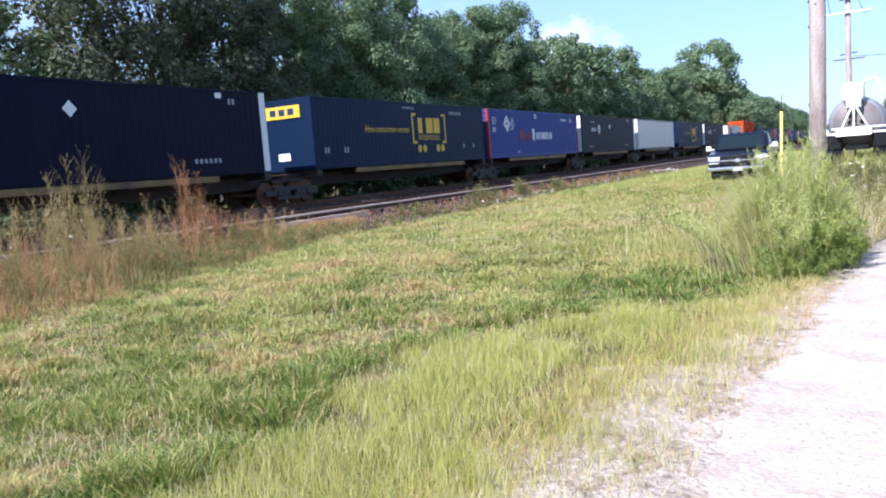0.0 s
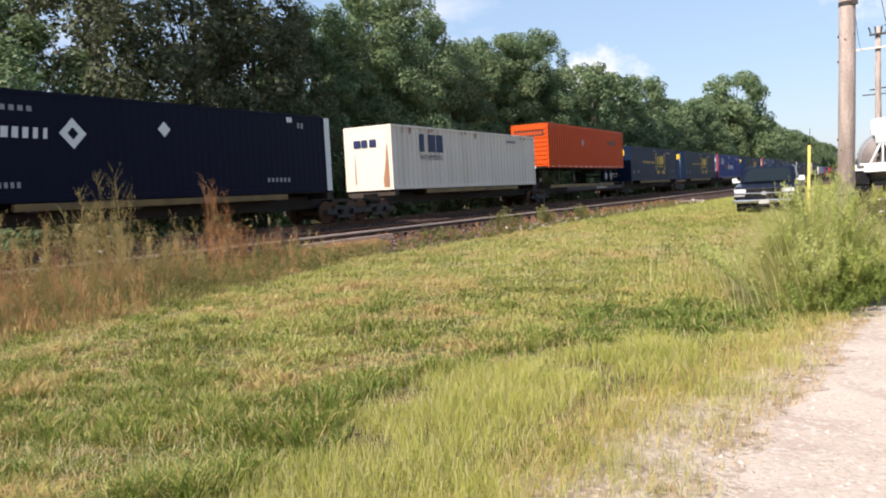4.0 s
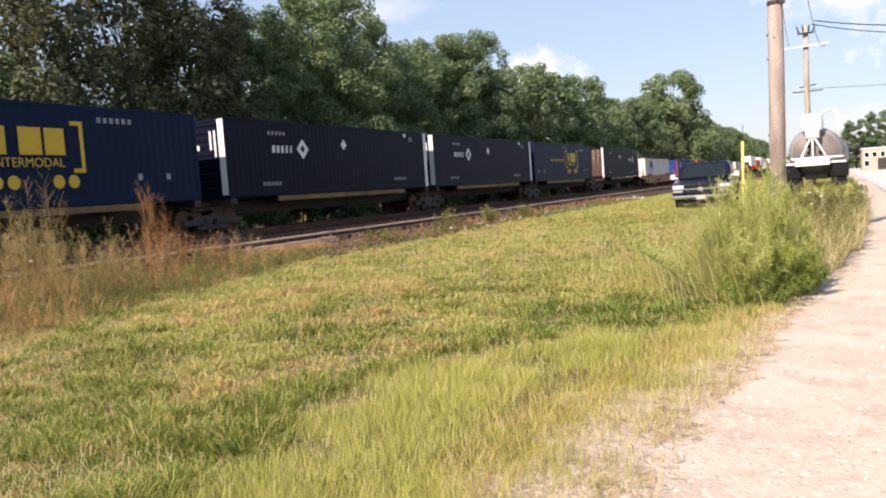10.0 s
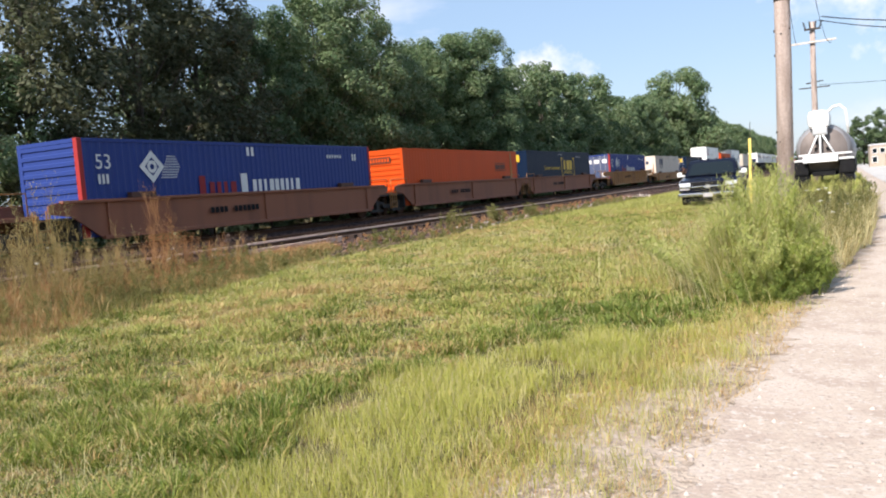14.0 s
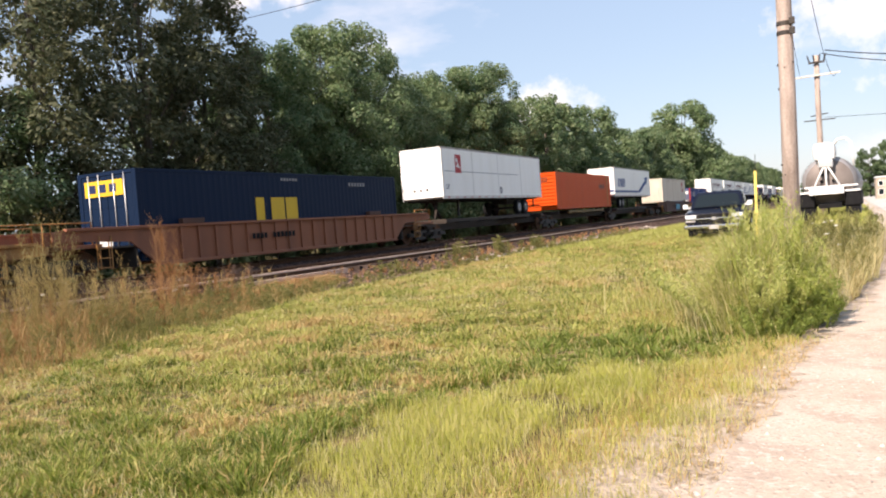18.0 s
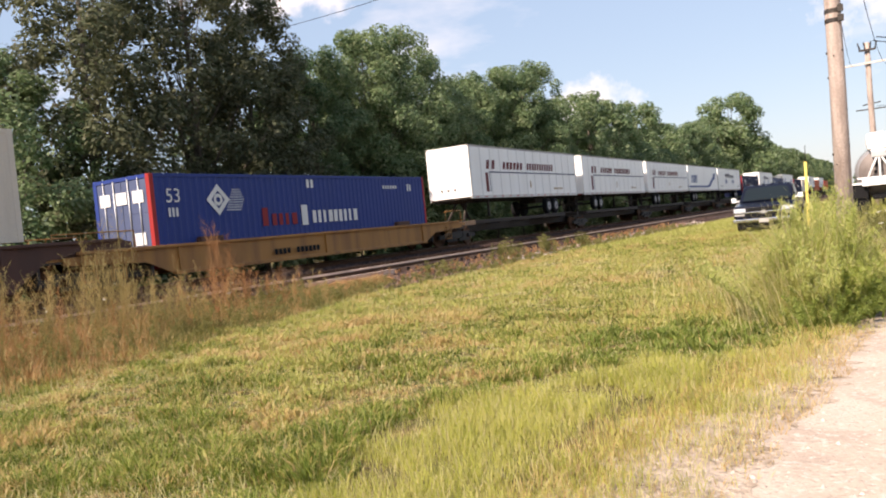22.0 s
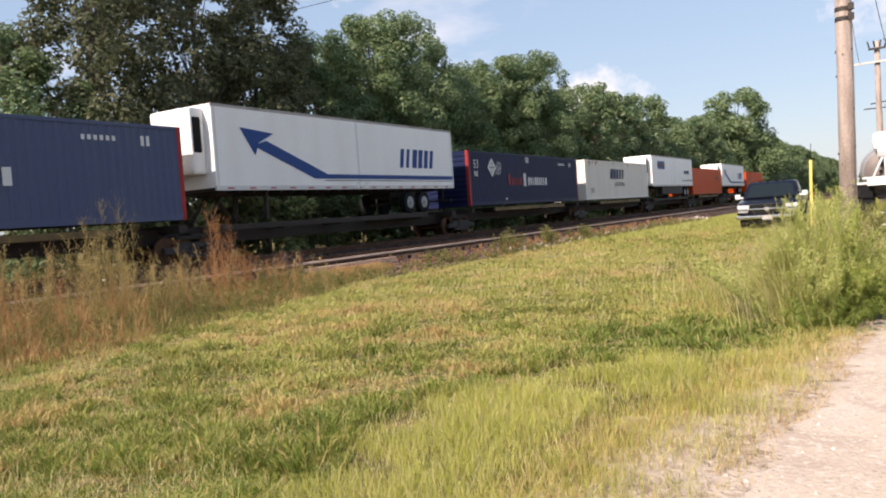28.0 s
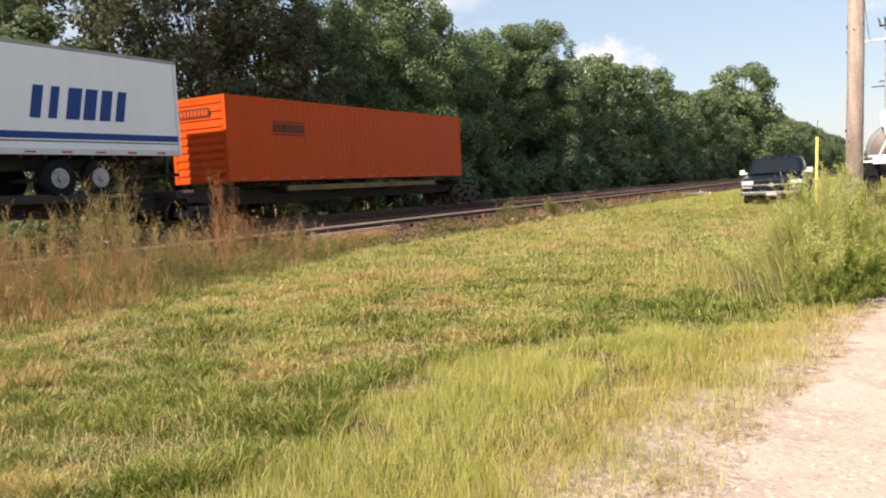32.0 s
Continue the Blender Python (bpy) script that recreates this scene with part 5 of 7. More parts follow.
def trailer_stripe(flip, reefer):
    """White trailer with a blue stripe that rises to an arrow head; flip: the arrow is at the near end."""
    t = trailer("white road trailer with blue stripe rising into an arrow", 12.6 if flip else 2.6, flip, reefer, panels=8.0)
    L = BOX_L

    def q(u):
        return L - u if flip else u
    bm = bm_new()
    flat(bm, [(q(a), b) for a, b in ((0.1, 0.42), (10.2, 0.42), (10.2, 0.60), (0.1, 0.60))][::-1 if flip else 1], SX)
    flat(bm, [(q(a), b) for a, b in ((10.2, 0.42), (11.0, 0.42), (14.3, 1.55), (13.6, 1.75), (10.2, 0.60))][::-1 if flip else 1], SX)
    for a, b, c2, d in ((13.2, 2.02, 14.9, 2.15), (14.2, 1.2, 14.9, 2.15)):
        flat(bm, [(q(a), b), (q(14.0), 1.65), (q(c2), d)][::-1 if flip else 1], SX + 0.001)
    part("stripe", bm, P_STRIPE, t, "blue stripe with arrow head")
    bm = bm_new()
    flat(bm, [(q(a), b) for a, b in ((0.1, 0.34), (10.4, 0.34), (10.4, 0.37), (0.1, 0.37))][::-1 if flip else 1], SX)
    part("thin_line", bm, P_INK, t)
    bm = bm_new()
    u0 = 11.22 if flip else 1.3
    bars(bm, SX, u0, u0 + 3.1, 0.95, 1.8, 6, 0.2, 0.2, True)
    logo_blocks(bm, P_STRIPE, t, "blue slanted block logo")
    bm = bm_new()
    ring(bm, SX, q(7.6), 0.18, 0.14, 0.05)
    ring(bm, SX, q(8.2), 0.18, 0.14, 0.05)
    part("round_marks", bm, P_LETTER, t)
    if not flip:
        bm = bm_new()
        bars_end(bm, -0.9, 0.8, 1.1, 1.55, 6)
        part("end_logo", bm, P_STRIPE, t)
        bm = bm_new()
        box(bm, -NEAR + 0.08, NEAR - 0.08, -0.04, -0.03, 0.5, 0.66)
        part("end_stripe", bm, P_STRIPE, t)
    return t


def trailer_flag():
    t = trailer("plain white road trailer with red flag emblem and thin line", 12.2, True, panels=4.0)
    bm = bm_new()
    flat(bm, [(1.7, 1.45), (2.5, 1.45), (2.5, 2.5), (1.7, 2.5)], SX)
    em = part("emblem", bm, P_FLAG, t, "red square emblem")
    bm = bm_new()
    flat(bm, [(1.8, 1.8), (2.4, 1.7), (2.1, 2.05)], SX + 0.003)
    flat(bm, [(1.8, 2.05), (2.15, 2.1), (1.85, 2.4)], SX + 0.003)
    part("white_figure", bm, P_LETTER, em)
    bm = bm_new()
    flat(bm, [(0.3, 1.52), (11.5, 1.52), (11.5, 1.55), (0.3, 1.55)], SX - 0.001)
    part("thin_line", bm, P_INK, t)
    words("53'", 0.4, SX, 0.35, 0.52, P_INK, t, "length_mark", "small dark number")
    bm = bm_new()
    ring(bm, SX, 8.4, 0.5, 0.22, 0.1)
    part("round_mark", bm, P_INK, t)
    return t


def trailer_shippers():
    t = trailer("white road trailer with navy block lettering and round dots", 12.0, True, True, panels=2.3)
    bm = bm_new()
    bars(bm, SX, 4.5, 8.1, 1.78, 2.2, 8, 0.18, 0.2, True)
    bars(bm, SX, 8.3, 11.0, 1.72, 2.0, 11, 0.25, 0.0)
    logo_blocks(bm, P_INK, t, "navy block lettering")
    bm = bm_new()
    flat(bm, [(4.5, 1.66), (11.0, 1.66), (11.0, 1.71), (4.5, 1.71)], SX)
    part("underline", bm, P_INK, t)
    for u in (4.95, 5.6, 9.9, 10.5):
        bm = bm_new()
        ring(bm, SX, u, 1.16, 0.28, 0)
        part("round_dot", bm, P_STRIPE, t, "blue round dot")
    small_marks(t, P_INK, [(1.0, 0.5, 7, 1.6, 0.13), (13.4, 0.42, 9, 2.2, 0.11)])
    return t


def trailer_arrow():
    t = trailer("white refrigerated road trailer with dark arrow emblem", 13.1, True, True, panels=8.0, skirt=True)
    bm = bm_new()
    flat(bm, [(1.75, 1.98), (2.15, 1.55), (2.25, 1.62), (4.55, 1.62), (4.55, 2.36), (2.25, 2.36), (2.15, 2.43)], SX)
    em = part("arrow_emblem", bm, P_STRIPE, t, "blue arrow-shaped emblem")
    bm = bm_new()
    flat(bm, [(2.0, 1.86), (4.5, 1.86), (4.5, 2.12), (2.0, 2.12)], SX + 0.003)
    part("emblem_band", bm, P_BROWNMARK, em, "brown band across the emblem")
    bm = bm_new()
    bars(bm, SX, 12.2, 14.6, 1.25, 1.6, 6, 0.15, 0.2)
    bars(bm, SX, 11.4, 16.0, 0.52, 0.66, 24, 0.3)
    logo_blocks(bm, P_INK, t, "dark block lettering")
    return t


# ---- the train: rail cars (rail top is z = 0) ----
def rail_bogie(parent, y):
    bm = bm_new()
    box(bm, -0.35, 0.35, y - 0.25, y + 0.25, 0.45, 0.72)
    box(bm, -1.15, 1.15, y - 0.18, y + 0.18, 0.42, 0.62)
    b = part("rail_bogie", bm, M_DARKSTEEL, parent, "grimy cast bogie")
    for x in (-1.05, 1.05):
        bm = bm_new()
        box(bm, x - 0.07, x + 0.07, y - 1.2, y - 0.55, 0.38, 0.58)
        box(bm, x - 0.07, x + 0.07, y + 0.55, y + 1.2, 0.38, 0.58)
        box(bm, x - 0.07, x + 0.07, y - 0.7, y + 0.7, 0.56, 0.70)
        box(bm, x - 0.07, x + 0.07, y - 0.55, y + 0.55, 0.22, 0.34)
        box(bm, x - 0.06, x + 0.06, y - 0.22, y + 0.22, 0.34, 0.56)
        part("side_frame", bm, M_DARKSTEEL, b)
    for dy in (-0.87, 0.87):
        bm = bm_new()
        for x in (-0.755, 0.755):
            disc(bm, (x, y + dy, 0.46), (1, 0, 0), 0.455, 0.13, 20, 0.02)
        tube(bm, [(-1.1, y + dy, 0.46), (1.1, y + dy, 0.46)], 0.09, 8)
        part("wheelset", bm, M_RUST, b, "rust-brown steel wheelset")


def spine_car(label, length, deck, trailer_hitch=None, colour=None):
    """A skeletal intermodal car: one spine, cross arms, end platforms."""
    colour = colour or M_SPINE
    c = holder("spine_car", label, "rail car", "cars of the freight train")
    bm = bm_new()
    soft_box(bm, -0.33, 0.33, -1.0, length + 1.0, deck - 0.62, deck - 0.12, 0.03)
    part("spine", bm, colour, c)
    for y in (0.1, 3.2, 6.6, 9.6, 12.8, length - 0.35):
        bm = bm_new()
        soft_box(bm, -1.28, 1.28, y, y + 0.32, deck - 0.26, deck - 0.01, 0.02)
        part("cross_arm", bm, colour, c)
    for k in (-1, 1):
        bm = bm_new()
        soft_box(bm, k * 1.22 - 0.07, k * 1.22 + 0.07, 2.9 if trailer_hitch is None else 0.1, length - 2.7, deck - 0.22, deck - 0.02, 0.02)
        part("side_beam", bm, M_SIDEBEAM if trailer_hitch is None else colour, c)
    if trailer_hitch is not None:
        bm = bm_new()
        box(bm, -1.2, 1.2, 10.2, 15.0, deck - 0.02, deck + 0.03)
        part("wheel_tray", bm, colour, c)
        bm = bm_new()
        hy = trailer_hitch
        tube(bm, [(-0.5, hy - 0.8, deck), (-0.3, hy, deck + 1.0)], 0.07, 8)
        tube(bm, [(0.5, hy - 0.8, deck), (0.3, hy, deck + 1.0)], 0.07, 8)
        tube(bm, [(0, hy + 0.9, deck), (0, hy, deck + 1.0)], 0.08, 8)
        box(bm, -0.5, 0.5, hy - 0.35, hy + 0.35, deck + 0.96, deck + 1.04)
        part("trailer_hitch", bm, colour, c)
    for y in (-1.0, length + 1.0):
        bm = bm_new()
        soft_box(bm, -0.9, 0.9, y - 0.55, y + 0.55, deck - 0.42, deck - 0.30, 0.02)
        part("end_platform", bm, colour, c)
        rail_bogie(c, y)
    return c


def spine_yellow():
    """The trailer car with yellow edges and a row of pale reporting marks."""
    c = spine_car("grimy spine car with yellow edge beams and reporting marks", BOX_L, 1.22, 1.1)
    for o in c.children:
        if o.name.startswith("side_beam"):
            o.data.materials[0] = M_SIDEBEAM
    bm = bm_new()
    box(bm, 1.24, 1.30, 3.0, 15.6, 0.76, 0.995)
    part("side_plate", bm, M_DARKSTEEL, c, "black side plate")
    bm = bm_new()
    bars(bm, 1.304, 9.2, 11.6, 0.80, 0.95, 9, 0.3, 0.0, True)
    tagged(part("reporting_marks", bm, P_TAN, c), kind="stuff")
    return c


def well_car(label, length, height, paint_mat, ribs=False, graffiti=False, reach=3.2):
    """A well car: two tall side sills with the container sunk between, platforms over the bogies."""
    c = holder("well_car", label, "rail car", "cars of the freight train")
    for k in (-1, 1):
        bm = bm_new()
        x0, x1 = (1.36, 1.42) if k > 0 else (-1.42, -1.36)
        e = length + reach
        prof = [(-reach, height - 0.30), (-reach, height - 0.08), (0.3 - reach, height), (e - 0.3, height), (e, height - 0.08), (e, height - 0.30), (length + 0.5, height - 0.42), (length - 0.5, 0.36), (0.5, 0.36), (-0.5, height - 0.42)]
        a = [bm.verts.new((x0, y, z)) for y, z in prof]
        b = [bm.verts.new((x1, y, z)) for y, z in prof]
        bm.faces.new(a)
        bm.faces.new(b[::-1])
        for i in range(len(prof)):
            j = (i + 1) % len(prof)
            bm.faces.new((a[i], b[i], b[j], a[j]))
        sill = part("side_sill", bm, paint_mat, c)
        bm = bm_new()
        soft_box(bm, min(k * 1.34, k * 1.52), max(k * 1.34, k * 1.52), 0.4 - reach, length + reach - 0.4, height - 0.04, height + 0.05, 0.02)
        part("top_chord", bm, paint_mat, sill)
        bm = bm_new()
        soft_box(bm, min(k * 1.34, k * 1.52), max(k * 1.34, k * 1.52), 0.5, length - 0.5, 0.32, 0.44, 0.02)
        part("bottom_chord", bm, paint_mat, sill)
        if k > 0:
            for i in range(19 if ribs else 3):
                y = 0.75 + i * (length - 1.5) / (18 if ribs else 2)
                bm = bm_new()
                box(bm, 1.42, 1.49, y - 0.05, y + 0.05, 0.44, height - 0.02)
                part("stiffener", bm, paint_mat, sill)
    for y in (-2.6, length + 2.6):
        s = 1 if y > 0 else -1
        bm = bm_new()
        soft_box(bm, -1.35, 1.35, y - 1.1, y + 1.1, 1.0, 1.12, 0.02)
        box(bm, -0.35, 0.35, y - 1.3, y + 1.3, 0.72, 1.0)
        plat = part("end_platform", bm, paint_mat, c)
        bm = bm_new()
        box(bm, -1.355, 1.355, y - s * 2.35 - 0.04, y - s * 2.35 + 0.04, 0.34, 1.02)
        box(bm, -1.355, 1.355, min(y - s * 2.35, y - s * 1.0), max(y - s * 2.35, y - s * 1.0), 0.96, 1.02)
        part("end_bulkhead", bm, M_DARKSTEEL, plat, "dark grimy bulkhead of the well")
        for x in (-1.3, 1.3):
            bm = bm_new()
            tube(bm, [(x, y - 0.8, 1.1), (x, y - 0.8, 1.75), (x, y + 0.8, 1.75), (x, y + 0.8, 1.1)], 0.022, 6)
            part("hand_rail", bm, M_YELLOW, plat, "yellow grab rail")
        rail_bogie(c, y)
        bm = bm_new()
        box(bm, -0.15, 0.15, y + s * 1.1 - 0.25, y + s * 1.1 + 0.25, 0.75, 1.0)
        part("coupler", bm, M_RUST, plat)
    for y in (1.6, 13.2):
        for k in (-1, 1):
            bm = bm_new()
            soft_box(bm, k * 1.44 - 0.1, k * 1.44 + 0.1, y, y + 1.0, height + 0.05, height + 0.22, 0.02)
            part("guide_block", bm, M_DARKBROWN, c, "grimy container guide")
    for y in (-1.75, length + 1.45):
        bm = bm_new()
        for x in (1.39, 1.50):
            box(bm, x - 0.015, x + 0.015, y, y + 0.03, 0.35, height - 0.2)
            box(bm, x - 0.015, x + 0.015, y + 0.42, y + 0.45, 0.35, height - 0.2)
        for z in (0.40, 0.68, 0.96):
            box(bm, 1.38, 1.51, y, y + 0.45, z, z + 0.03)
        part("ladder", bm, M_YELLOW, c, "yellow step ladder")
    small = bm_new()
    bars(small, 1.524, 5.0, 5.9, height - 0.62, height - 0.42, 4, 0.25)
    bars(small, 1.524, 6.2, 7.6, height - 0.62, height - 0.42, 6, 0.25)
    tagged(part("reporting_marks", small, M_BLACK, c), kind="stuff")
    if graffiti:
        bm = bm_new()
        for i in range(4):
            flat(bm, [(7.2 + i * 0.7, 0.55), (7.85 + i * 0.7, 0.5), (7.95 + i * 0.7, 1.2), (7.4 + i * 0.7, 1.3), (7.1 + i * 0.7, 0.9)], 1.50)
        part("spray_mark", bm, P_GRAFFITI, c, "sky-blue spray-painted mark")
    return c


# ---- the train made up ----
SPEED = 26.03
STYLES = {
    "black": lambda: box_black(), "black_doors": lambda: box_black(True), "blue": lambda: box_blue(),
    "blue_doors": lambda: box_blue("dark blue domestic shipping container with door bars and yellow logo", True),
    "blue_slogan_doors": lambda: box_blue("dark blue domestic shipping container with door bars, slogan and logo", True, True),
    "royal": lambda: box_pacer(P_ROYAL, "royal blue shipping container with red corner posts"),
    "navy": lambda: box_pacer(P_NAVY, "navy blue shipping container with red corner posts"),
    "royal_doors": lambda: box_pacer(P_ROYAL, "royal blue shipping container with pale placards on its doors", doors=True),
    "faded": lambda: box_pacer(P_FADED_LIT, "faded grey-blue shipping container with pale doors and red posts", False, doors=True),
    "orange": lambda: orange_mark(box_orange(), 12.2), "orange_far": lambda: orange_mark(box_orange(), 2.3),
    "white_plain": lambda: box_posts(),
    "cream": lambda: box_pale("cream corrugated shipping container with dark block logo", P_CREAM),
    "white_logo": lambda: box_pale("white corrugated shipping container with navy block logo", P_WHITE),
    "tan": lambda: box_tan(), "swift": lambda: box_swift(),
    "express": trailer_express, "express_rear": lambda: trailer_express(3.1), "stripe": lambda: trailer_stripe(False, False), "stripe_flip": lambda: trailer_stripe(True, True),
    "flag": trailer_flag, "shippers": trailer_shippers, "arrow": trailer_arrow, "orange_trailer": lambda: trailer_orange(),
}


def box_posts():
    """White box with proud white posts over greyed side sheets."""
    c = box_pale("white ribbed shipping container with rust-stained end", P_GREYED, pitch=1.2, depth=0.01, logo=False)
    for o in c.children:
        if o.name.startswith(("end", "door", "corner")) and o.data.materials[0] is P_GREYED:
            o.data.materials[0] = P_WHITE
    bm = bm_new()
    box(bm, NEAR - 0.02, NEAR + 0.045, -0.19, 0.19, 0.12, BOX_H - 0.12)
    post = mesh_of("side_post", bm, P_IVORY)
    for i in range(26):
        o = new("side_post", post)
        o.parent = c
        o.matrix_basis = pose(0, 0.45 + i * 0.61, 0)
    return c


def box_tan():
    c = box_pale("dull cream ribbed shipping container with small red flag emblem", P_TAN, pitch=1.0, depth=0.02, logo=False, doors=True)
    bm = bm_new()
    flat(bm, [(13.2, 1.25), (14.05, 1.25), (14.05, 2.55), (13.2, 2.55)], SX)
    em = part("emblem", bm, P_FLAG, c, "red square emblem")
    bm = bm_new()
    flat(bm, [(13.3, 1.7), (13.95, 1.6), (13.6, 2.2)], SX + 0.003)
    part("white_figure", bm, P_LETTER, em)
    return c


def box_swift():
    c = box_pale("ivory-white corrugated shipping container with dark slanted block logo", P_IVORY, pitch=0.30, depth=0.035, logo=False)
    bm = bm_new()
    bars(bm, SX, 5.6, 9.3, 1.55, 2.3, 5, 0.12, 0.25, True)
    logo_blocks(bm, P_INK, c, "dark slanted block logo")
    words("INTERMODAL", 0.42, SX, 6.7, 1.0, P_INK, c, label="dark lettering")
    words("53ft", 0.5, SX, 1.0, 0.5, P_INK, c, "length_mark", "dark number")
    return c


def trailer_orange():
    t = trailer("orange corrugated road trailer box on chassis wheels", 12.3, True, panels=0.42)
    for o in t.children_recursive:
        if o.type == "MESH" and o.data.materials and o.data.materials[0] in (P_TRAILER, M_TRIM, M_SEAM, M_TOPRAIL):
            o.data.materials[0] = P_ORANGE
    bm = bm_new()
    bars(bm, SX + 0.03, 12.0, 14.0, 1.75, 2.05, 9, 0.2)
    logo_blocks(bm, P_BROWNMARK, t, "dark block logo")
    bm = bm_new()
    for i in range(9):
        box(bm, -NEAR + 0.12, NEAR - 0.12, -0.04, 0.0, 0.25 + i * 0.28, 0.38 + i * 0.28)
    part("end_ribs", bm, P_ORANGE, t)
    bm = bm_new()
    box(bm, -1.05, 1.0, -0.055, -0.042, 2.05, 2.45)
    plate = part("end_label", bm, P_BROWNMARK, t, "dark label on the end")
    bm = bm_new()
    for i in range(9):
        box(bm, -0.95 + i * 0.21, -0.95 + i * 0.21 + 0.13, -0.062, -0.056, 2.16, 2.34)
    tagged(part("block_letters", bm, P_ORANGE, plate), kind="stuff")
    bm = bm_new()
    for i in range(15):
        flat(bm, [(0.5 + i * 1.06, 0.07), (0.95 + i * 1.06, 0.07), (0.95 + i * 1.06, 0.105), (0.5 + i * 1.06, 0.105)], SX)
    tagged(part("reflector_tape", bm, P_LETTER, t), kind="stuff")
    bm = bm_new()
    box(bm, NEAR - 0.03, NEAR + 0.028, -0.05, 0.05, 0.17, 2.77)
    rib = mesh_of("side_rib", bm, P_ORANGE)
    for i in range(38):
        o = new("side_rib", rib)
        o.parent = t
        o.matrix_basis = pose(0, 0.31 + i * 0.42, 0)
    bm = bm_new()
    diamond(bm, SX + 0.03, 6.4, 1.75, 0.26)
    part("placard_holder", bm, P_FAINT, t, "grey diamond placard holder")
    for x in (-0.75, -0.05):
        bm = bm_new()
        box(bm, x, x + 0.42, -0.055, -0.042, -0.02, 0.16)
        part("end_placard", bm, P_LETTER, t, "pale placard at the sill")
    return t


# (style, near end at t = 0 in metres along the line, height of its bottom over the rail, car)
UNITS = [
    ("black", 7.25, 1.28, "spine"), ("blue", 26.14, 1.28, "spine"), ("royal", 43.02, 1.28, "spine"), ("black", 60.18, 1.28, "spine"),
    ("white_plain", 77.62, 1.28, "spine"), ("blue", 96.19, 1.28, "spine"), ("black", 113.55, 1.28, "spine"), ("cream", 134.15, 1.28, "spine"),
    ("orange_trailer", 152.65, 2.33, "spine_yellow"), ("blue", 170.96, 1.28, "spine"), ("blue_slogan_doors", 190.81, 1.28, "spine"), ("royal_doors", 209.03, 1.28, "spine"),
    ("blue", 229.42, 1.28, "spine"), ("faded", 247.25, 1.28, "spine"), ("blue", 265.65, 1.28, "spine"), ("black", 283.23, 1.28, "spine"),
    ("black", 300.30, 1.28, "spine"), ("blue", 317.20, 1.28, "spine"), ("black_doors", 337.71, 1.28, "spine"),
    ("white_logo", 357.59, 0.40, "well_yellow"), ("royal", 380.79, 0.40, "well_brown"), ("orange", 400.16, 0.40, "well_brown"), ("blue", 418.37, 0.52, "well_brown"),
    ("royal_doors", 441.89, 0.48, "well_ribbed"), ("cream", 464.06, 0.45, "well_yellow"), ("blue_doors", 486.76, 0.50, "well_ribbed_brown"),
    ("flag", 508.25, 2.33, "spine_trailer"), ("orange", 527.86, 1.40, "spine"), ("stripe", 545.75, 2.33, "spine_trailer"), ("tan", 569.08, 1.62, "well_graffiti"),
    ("royal_doors", 589.39, 0.55, "well_yellow"), ("express", 610.47, 2.36, "spine_trailer"), ("express_rear", 628.07, 2.36, "spine_trailer"), ("express_rear", 645.30, 2.36, "spine_trailer"),
    ("stripe", 662.13, 2.36, "spine_trailer"), ("shippers", 679.07, 2.33, "spine_trailer"), ("navy", 697.05, 1.50, "spine"), ("shippers", 714.65, 2.33, "spine_trailer"),
    ("faded", 730.62, 1.42, "spine"), ("stripe_flip", 748.13, 2.33, "spine_trailer"), ("navy", 765.97, 1.40, "spine"), ("swift", 783.81, 1.40, "spine"),
    ("arrow", 801.66, 2.33, "spine_trailer"), ("orange", 817.75, 1.40, "spine"), ("stripe_flip", 834.49, 2.28, "spine_trailer"), ("orange_far", 852.61, 1.44, "spine"),
]
CARS = {
    "spine": lambda: spine_car("grimy skeletal spine car under a container", BOX_L, 1.27),
    "spine_trailer": lambda: spine_car("grimy skeletal spine car carrying a road trailer", BOX_L, 1.22, 1.1),
    "spine_yellow": lambda: spine_yellow(),
    "well_yellow": lambda: well_car("dirty yellow well car with smooth side sills", BOX_L, 1.20, M_YELLOW),
    "well_ribbed": lambda: well_car("dirty yellow well car with ribbed side sills", BOX_L, 1.60, M_YELLOW, True),
    "well_brown": lambda: well_car("oxide-brown well car with smooth side sills", BOX_L, 1.45, M_BROWN, reach=1.25),
    "well_ribbed_brown": lambda: well_car("oxide-brown well car with ribbed side sills", BOX_L, 1.55, M_BROWN, True),
    "well_graffiti": lambda: well_car("dark brown well car with sky-blue spray paint", BOX_L, 1.50, M_DARKBROWN, False, True),
}
moving = []
made = {}


def unit(key, maker):
    """The first of a kind is built, the others are copies of it."""
    if key not in made:
        made[key] = maker()
        return made[key]
    return copy_thing(made[key], Matrix.Identity(4))


def make_up_train():
    for style, s, height, car in UNITS:
        moving.append((unit("car " + car, CARS[car]), s, 0.0))
        moving.append((unit(style, STYLES[style]), s, height))


make_up_train()


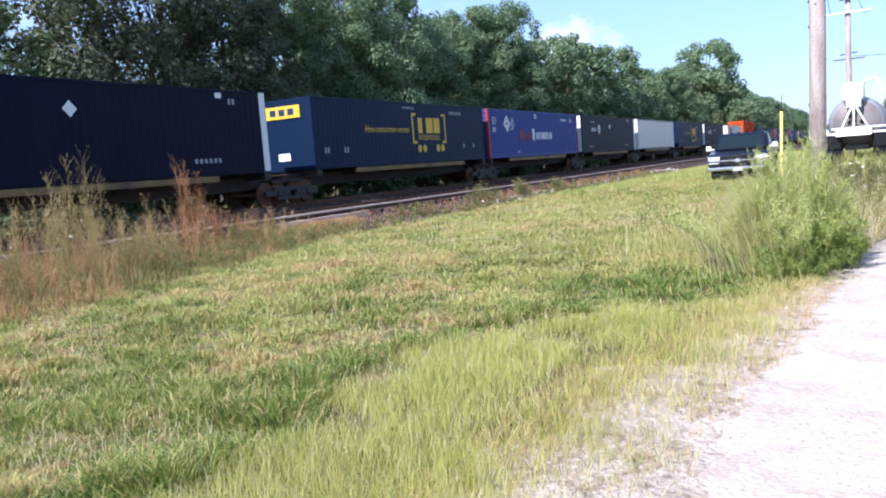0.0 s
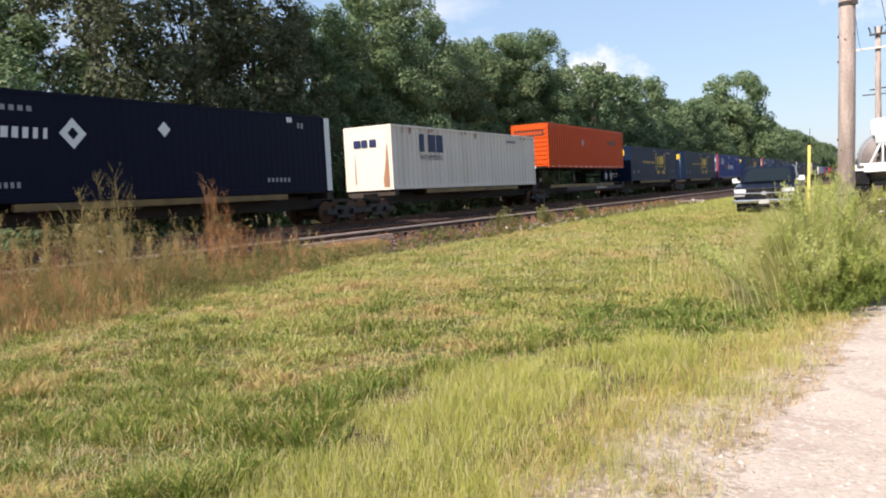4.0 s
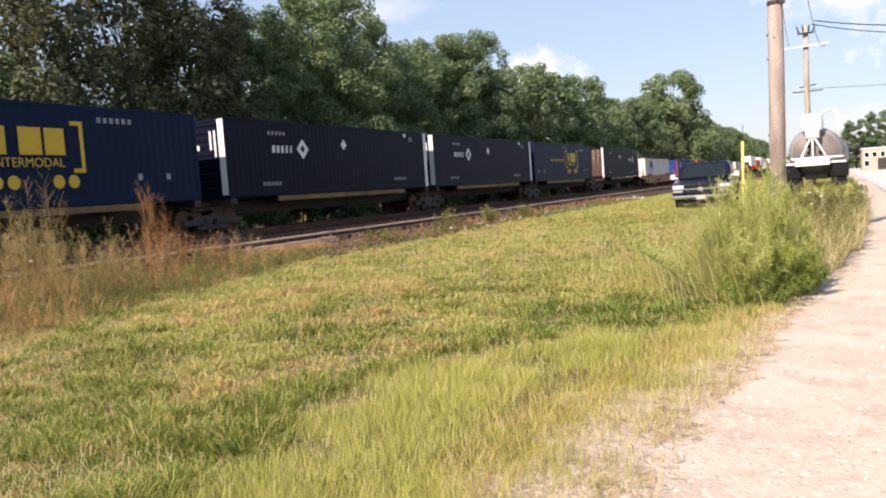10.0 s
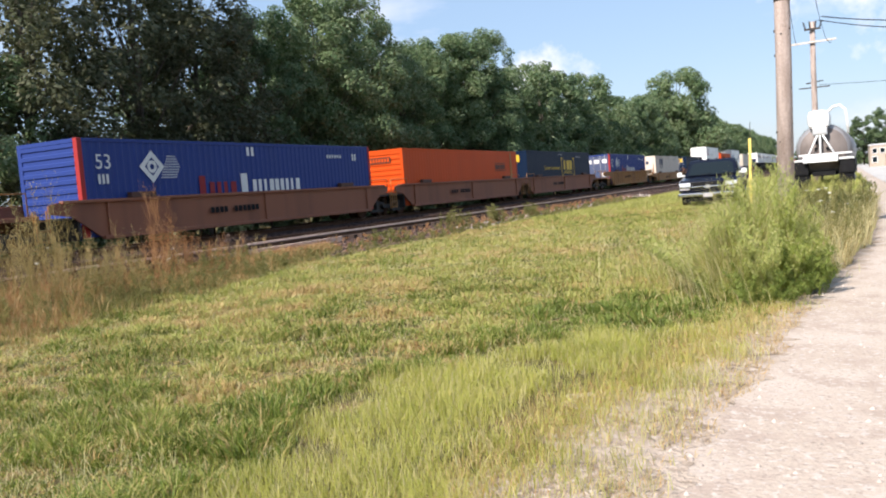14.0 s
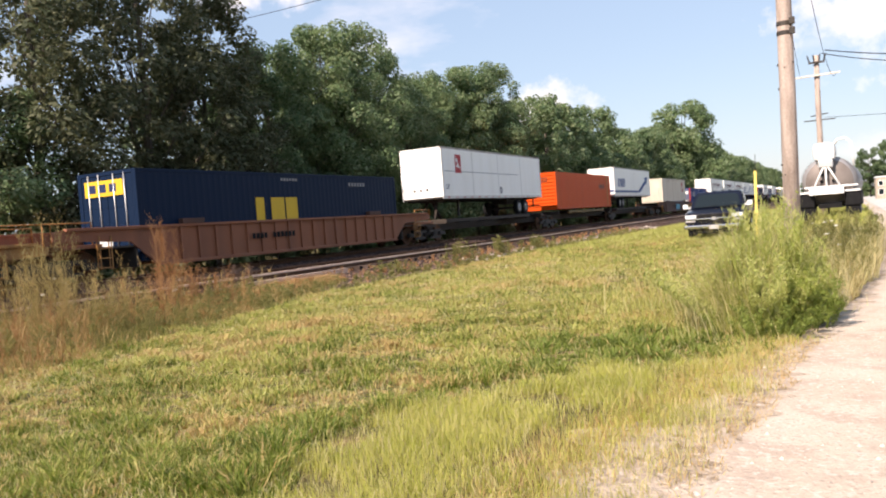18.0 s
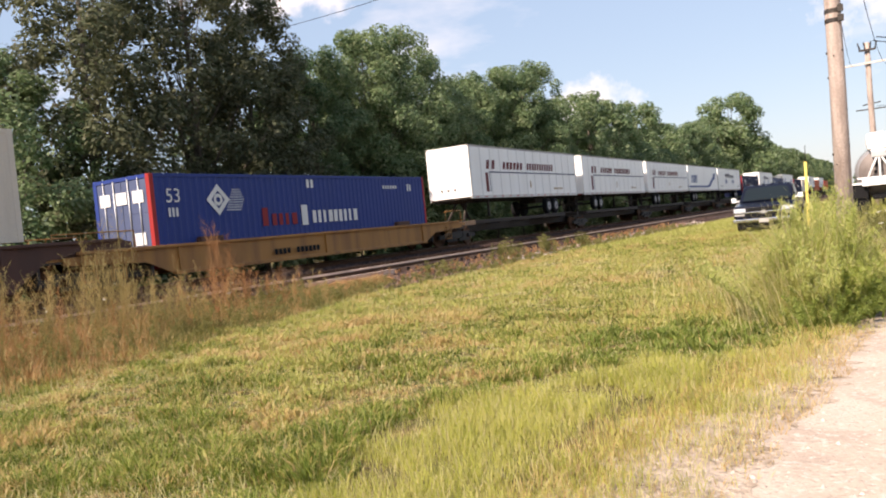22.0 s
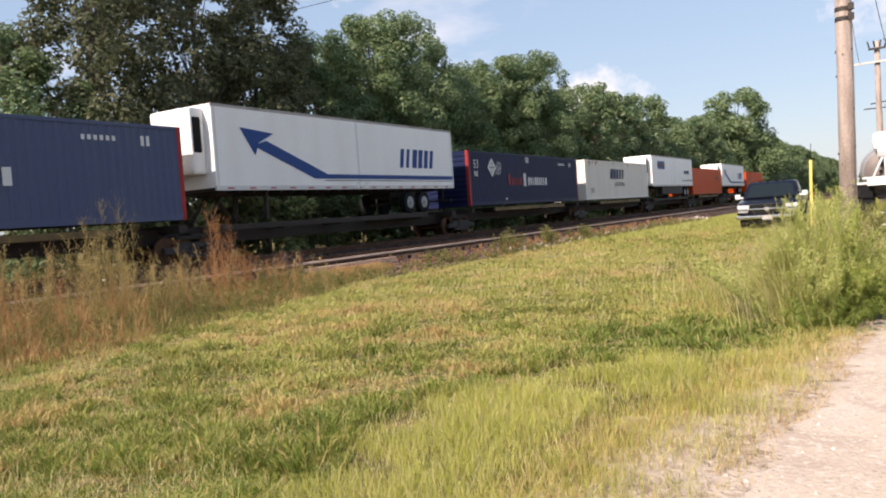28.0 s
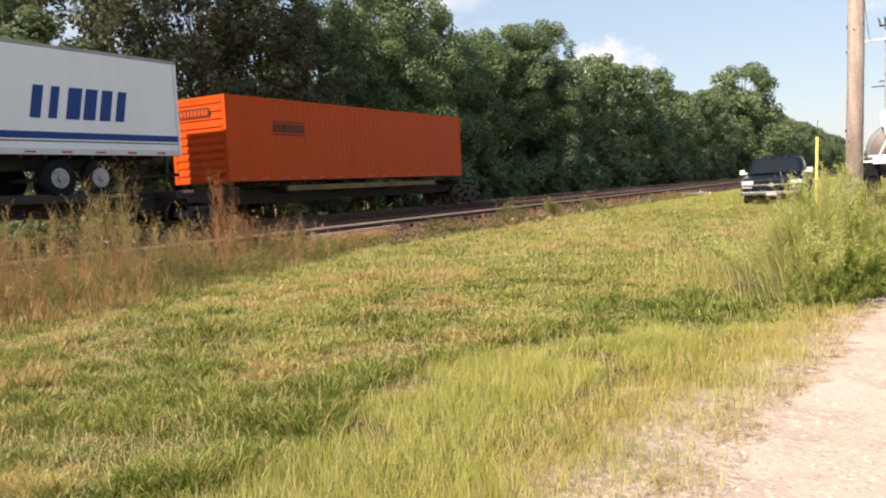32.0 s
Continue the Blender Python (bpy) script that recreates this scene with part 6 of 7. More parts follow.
# ---- weeds and bushes ----
def leafy(name, px, py, ph, branches, leaves, leaf, spread_, material, label, category, stem=0.006, fan=None, base=0.25, rise=0.0):
    """Many upright plants: a stem each, side branches, small leaves or seed heads along them."""
    n = len(px)
    pz = ground_z(px, py)
    V, F = [], []
    lean = rng.normal(0, 0.10, (n, 2)) if fan is None else fan + rng.normal(0, 0.06, (n, 2))
    foot = np.stack([px, py, pz], -1)
    top = foot + np.stack([lean[:, 0] * ph, lean[:, 1] * ph, ph], -1)

    def strips(a, b, w):
        """Thin crossed triangles from a to b."""
        m = len(a)
        for ang in (0.0, 1.57):
            off = np.stack([np.cos(ang) * w, np.sin(ang) * w, 0 * w], -1)
            v = np.stack([a - off, a + off, b], 1).reshape(-1, 3)
            F.append(np.arange(m)[:, None] * 3 + np.array([[0, 1, 2]]) + sum(len(q) for q in V))
            V.append(v)
    strips(foot, top, np.full(n, stem) * (1 + py / 15))
    k = n * branches
    who = np.repeat(np.arange(n), branches)
    f = rng.uniform(base, 1.0, k)
    a = rng.uniform(0, 2 * np.pi, k)
    root = foot[who] + (top - foot)[who] * f[:, None]
    ln = ph[who] * spread_ * (1.15 - f) * rng.uniform(0.5, 1.2, k) + 0.04
    tip = root + np.stack([np.cos(a) * ln, np.sin(a) * ln, ln * (rng.uniform(0.3, 1.3, k) + rise)], -1)
    strips(root, tip, np.full(k, stem * 0.5) * (1 + py[who] / 15))
    m = k * leaves
    bw = np.repeat(np.arange(k), leaves)
    g = rng.uniform(0.15, 1.05, m)
    c = root[bw] + (tip - root)[bw] * g[:, None] + rng.normal(0, 0.012, (m, 3))
    d1 = rng.normal(size=(m, 3)) * [1, 1, 0.7] + [0, 0, rise]
    d1 /= np.linalg.norm(d1, axis=1)[:, None]
    d2 = np.cross(d1, rng.normal(size=(m, 3)))
    d2 /= np.linalg.norm(d2, axis=1)[:, None]
    s = (leaf * rng.uniform(0.6, 1.4, m) * (1 + py[who[bw]] / 30))[:, None]
    v = np.stack([c - d2 * s * 0.13, c + d2 * s * 0.13, c + d1 * s], 1).reshape(-1, 3)
    F.append(np.arange(m)[:, None] * 3 + np.array([[0, 1, 2]]) + sum(len(q) for q in V))
    V.append(v)
    me = raw_mesh(name, np.concatenate(V), np.concatenate(F), material)
    return tagged(new(name, me), label, category, kind="stuff")


def clumps(spots, per):
    """Points gathered round (x, y, spread in x, spread in y, height)."""
    xs_, ys_, hs_ = [], [], []
    for (x, y, sx, sy, h) in spots:
        xs_.append(rng.normal(x, sx, per))
        ys_.append(rng.normal(y, sy, per))
        hs_.append(h * rng.uniform(0.45, 1.0, per))
    return np.concatenate(xs_), np.concatenate(ys_), np.concatenate(hs_)


def weed_x(y, u):
    """x across the weed belt: u = 0 at the mown edge, 1 at the rail."""
    lo = np.interp(y, [3, 7, 10, 13, 16, 20, 24], [-9.5, -9.65, -10.1, -10.75, -11.8, -13.1, -13.5])
    return lo * (1 - u) + np.interp(y, [3, 12, 24], [-14.2, -14.1, -14.1]) * u


def weedy():
    # matted grass of the belt: green at the foot, dry and brown stalks above
    n, per = 4200, 13
    y = 3.2 + 17 * rng.uniform(0, 1, n) ** 1.15
    u = rng.uniform(0, 1, n)
    x = weed_x(y, u)
    tone, size = rng.normal(0, 0.28, n), rng.uniform(0.55, 1.25, n)
    who = np.repeat(np.arange(n), per)
    n = len(who)
    a = rng.uniform(0, 6.283, n)
    q = np.sqrt(rng.uniform(0, 1, n)) * 0.10
    x, y, u, tone, size = x[who] + np.cos(a) * q, y[who] + np.sin(a) * q, u[who], tone[who], size[who]
    h = (0.25 + 1.25 * fbm(x, y, 0.8, 12)) * np.interp(y, [3, 7, 9.5, 12, 15.5, 21], [1.1, 0.98, 0.68, 0.5, 0.34, 0.18]) * (0.25 + 0.75 * smooth(u / 0.4)) * (1 - 0.75 * u ** 2) * size
    r = 0.5 * rng.uniform(0, 1, n) + 0.13 + tone + 0.14 * (y < 8.5) + 0.6 * (fbm(x, y, 0.5, 14) - 0.5) + 0.75 * (u - 0.35)
    for lo, hi, m, name, label, k in ((-1, 0.38, M_WEED, "belt_green_grass", "matted dull green grass in the weed belt", 0.8), (0.38, 0.60, M_STRAW, "belt_dry_grass", "tall straw-coloured grass in the weed belt", 1.0),
                                      (0.60, 3, M_RUSTWEED, "belt_brown_grass", "rust-brown dry grass in the weed belt", 1.05)):
        s = (r >= lo) & (r < hi)
        blades(name, x[s], y[s], h[s] * k * rng.uniform(0.6, 1.15, s.sum()), 0.010 + 0 * x[s], 0.1 + 5.5 * q[s] * rng.uniform(0.5, 1.2, s.sum()), m, label, way=a[s])
    n = 520
    y = 3.5 + 13 * rng.uniform(0, 1, n)
    x = weed_x(y, rng.uniform(0, 0.9, n))
    leafy("green_weeds", x, y, rng.uniform(0.2, 0.75, n) * np.interp(y, [3, 12, 18], [1.0, 0.85, 0.45]), 11, 7, 0.032, 0.2, M_WEED, "tangle of dull green weeds beside the siding", "weeds", 0.004)
    n = 95
    y = 3.5 + 13 * rng.uniform(0, 1, n)
    x = weed_x(y, rng.uniform(0.2, 1.0, n))
    leafy("dry_weeds", x, y, rng.uniform(0.6, 1.5, n) * np.interp(y, [3, 12, 16], [1.0, 0.9, 0.45]), 14, 7, 0.020, 0.16, M_STRAW, "tall straw-coloured dry weeds beside the siding", "weeds", 0.004, None, 0.3, 0.9)
    px, py, ph = clumps([(-12.3, 9.7, 0.3, 0.35, 2.5), (-12.2, 9.5, 0.25, 0.3, 1.9), (-12.7, 8.9, 0.35, 0.4, 1.6), (-11.7, 10.2, 0.3, 0.4, 1.25), (-11.6, 8.0, 0.4, 0.5, 1.35), (-11.2, 6.4, 0.4, 0.5, 1.3), (-11.9, 7.4, 0.4, 0.5, 1.6), (-11.3, 9.3, 0.3, 0.4, 1.15)], 14)
    leafy("tall_weeds", px, py, ph, 24, 7, 0.022, 0.17, M_DRYWEED, "tall branching olive and straw weed clump beside the siding", "weeds", 0.0045, None, 0.3, 0.9)
    px, py, ph = clumps([(-12.6, 12.6, 0.22, 0.3, 2.1), (-12.8, 12.9, 0.3, 0.4, 1.4), (-12.4, 7.0, 0.5, 0.5, 1.5), (-13.2, 14.4, 0.3, 0.5, 1.15), (-12.9, 5.6, 0.5, 0.5, 1.5), (-11.8, 6.3, 0.5, 0.6, 1.25), (-12.2, 11.2, 0.4, 0.5, 1.1), (-12.0, 4.6, 0.6, 0.5, 1.4), (-13.3, 8.0, 0.4, 0.8, 1.4), (-11.5, 5.2, 0.5, 0.6, 1.5), (-12.4, 6.2, 0.5, 0.5, 1.7), (-11.0, 7.2, 0.5, 0.5, 1.1)], 12)
    leafy("rust_brown_weeds", px, py, ph, 22, 6, 0.018, 0.18, M_RUSTWEED, "rust-brown dried dock weeds beside the siding", "weeds", 0.005, None, 0.25, 1.0)
    n = 150
    y = 5 + 12 * rng.uniform(0, 1, n)
    x = weed_x(y, rng.uniform(0.86, 1.12, n))
    leafy("dark_twigs", x, y, rng.uniform(0.3, 0.75, n), 12, 3, 0.03, 0.32, M_TWIG, "dark leafless twigs along the siding", "weeds", 0.006)
    n = 480
    y = 14 + 42 * rng.uniform(0, 1, n) ** 1.2
    x = -13.2 + rng.normal(0, 0.5, n)
    leafy("low_brown_weeds", x, y, rng.uniform(0.06, 0.26, n) * rng.uniform(0.5, 1.2, n), 6, 4, 0.03, 0.35, M_RUSTWEED, "low reddish dry weeds along the siding's edge", "weeds", 0.004)
    n = 520
    y = 16 + 40 * rng.uniform(0, 1, n)
    x = -12.4 + rng.normal(0, 0.5, n)
    leafy("low_green_weeds", x, y, rng.uniform(0.06, 0.24, n), 7, 5, 0.04, 0.35, M_WEED, "low green weeds along the siding's edge", "weeds", 0.004)
    # tufts that stand alone by the rail
    px, py, ph = clumps([(-12.9, 27.5, 0.25, 0.5, 0.9), (-12.9, 31.5, 0.2, 0.4, 0.8), (-12.9, 36.0, 0.3, 0.6, 0.7), (-12.8, 22.0, 0.3, 0.4, 0.5)], 16)
    leafy("rail_side_tufts", px, py, ph, 10, 6, 0.05, 0.25, M_WEED, "upright weed tufts by the rail", "weeds")
    # blossoms of wild carrot
    bm = bm_new()
    for i in range(15):
        yy = rng.uniform(5, 15)
        xx = np.interp(yy, [4, 11, 17], [-11.6, -12.3, -13.4]) - rng.uniform(-0.1, 1.2)
        z = float(ground_z(xx, yy)) + rng.uniform(0.5, 0.95)
        disc(bm, (xx, yy, z), (rng.normal(0, .2), rng.normal(0, .2), 1), rng.uniform(0.025, 0.05), 0.012, 7)
    for i in range(9):
        yy = rng.uniform(13, 21)
        xx = rng.uniform(-1.0, 0.4)
        disc(bm, (xx, yy, float(ground_z(xx, yy)) + rng.uniform(0.5, 0.95)), (rng.normal(0, .2), rng.normal(0, .2), 1), 0.035, 0.012, 7)
    thing("wild_carrot_blossoms", bm, M_FLOWER, "flat white wild carrot blossoms among the weeds", "flowers", kind="stuff")

    # the big roadside bush: narrow-leaved stems that fan out, tall seed grass through it
    def fan_clump(n, cx, cy, rx, ry, top, edge):
        a, q = rng.uniform(0, 6.283, n), np.sqrt(rng.uniform(0, 1, n))
        ox, oy = rx * q * np.cos(a), ry * q * np.sin(a)
        return cx + ox * 0.62, cy + oy * 0.62, top * (1 - edge * q ** 2) * rng.uniform(0.6, 1.1, n), np.stack([ox, oy], -1) * 0.38 / top, a
    x, y, h, fan, a = fan_clump(210, -0.80, 10.9, 0.9, 1.4, 1.5, 0.78)
    leafy("roadside_bush", x, y, h, 24, 9, 0.034, 0.073, M_BUSH, "leafy green goldenrod bush at the gravel's edge", "bush", 0.004, fan * 1.5, 0.08, 1.9)
    # the deeper green puts shade into the leaves inside and lower right
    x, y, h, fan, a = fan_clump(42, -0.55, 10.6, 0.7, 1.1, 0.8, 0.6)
    leafy("bush_dark_leaves", x, y, h, 16, 8, 0.036, 0.11, M_CLOVER, "leafy weeds within the bush, darker green for its shaded side", "bush", 0.0035, fan * 1.3, 0.05, 0.6)
    # olive-dark foot growth whose colour also holds the bush's shade
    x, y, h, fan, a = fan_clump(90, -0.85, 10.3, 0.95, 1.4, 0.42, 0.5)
    leafy("bush_skirt", x, y, h, 15, 8, 0.028, 0.16, M_CLOVER, "low olive-dark leafy growth round the bush's foot, shade in its green", "bush", 0.003, fan * 1.4, 0.02, 0.4)
    # sprays that arch out over the foot
    x, y, h, fan, a = fan_clump(60, -0.95, 10.5, 0.8, 1.0, 0.95, 0.2)
    fan[:, 0] = np.minimum(fan[:, 0], 0.05)
    leafy("arching_sprays", x, y, h, 22, 9, 0.034, 0.085, M_BUSH, "arching leafy sprays at the edge of the bush", "bush", 0.004, fan * 4.0, 0.1, 1.0)
    x, y, h, fan, a = fan_clump(3600, -1.0, 10.9, 1.1, 1.9, 1.4, 0.9)
    blades("tall_grass_clump", x, y, h, 0.0062 + 0 * x, rng.uniform(0.1, 0.7, len(x)), M_LIGHTGRASS, "tall yellow-green grass growing through the bush", way=a)
    x, y, h, fan, a = fan_clump(1300, -1.05, 10.9, 0.85, 1.6, 1.6, 0.6)
    blades("bush_seed_stalks", x, y, h, 0.0068 + 0 * x, rng.uniform(0.04, 0.55, len(x)), M_SEED, "pale seed stalks standing out of the bush", way=a)
    n = 900
    x, y = -1.35 + rng.normal(0, 0.3, n), 11.2 + rng.normal(0, 0.8, n)
    blades("falling_grass", x, y, rng.uniform(0.25, 0.95, n), 0.0065 + 0 * x, rng.uniform(0.2, 1.1, n), M_SEED, "pale arching grass beside the bush", way=3.2 + rng.normal(0, 0.6, n))
    # pale unmown grass that runs out into the lawn round the bush
    n = 4500
    x, y = rng.normal(-1.9, 0.7, n), rng.normal(12.0, 1.2, n)
    blades("pale_lawn_grass", x, y, rng.uniform(0.05, 0.26, n), 0.006 + 0 * x, rng.uniform(0.3, 1.2, n), M_LIGHTGRASS, "pale unmown grass round the bush")
    n = 190
    y = rng.uniform(12.5, 24, n)
    x = np.minimum(np.interp(y, [12, 16, 24], [-0.75, -0.35, 0.2]) + rng.normal(0, 0.55, n), road_edge(y) - 0.05)
    leafy("roadside_weeds", x, y, rng.uniform(0.35, 1.0, n), 14, 8, 0.032, 0.16, M_WEED, "weeds and wildflowers round the utility pole", "weeds", 0.004, None, 0.1, 0.8)
    n = 6500
    y = rng.uniform(10.2, 26, n)
    x = np.minimum(np.interp(y, [10, 16, 26], [-1.3, -0.7, 0.0]) + rng.normal(0, 0.7, n), road_edge(y) - 0.03)
    blades("roadside_tall_grass", x, y, rng.uniform(0.15, 0.6, n) * np.interp(y, [10, 13], [0.5, 1]), 0.009 + 0 * x, rng.uniform(0.15, 0.8, n), M_DRYWEED, "tall unmown olive grass along the gravel's edge")
    n = 4200
    y = rng.uniform(11.5, 26, n)
    x = np.minimum(np.interp(y, [12, 16, 26], [-1.0, -0.5, 0.2]) + rng.normal(0, 0.8, n), road_edge(y) - 0.02)
    blades("roadside_dry_grass", x, y, rng.uniform(0.2, 0.8, n), 0.010 + 0 * x, rng.uniform(0.15, 0.7, n), M_SEED, "dry tan grass stalks along the gravel's edge")
    n = 1500
    y = rng.uniform(26, 60, n)
    x = road_edge(y) - np.abs(rng.normal(0, 1.3, n)) - 0.1
    blades("far_roadside_grass", x, y, rng.uniform(0.25, 0.7, n), 0.05 + 0 * x, rng.uniform(0.15, 0.6, n), M_LIGHTGRASS, "unmown grass further along the gravel")


weedy()


# ---- utility poles and wires ----
def insulator(parent, x, y, z, r=0.05, h=0.22, tilt=0.0):
    bm = bm_new()
    tube(bm, [(x, y, z), (x + tilt, y, z + h)], r * 0.45, 8)
    for k in range(3):
        disc(bm, (x + tilt * (k + 1) / 4, y, z + h * (k + 1) / 4), (tilt, 0, h), r, 0.035, 10)
    part("insulator", bm, M_DARKSTEEL, parent, "dark ceramic insulator")


def utility_pole(x, y, top, radius, label, arms=(), bands=(), tips=(), lean=0.0):
    p = holder("utility_pole", label, "utility pole", "utility poles along the road")
    p.matrix_basis = pose(x, y, float(ground_z(x, y)), 0, lean, 0)
    bm = bm_new()
    tube(bm, [(0, 0, -0.4), (0.01, 0, top * 0.3), (-0.02, 0, top * 0.7), (0, 0, top)], radius * 1.08, 16, radius * 0.82)
    shaft = part("shaft", bm, M_POLE, p, "weathered brown timber")
    bm = bm_new()
    r = random.Random(int(y))
    for i in range(26):
        a, z = r.uniform(0, 6.28), r.uniform(0.8, top - 0.5)
        disc(bm, (math.cos(a) * radius * 0.97, math.sin(a) * radius * 0.97, z), (math.cos(a), math.sin(a), 0), r.uniform(0.012, 0.03), 0.03, 7)
    tagged(part("knots", bm, M_DARKSTEEL, shaft, "dark knots and nail heads"), kind="stuff")
    for z in bands:
        bm = bm_new()
        disc(bm, (0, 0, z), (0, 0, 1), radius * 1.02, 0.09, 20, 0.01)
        box(bm, radius * 0.6, radius * 1.3, -radius * 1.3, -radius * 0.7, z - 0.04, z + 0.08)
        part("steel_band", bm, M_DARKSTEEL, p, "dark steel band clamp")
    for z, half, tilt, m in arms:
        bm = bm_new()
        vs = box(bm, -half, half, -radius - 0.12, -radius, z - 0.06, z + 0.06)
        for v in vs:
            v.co.z += v.co.x * tilt
        part("crossarm", bm, m, p, "pale weathered crossarm")
    for tx, tz, tilt in tips:
        insulator(p, tx, -0.1, tz, 0.07, 0.5, tilt)
    return p


def wire(points, label, r=0.012, sag=0.4):
    a, b = Vector(points[0]), Vector(points[1])
    bm = bm_new()
    tube(bm, [a.lerp(b, i / 14) - Vector((0, 0, sag * 4 * (i / 14) * (1 - i / 14))) for i in range(15)], r, 5)
    return thing("overhead_wire", bm, M_BLACK, label, "wire")


utility_pole(-0.88, 17.0, 11.5, 0.145, "tall weathered wooden utility pole with steel bands at the gravel's edge", bands=(4.62, 4.80), lean=1.2)
utility_pole(-1.05, 60.0, 10.7, 0.19, "wooden utility pole with pale crossarm and insulators", arms=((9.35, 1.40, 0.03, M_PALEWOOD), (10.2, 0.5, 0.02, M_DARKSTEEL)),
             tips=((-0.42, 10.24, -0.14), (-0.14, 10.26, -0.05), (0.16, 10.26, 0.06), (0.42, 10.24, 0.15)), lean=0.6)
utility_pole(-1.62, 102.0, 10.7, 0.16, "distant dark utility pole with short crossarms", arms=((9.9, 1.6, 0.0, M_DARKSTEEL), (10.5, 0.9, 0.1, M_DARKSTEEL)))
wire([(-0.4, 60, 11.2), (14.0, 62, 10.3)], "black overhead wire from the pole across the lot", 0.035, 0.7)
wire([(-0.6, 60, 11.0), (14.0, 62, 9.9)], "black overhead wire from the pole across the lot", 0.03, 0.9)
wire([(-1.2, 102, 10.4), (40.0, 110, 10.0)], "thin distant overhead wire", 0.025, 0.4)
wire([(-0.95, 17, 8.2), (-45, 45, 17.4)], "black overhead wire crossing above the railway", 0.014, 0.7)
wire([(-0.95, 17, 9.5), (-1.9, 60, 9.6)], "slack dark service wire between the poles", 0.012, 1.6)
wire([(-0.75, 17, 9.2), (0.2, 60, 9.6)], "slack dark service wire between the poles", 0.012, 1.9)


def marker_post():
    p = holder("marker_post", "leaning yellow plastic marker post with thin whip", "marker post")
    p.matrix_basis = pose(-1.78, 19.9, float(ground_z(-1.78, 19.9)), 0, 1.6, 0)
    bm = bm_new()
    soft_box(bm, -0.03, 0.03, -0.02, 0.02, -0.3, 2.12, 0.008)
    part("post", bm, mat("marker_yellow", (0.76, 0.60, 0.14), 0.6, dirt=(0.5, 0.40, 0.16), scale=3), p)
    bm = bm_new()
    tube(bm, [(0, 0, 2.1), (0.01, 0, 2.5)], 0.008, 5)
    part("whip", bm, M_DARKSTEEL, p, "thin dark whip")
    return p


marker_post()


# ---- the parked pickup ----
M_CARPAINT = mat("dark_blue_car_paint", (0.006, 0.008, 0.018), 0.22, 0.0, scale=1.5, dirt=(0.012, 0.012, 0.016), bump=0.0, spec=0.16)
M_CHROME = mat("chrome", (0.75, 0.75, 0.76), 0.15, 1.0, scale=2, bump=0)
M_HEADLIGHT = mat("headlight_glass", (0.72, 0.74, 0.76), 0.1, 0.2, scale=2, bump=0)
M_LENS = mat("clear_lens", (0.45, 0.43, 0.42), 0.3)
M_SCREEN = bpy.data.materials.new("windscreen_glass")
M_SCREEN.use_nodes = True
_p = M_SCREEN.node_tree.nodes["Principled BSDF"]
_p.inputs["Base Color"].default_value = (0.012, 0.018, 0.022, 1)
_p.inputs["Roughness"].default_value = 0.12
_p.inputs["Specular IOR Level"].default_value = 0.14


def prism(bm, prof, x0, x1, taper=None):
    """A side outline (y, z) drawn across from x0 to x1; taper narrows the points above a height."""
    def put(x):
        out = []
        for y, z in prof:
            k = 1.0
            if taper and z > taper[0]:
                k = 1 - taper[1] * (z - taper[0])
            out.append(bm.verts.new((x * k, y, z)))
        return out
    a, b = put(x0), put(x1)
    bm.faces.new(a)
    bm.faces.new(b[::-1])
    for i in range(len(prof)):
        j = (i + 1) % len(prof)
        bm.faces.new((a[i], b[i], b[j], a[j]))


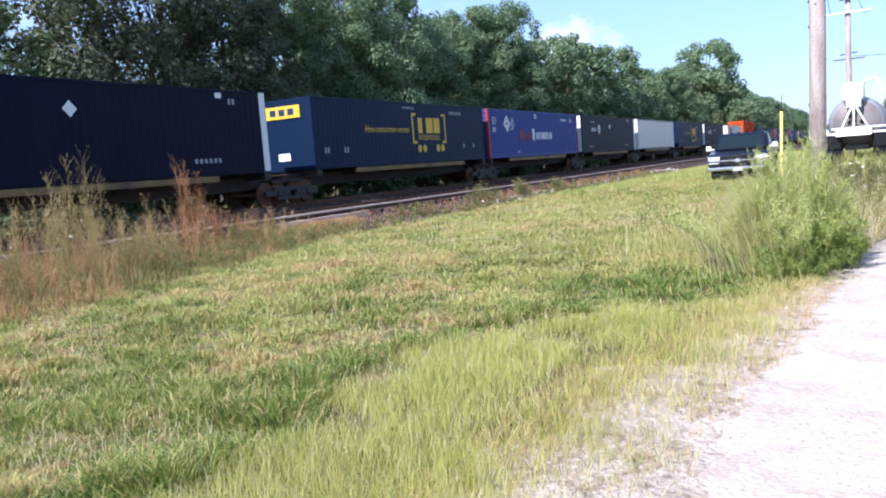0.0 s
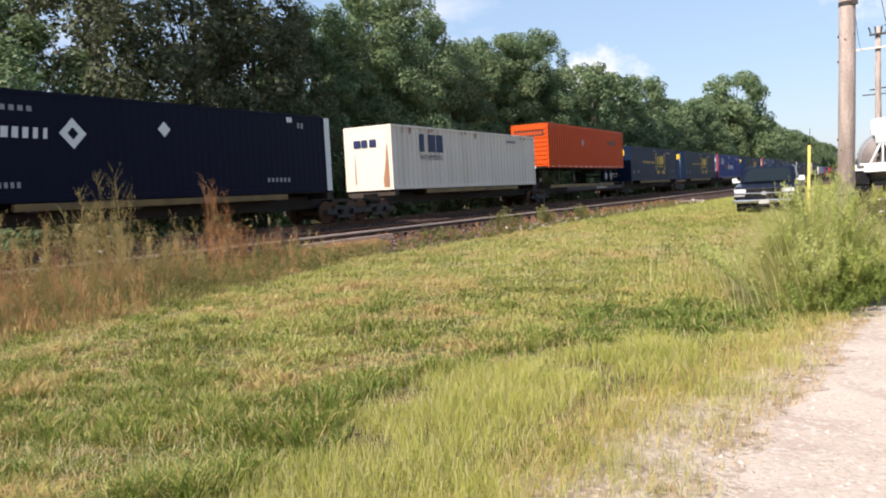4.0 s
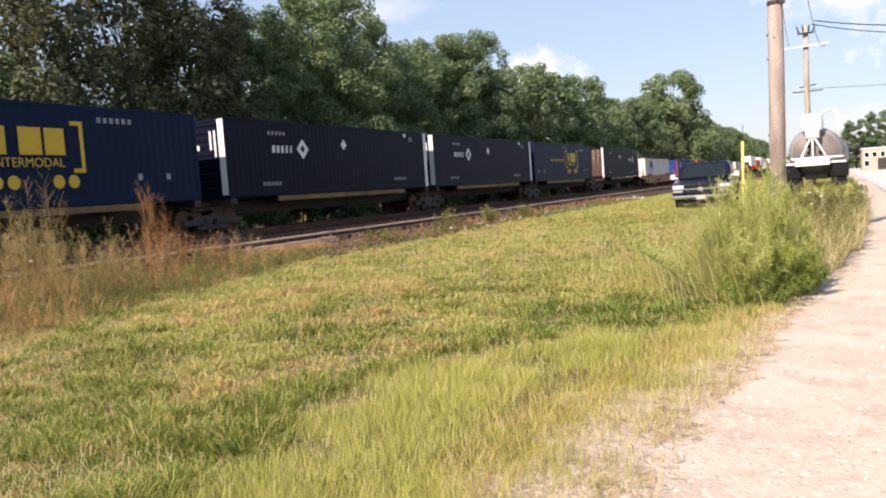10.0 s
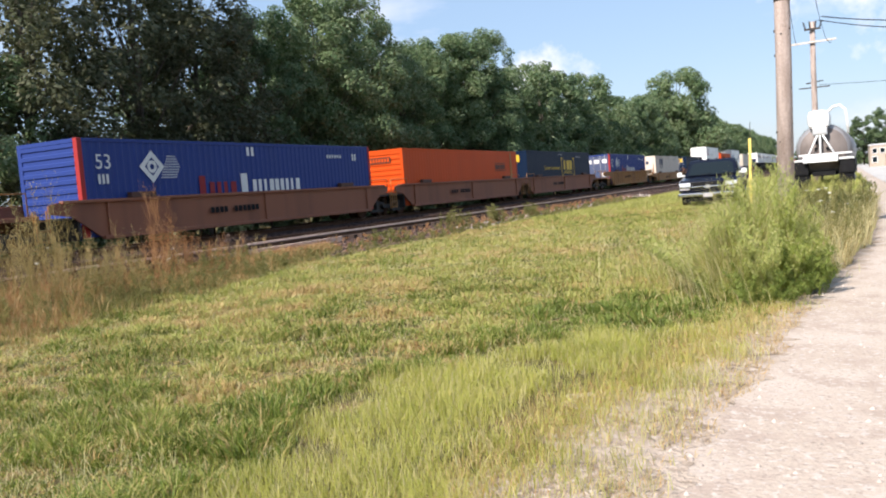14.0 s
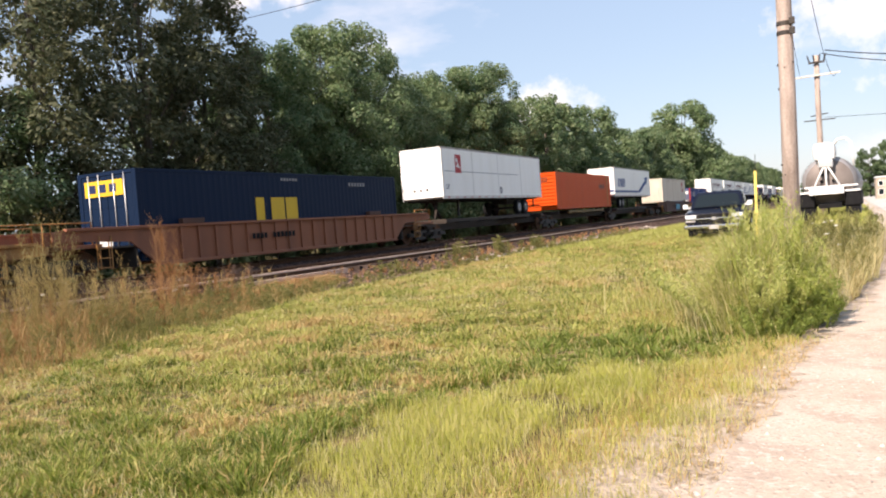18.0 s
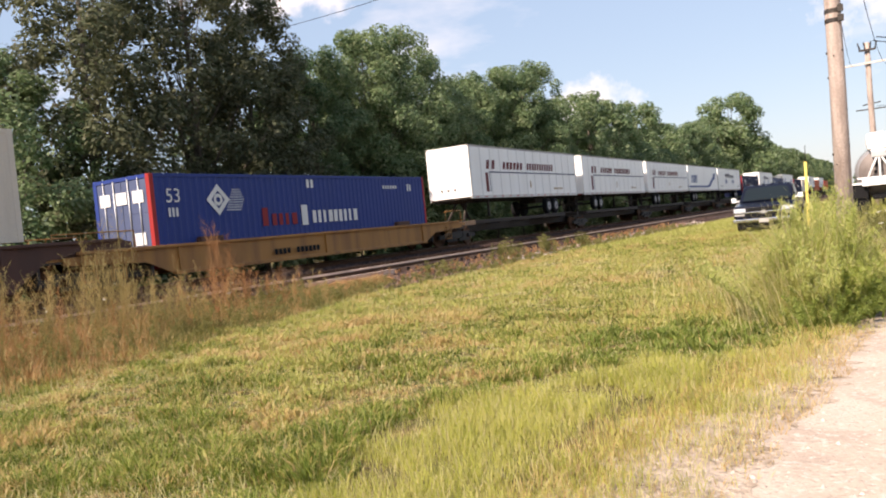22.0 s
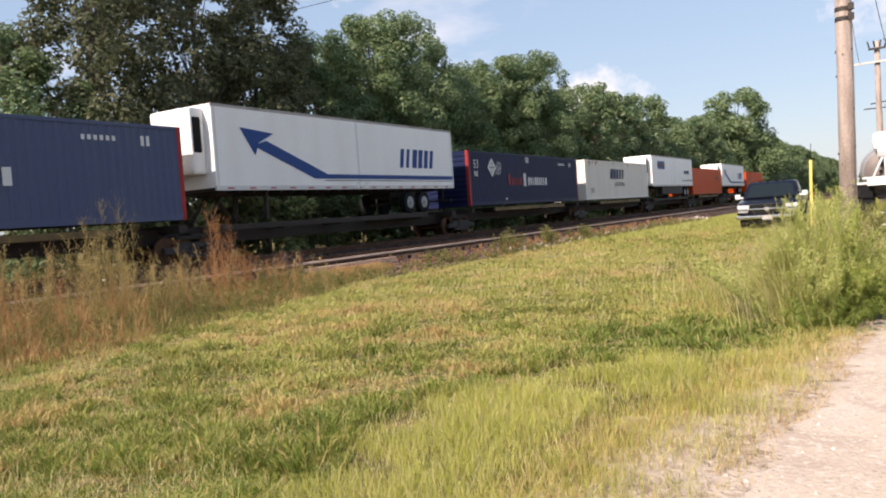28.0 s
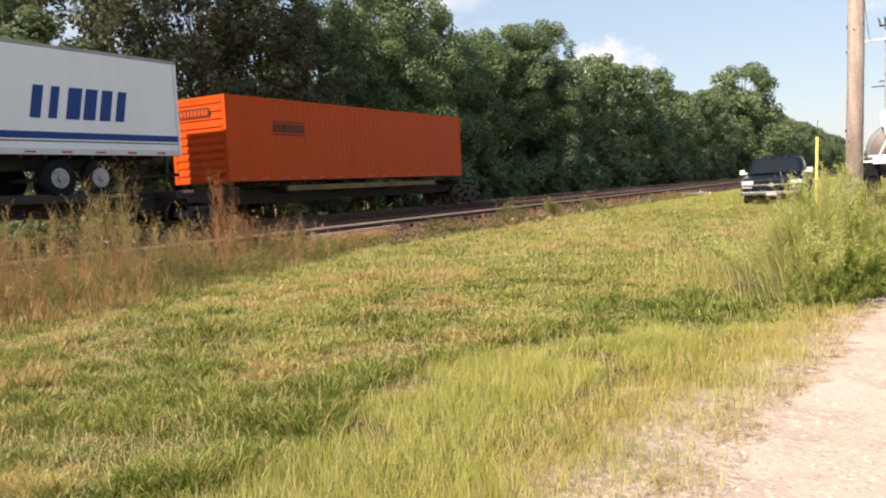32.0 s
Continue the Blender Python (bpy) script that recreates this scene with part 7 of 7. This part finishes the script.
def pickup():
    t = holder("pickup_truck", "dark blue pickup truck with chrome grille parked on the grass", "pickup truck")
    t.matrix_basis = pose(-4.3, 31.7, float(ground_z(-4.3, 33)), 0, 0, 2) @ Matrix.Scale(1.08, 4)
    W = 0.98
    bm = bm_new()
    prism(bm, [(0.12, 0.52), (0.05, 0.80), (0.10, 0.93), (0.22, 0.99), (1.35, 1.10), (1.45, 1.10), (3.3, 1.10), (3.35, 1.15), (5.5, 1.15), (5.55, 0.55), (4.75, 0.5), (4.6, 0.9), (4.0, 0.9), (3.85, 0.5), (1.55, 0.48), (1.4, 0.86), (0.75, 0.86), (0.6, 0.5)], -W, W)
    bmesh.ops.bevel(bm, geom=[e for e in bm.edges if abs(e.verts[0].co.x - e.verts[1].co.x) < 0.01 and e.calc_length() > 0.3], offset=0.05, segments=2, affect="EDGES")
    body = part("body", bm, M_CARPAINT, t, "dark blue painted body")
    bm = bm_new()
    prism(bm, [(1.32, 1.08), (2.0, 1.64), (2.15, 1.71), (3.0, 1.72), (3.2, 1.64), (3.35, 1.08)], -W + 0.03, W - 0.03, (1.08, 0.24))
    bmesh.ops.bevel(bm, geom=list(bm.edges), offset=0.06, segments=3, affect="EDGES")
    cab = part("cab", bm, M_CARPAINT, t)
    bm = bm_new()
    hw, n = (0.80, 0.70), 4
    lo, hi = Vector((0, 1.375, 1.135)), Vector((0, 1.925, 1.59))
    out = Vector((0, -0.015, 0.018))
    ring_ = [(-hw[0], 0.0), (hw[0], 0.0), (hw[0] - 0.08, 0.8), (hw[1] - 0.06, 0.97), (hw[1] - 0.2, 1.0), (-hw[1] + 0.2, 1.0), (-hw[1] + 0.06, 0.97), (-hw[0] + 0.08, 0.8)]
    bm.faces.new([bm.verts.new(lo.lerp(hi, v) + out + Vector((u, 0, 0))) for u, v in ring_])
    part("windscreen", bm, M_SCREEN, cab, "dark reflecting windscreen")
    for s in (-0.45, 0.2):
        bm = bm_new()
        tube(bm, [(s, 1.37, 1.145), (s + 0.45, 1.40, 1.19)], 0.012, 5)
        part("wiper", bm, M_BLACK, cab)
    for s in (1, -1):
        bm = bm_new()
        pts = [(1.72, 1.18), (2.9, 1.18), (2.9, 1.58), (2.12, 1.58)]
        bm.faces.new([bm.verts.new((s * (0.965 - 0.225 * (z - 1.08)), y, z)) for y, z in pts])
        part("side_window", bm, M_SCREEN, cab)
        bm = bm_new()
        soft_box(bm, s * 1.12 - 0.09, s * 1.12 + 0.09, 1.48, 1.56, 1.12, 1.29, 0.03)
        box(bm, min(s * 0.93, s * 1.04), max(s * 0.93, s * 1.04), 1.5, 1.55, 1.14, 1.19)
        # white enamel stands in for bright sky reflected by the mirrors
        part("wing_mirror", bm, M_WHITEPAINT, t, "wing mirror in white for the sky's reflection")
        bm = bm_new()
        soft_box(bm, s * 0.77 - 0.19, s * 0.77 + 0.19, 0.02, 0.12, 0.78, 0.90, 0.025)
        part("headlight", bm, M_HEADLIGHT, t, "clear headlight")
        bm = bm_new()
        soft_box(bm, s * 0.79 - 0.17, s * 0.79 + 0.17, 0.03, 0.12, 0.655, 0.71, 0.015)
        part("turn_signal", bm, M_LENS, t)
        for y in (1.07, 4.3):
            bm = bm_new()
            disc(bm, (s * 0.86, y, 0.38), (1, 0, 0), 0.38, 0.24, 22, 0.04)
            w = part("wheel", bm, M_BLACK, t, "black tyre")
            bm = bm_new()
            disc(bm, (s * 0.97, y, 0.38), (1, 0, 0), 0.22, 0.05, 16, 0.015)
            part("rim", bm, M_GALV, w)
    bm = bm_new()
    soft_box(bm, -0.56, 0.56, 0.03, 0.10, 0.62, 0.92, 0.02)
    grille = part("grille", bm, M_BLACK, t, "black grille mesh")
    bm = bm_new()
    soft_box(bm, -0.97, 0.97, 0.005, 0.07, 0.725, 0.775, 0.015)
    part("chrome_bar", bm, M_CHROME, grille, "chrome cross bar")
    bm = bm_new()
    prism(bm, [(-0.005, 0.73), (-0.005, 0.77), (0.03, 0.77), (0.03, 0.73)], -0.13, 0.13)
    box(bm, -0.06, 0.06, -0.01, 0.02, 0.69, 0.81)
    part("badge", bm, M_GALV, grille, "plain badge shape")
    bm = bm_new()
    soft_box(bm, -1.0, 1.0, -0.06, 0.14, 0.41, 0.54, 0.03)
    bumper = part("bumper", bm, M_CHROME, t, "chrome front bumper")
    bm = bm_new()
    box(bm, -0.16, 0.16, -0.072, -0.062, 0.39, 0.53)
    part("number_plate", bm, M_LENS, bumper, "blank pale number plate")
    bm = bm_new()
    soft_box(bm, -0.9, 0.9, 0.05, 0.2, 0.24, 0.42, 0.04)
    part("valance", bm, M_BLACK, t, "black lower valance")
    bm = bm_new()
    box(bm, -0.9, 0.9, 3.45, 5.45, 1.145, 1.165)
    part("bed_cover", bm, M_BLACK, t)
    bm = bm_new()
    for x in (-0.4, -0.15, 0.15, 0.4):
        soft_box(bm, x - 0.05, x + 0.05, 2.2, 2.26, 1.715, 1.745, 0.008)
    part("roof_marker_lights", bm, M_BLACK, t)
    return t


pickup()


# ---- the parked tank trailer ----
M_TANK = mat("dull_stainless", (0.30, 0.29, 0.29), 0.55, 0.3, dirt=(0.22, 0.19, 0.17), dirt_amount=0.5, scale=1.2, streak=True)
M_TANKEND = mat("grimy_tank_end", (0.19, 0.16, 0.145), 0.6, 0.3, dirt=(0.10, 0.08, 0.07), dirt_amount=0.6, scale=2)


def tank_trailer():
    t = holder("tank_trailer", "parked tank trailer with white hatch hood and bent pipe", "tank trailer")
    t.matrix_basis = pose(-0.42, 42.0, float(ground_z(-0.42, 42)), 0, 0, -2.5)
    R, zc = 1.2, 1.95
    bm = bm_new()
    n = 32
    prof = [(0.0, 1.02), (0.12, 1.12), (0.3, R), (3.2, R), (6.4, R), (9.6, R), (9.9, 1.05)]
    rings = [[bm.verts.new((math.cos(6.2832 * k / n) * r, y, zc + math.sin(6.2832 * k / n) * r)) for k in range(n)] for y, r in prof]
    for u, v in zip(rings, rings[1:]):
        for k in range(n):
            bm.faces.new((u[k], u[(k + 1) % n], v[(k + 1) % n], v[k])).smooth = True
    bm.faces.new(rings[-1])
    tank = part("tank", bm, M_TANK, t, "dull stainless tank shell")
    bm = bm_new()
    rr = [(0.0, 1.02), (-0.1, 0.85), (-0.17, 0.55), (-0.2, 0.15)]
    rings = [[bm.verts.new((math.cos(6.2832 * k / n) * r, y, zc + math.sin(6.2832 * k / n) * r)) for k in range(n)] for y, r in rr]
    for u, v in zip(rings, rings[1:]):
        for k in range(n):
            bm.faces.new((u[k], u[(k + 1) % n], v[(k + 1) % n], v[k])).smooth = True
    bm.faces.new(rings[-1])
    part("end_dish", bm, M_TANKEND, tank, "grimy dished tank end")
    for y in (0.3, 3.3, 6.5, 9.5):
        bm = bm_new()
        a = [bm.verts.new((math.cos(6.2832 * k / n) * (R + 0.03), y - 0.05, zc + math.sin(6.2832 * k / n) * (R + 0.03))) for k in range(n)]
        b = [bm.verts.new((math.cos(6.2832 * k / n) * (R + 0.03), y + 0.05, zc + math.sin(6.2832 * k / n) * (R + 0.03))) for k in range(n)]
        for k in range(n):
            bm.faces.new((a[k], a[(k + 1) % n], b[(k + 1) % n], b[k]))
        part("stiffening_ring", bm, M_DARKSTEEL, tank)
    bm = bm_new()
    soft_box(bm, -0.62, 0.36, -0.55, 0.55, 2.93, 3.78, 0.30)
    hood = part("hatch_hood", bm, M_WHITEPAINT, t, "white rounded hatch hood")
    bm = bm_new()
    soft_box(bm, -0.42, 0.22, -0.5, -0.2, 2.62, 2.98, 0.05)
    part("hood_neck", bm, M_TRIM, hood)
    bm = bm_new()
    tube(bm, [(0.25, -0.25, 3.62), (0.45, -0.25, 3.86), (0.75, -0.25, 3.92), (0.98, -0.25, 3.72), (1.05, -0.25, 3.3), (1.07, -0.25, 2.6)], 0.06, 8)
    part("pipe_loop", bm, M_WHITEPAINT, t, "white bent pipe loop")
    for x0, x1 in ((-0.12, -0.62), (-0.1, -0.1), (-0.08, 0.48)):
        bm = bm_new()
        tube(bm, [(x0, -0.42, 2.8), (x1, -0.5, 1.72)], 0.045, 8)
        part("strut", bm, M_WHITEPAINT, t, "white support strut")
    bm = bm_new()
    soft_box(bm, -0.85, 0.62, -0.75, -0.35, 1.36, 1.68, 0.03)
    part("rear_step", bm, M_WHITEPAINT, t, "white rear step box")
    bm = bm_new()
    soft_box(bm, -1.05, 1.2, -0.45, -0.3, 1.68, 1.76, 0.02)
    part("rear_walkway", bm, M_WHITEPAINT, t)
    for s in (-1, 1):
        bm = bm_new()
        soft_box(bm, s * 0.98 - 0.34, s * 0.98 + 0.34, -0.5, 2.6, 0.78, 1.46, 0.08)
        part("fender", bm, M_BLACK, t, "black fender")
        bm = bm_new()
        soft_box(bm, s * 0.95 - 0.31, s * 0.95 + 0.31, -0.42, -0.36, 0.22, 0.95, 0.01)
        part("mud_flap", bm, M_BLACK, t, "black mud flap")
        bm = bm_new()
        soft_box(bm, s * 0.98 - 0.35, s * 0.98 + 0.30, -0.56, -0.5, 1.44, 1.53, 0.01)
        part("fender_edge", bm, M_WHITEPAINT, t)
        for y in (0.5, 1.75):
            wheel(t, s * 0.98, y, 0.5, 0.5, 0.5, True)
        bm = bm_new()
        soft_box(bm, s * 0.5 - 0.06, s * 0.5 + 0.06, 7.2, 7.35, 0.0, 0.9, 0.01)
        part("landing_leg", bm, M_DARKSTEEL, t)
    bm = bm_new()
    soft_box(bm, -0.5, 0.5, -0.3, 9.4, 0.72, 0.95, 0.02)
    part("frame", bm, M_BLACK, t, "black chassis frame")
    bm = bm_new()
    for x, z in ((-0.28, 2.3), (-0.1, 2.05), (0.18, 2.3), (0.2, 1.98), (-0.3, 1.98)):
        disc(bm, (x, -0.22, z), (0, 1, 0), 0.08, 0.12, 10, 0.015)
    part("valves", bm, M_BLACK, t, "dark valve caps")
    bm = bm_new()
    for k in range(9):
        box(bm, -0.24 + 0.0 * k, 0.24, 1.5 + k * 0.8, 1.54 + k * 0.8, 3.16, 3.18)
    box(bm, -0.26, -0.22, 1.2, 8.4, 3.13, 3.17)
    box(bm, 0.22, 0.26, 1.2, 8.4, 3.13, 3.17)
    part("top_walkway", bm, M_TRIM, t)
    return t


tank_trailer()


# ---- buildings beyond the lot ----
M_STUCCO = mat("cream_stucco", (0.42, 0.35, 0.28), 0.9, dirt=(0.28, 0.22, 0.17), dirt_amount=0.5, scale=1.5, streak=True)
M_METALWALL = mat("grey_metal_siding", (0.52, 0.54, 0.57), 0.5, 0.1, dirt=(0.4, 0.4, 0.42), scale=0.6, streak=True)
M_ROOF = mat("pale_metal_roof", (0.62, 0.63, 0.64), 0.5, 0.1, scale=0.5)
M_PANE = M_SCREEN


def building(label, x, y, w, d, h, wall, gable, windows, turn=0, doors=()):
    b = holder("building", label, "building")
    b.matrix_basis = pose(x, y, float(ground_z(x, y)) - 0.05, 0, 0, turn)
    bm = bm_new()
    if gable:
        prof = [(-w / 2, 0), (w / 2, 0), (w / 2, h), (0, h + gable), (-w / 2, h)]
        a = [bm.verts.new((px, 0, pz)) for px, pz in prof]
        c = [bm.verts.new((px, d, pz)) for px, pz in prof]
        bm.faces.new(a)
        bm.faces.new(c[::-1])
        for i in range(5):
            j = (i + 1) % 5
            bm.faces.new((a[i], c[i], c[j], a[j]))
    else:
        box(bm, -w / 2, w / 2, 0, d, 0, h)
    part("wall", bm, wall, b)
    if gable:
        for s in (-1, 1):
            bm = bm_new()
            v = [(0, -0.3, h + gable + 0.03), (s * (w / 2 + 0.4), -0.3, h - gable * 0.8 / w + 0.03), (s * (w / 2 + 0.4), d + 0.3, h - gable * 0.8 / w + 0.03), (0, d + 0.3, h + gable + 0.03)]
            lo = [bm.verts.new(q) for q in v]
            hi = [bm.verts.new((q[0], q[1], q[2] + 0.14)) for q in v]
            bm.faces.new(lo)
            bm.faces.new(hi)
            for i in range(4):
                j = (i + 1) % 4
                bm.faces.new((lo[i], lo[j], hi[j], hi[i]))
            part("roof", bm, M_ROOF, b)
    else:
        bm = bm_new()
        soft_box(bm, -w / 2 - 0.12, w / 2 + 0.12, -0.12, d + 0.12, h, h + 0.22, 0.03)
        part("parapet", bm, M_ROOF, b)
    for wx, wz, ww, wh in windows:
        bm = bm_new()
        box(bm, wx - ww / 2 - 0.08, wx + ww / 2 + 0.08, -0.07, -0.003, wz - 0.08, wz + wh + 0.08)
        f = part("window", bm, M_WHITEPAINT, b)
        bm = bm_new()
        box(bm, wx - ww / 2, wx + ww / 2, -0.09, -0.072, wz, wz + wh)
        part("pane", bm, M_PANE, f)
    for wx, ww, wh in doors:
        bm = bm_new()
        box(bm, wx - ww / 2, wx + ww / 2, -0.06, -0.003, 0.02, wh)
        part("door", bm, M_DARKSTEEL, b, "dark door opening")
    return b


building("small cream two-storey building with four windows", 7.4, 152, 3.9, 7, 3.6, M_STUCCO, 0, [(-1.25, 2.3, 0.6, 0.75), (-0.1, 2.3, 0.6, 0.75), (1.1, 2.3, 0.6, 0.75), (-1.25, 0.8, 0.7, 0.9)], 0, ((1.0, 1.3, 2.0),))
building("low grey metal-sided building with pale gable roof", 12.4, 146, 5.6, 12, 3.1, M_METALWALL, 1.7, [(-1.2, 1.1, 0.9, 1.0)], 0, ((1.2, 1.6, 2.2),))
building("low pale storage building beside the lot", 24.0, 158, 9, 12, 3.2, M_WHITEPAINT, 1.2, [(-2, 1.2, 1.0, 1.0)], 0, ((1.5, 2.6, 2.5),))


def motions():
    for ob, s, height in moving:
        walk(ob, [(t, pose(MAIN, s - SPEED * t, MAIN_RAIL + height)) for t in (0.0, 32.0)])


motions()
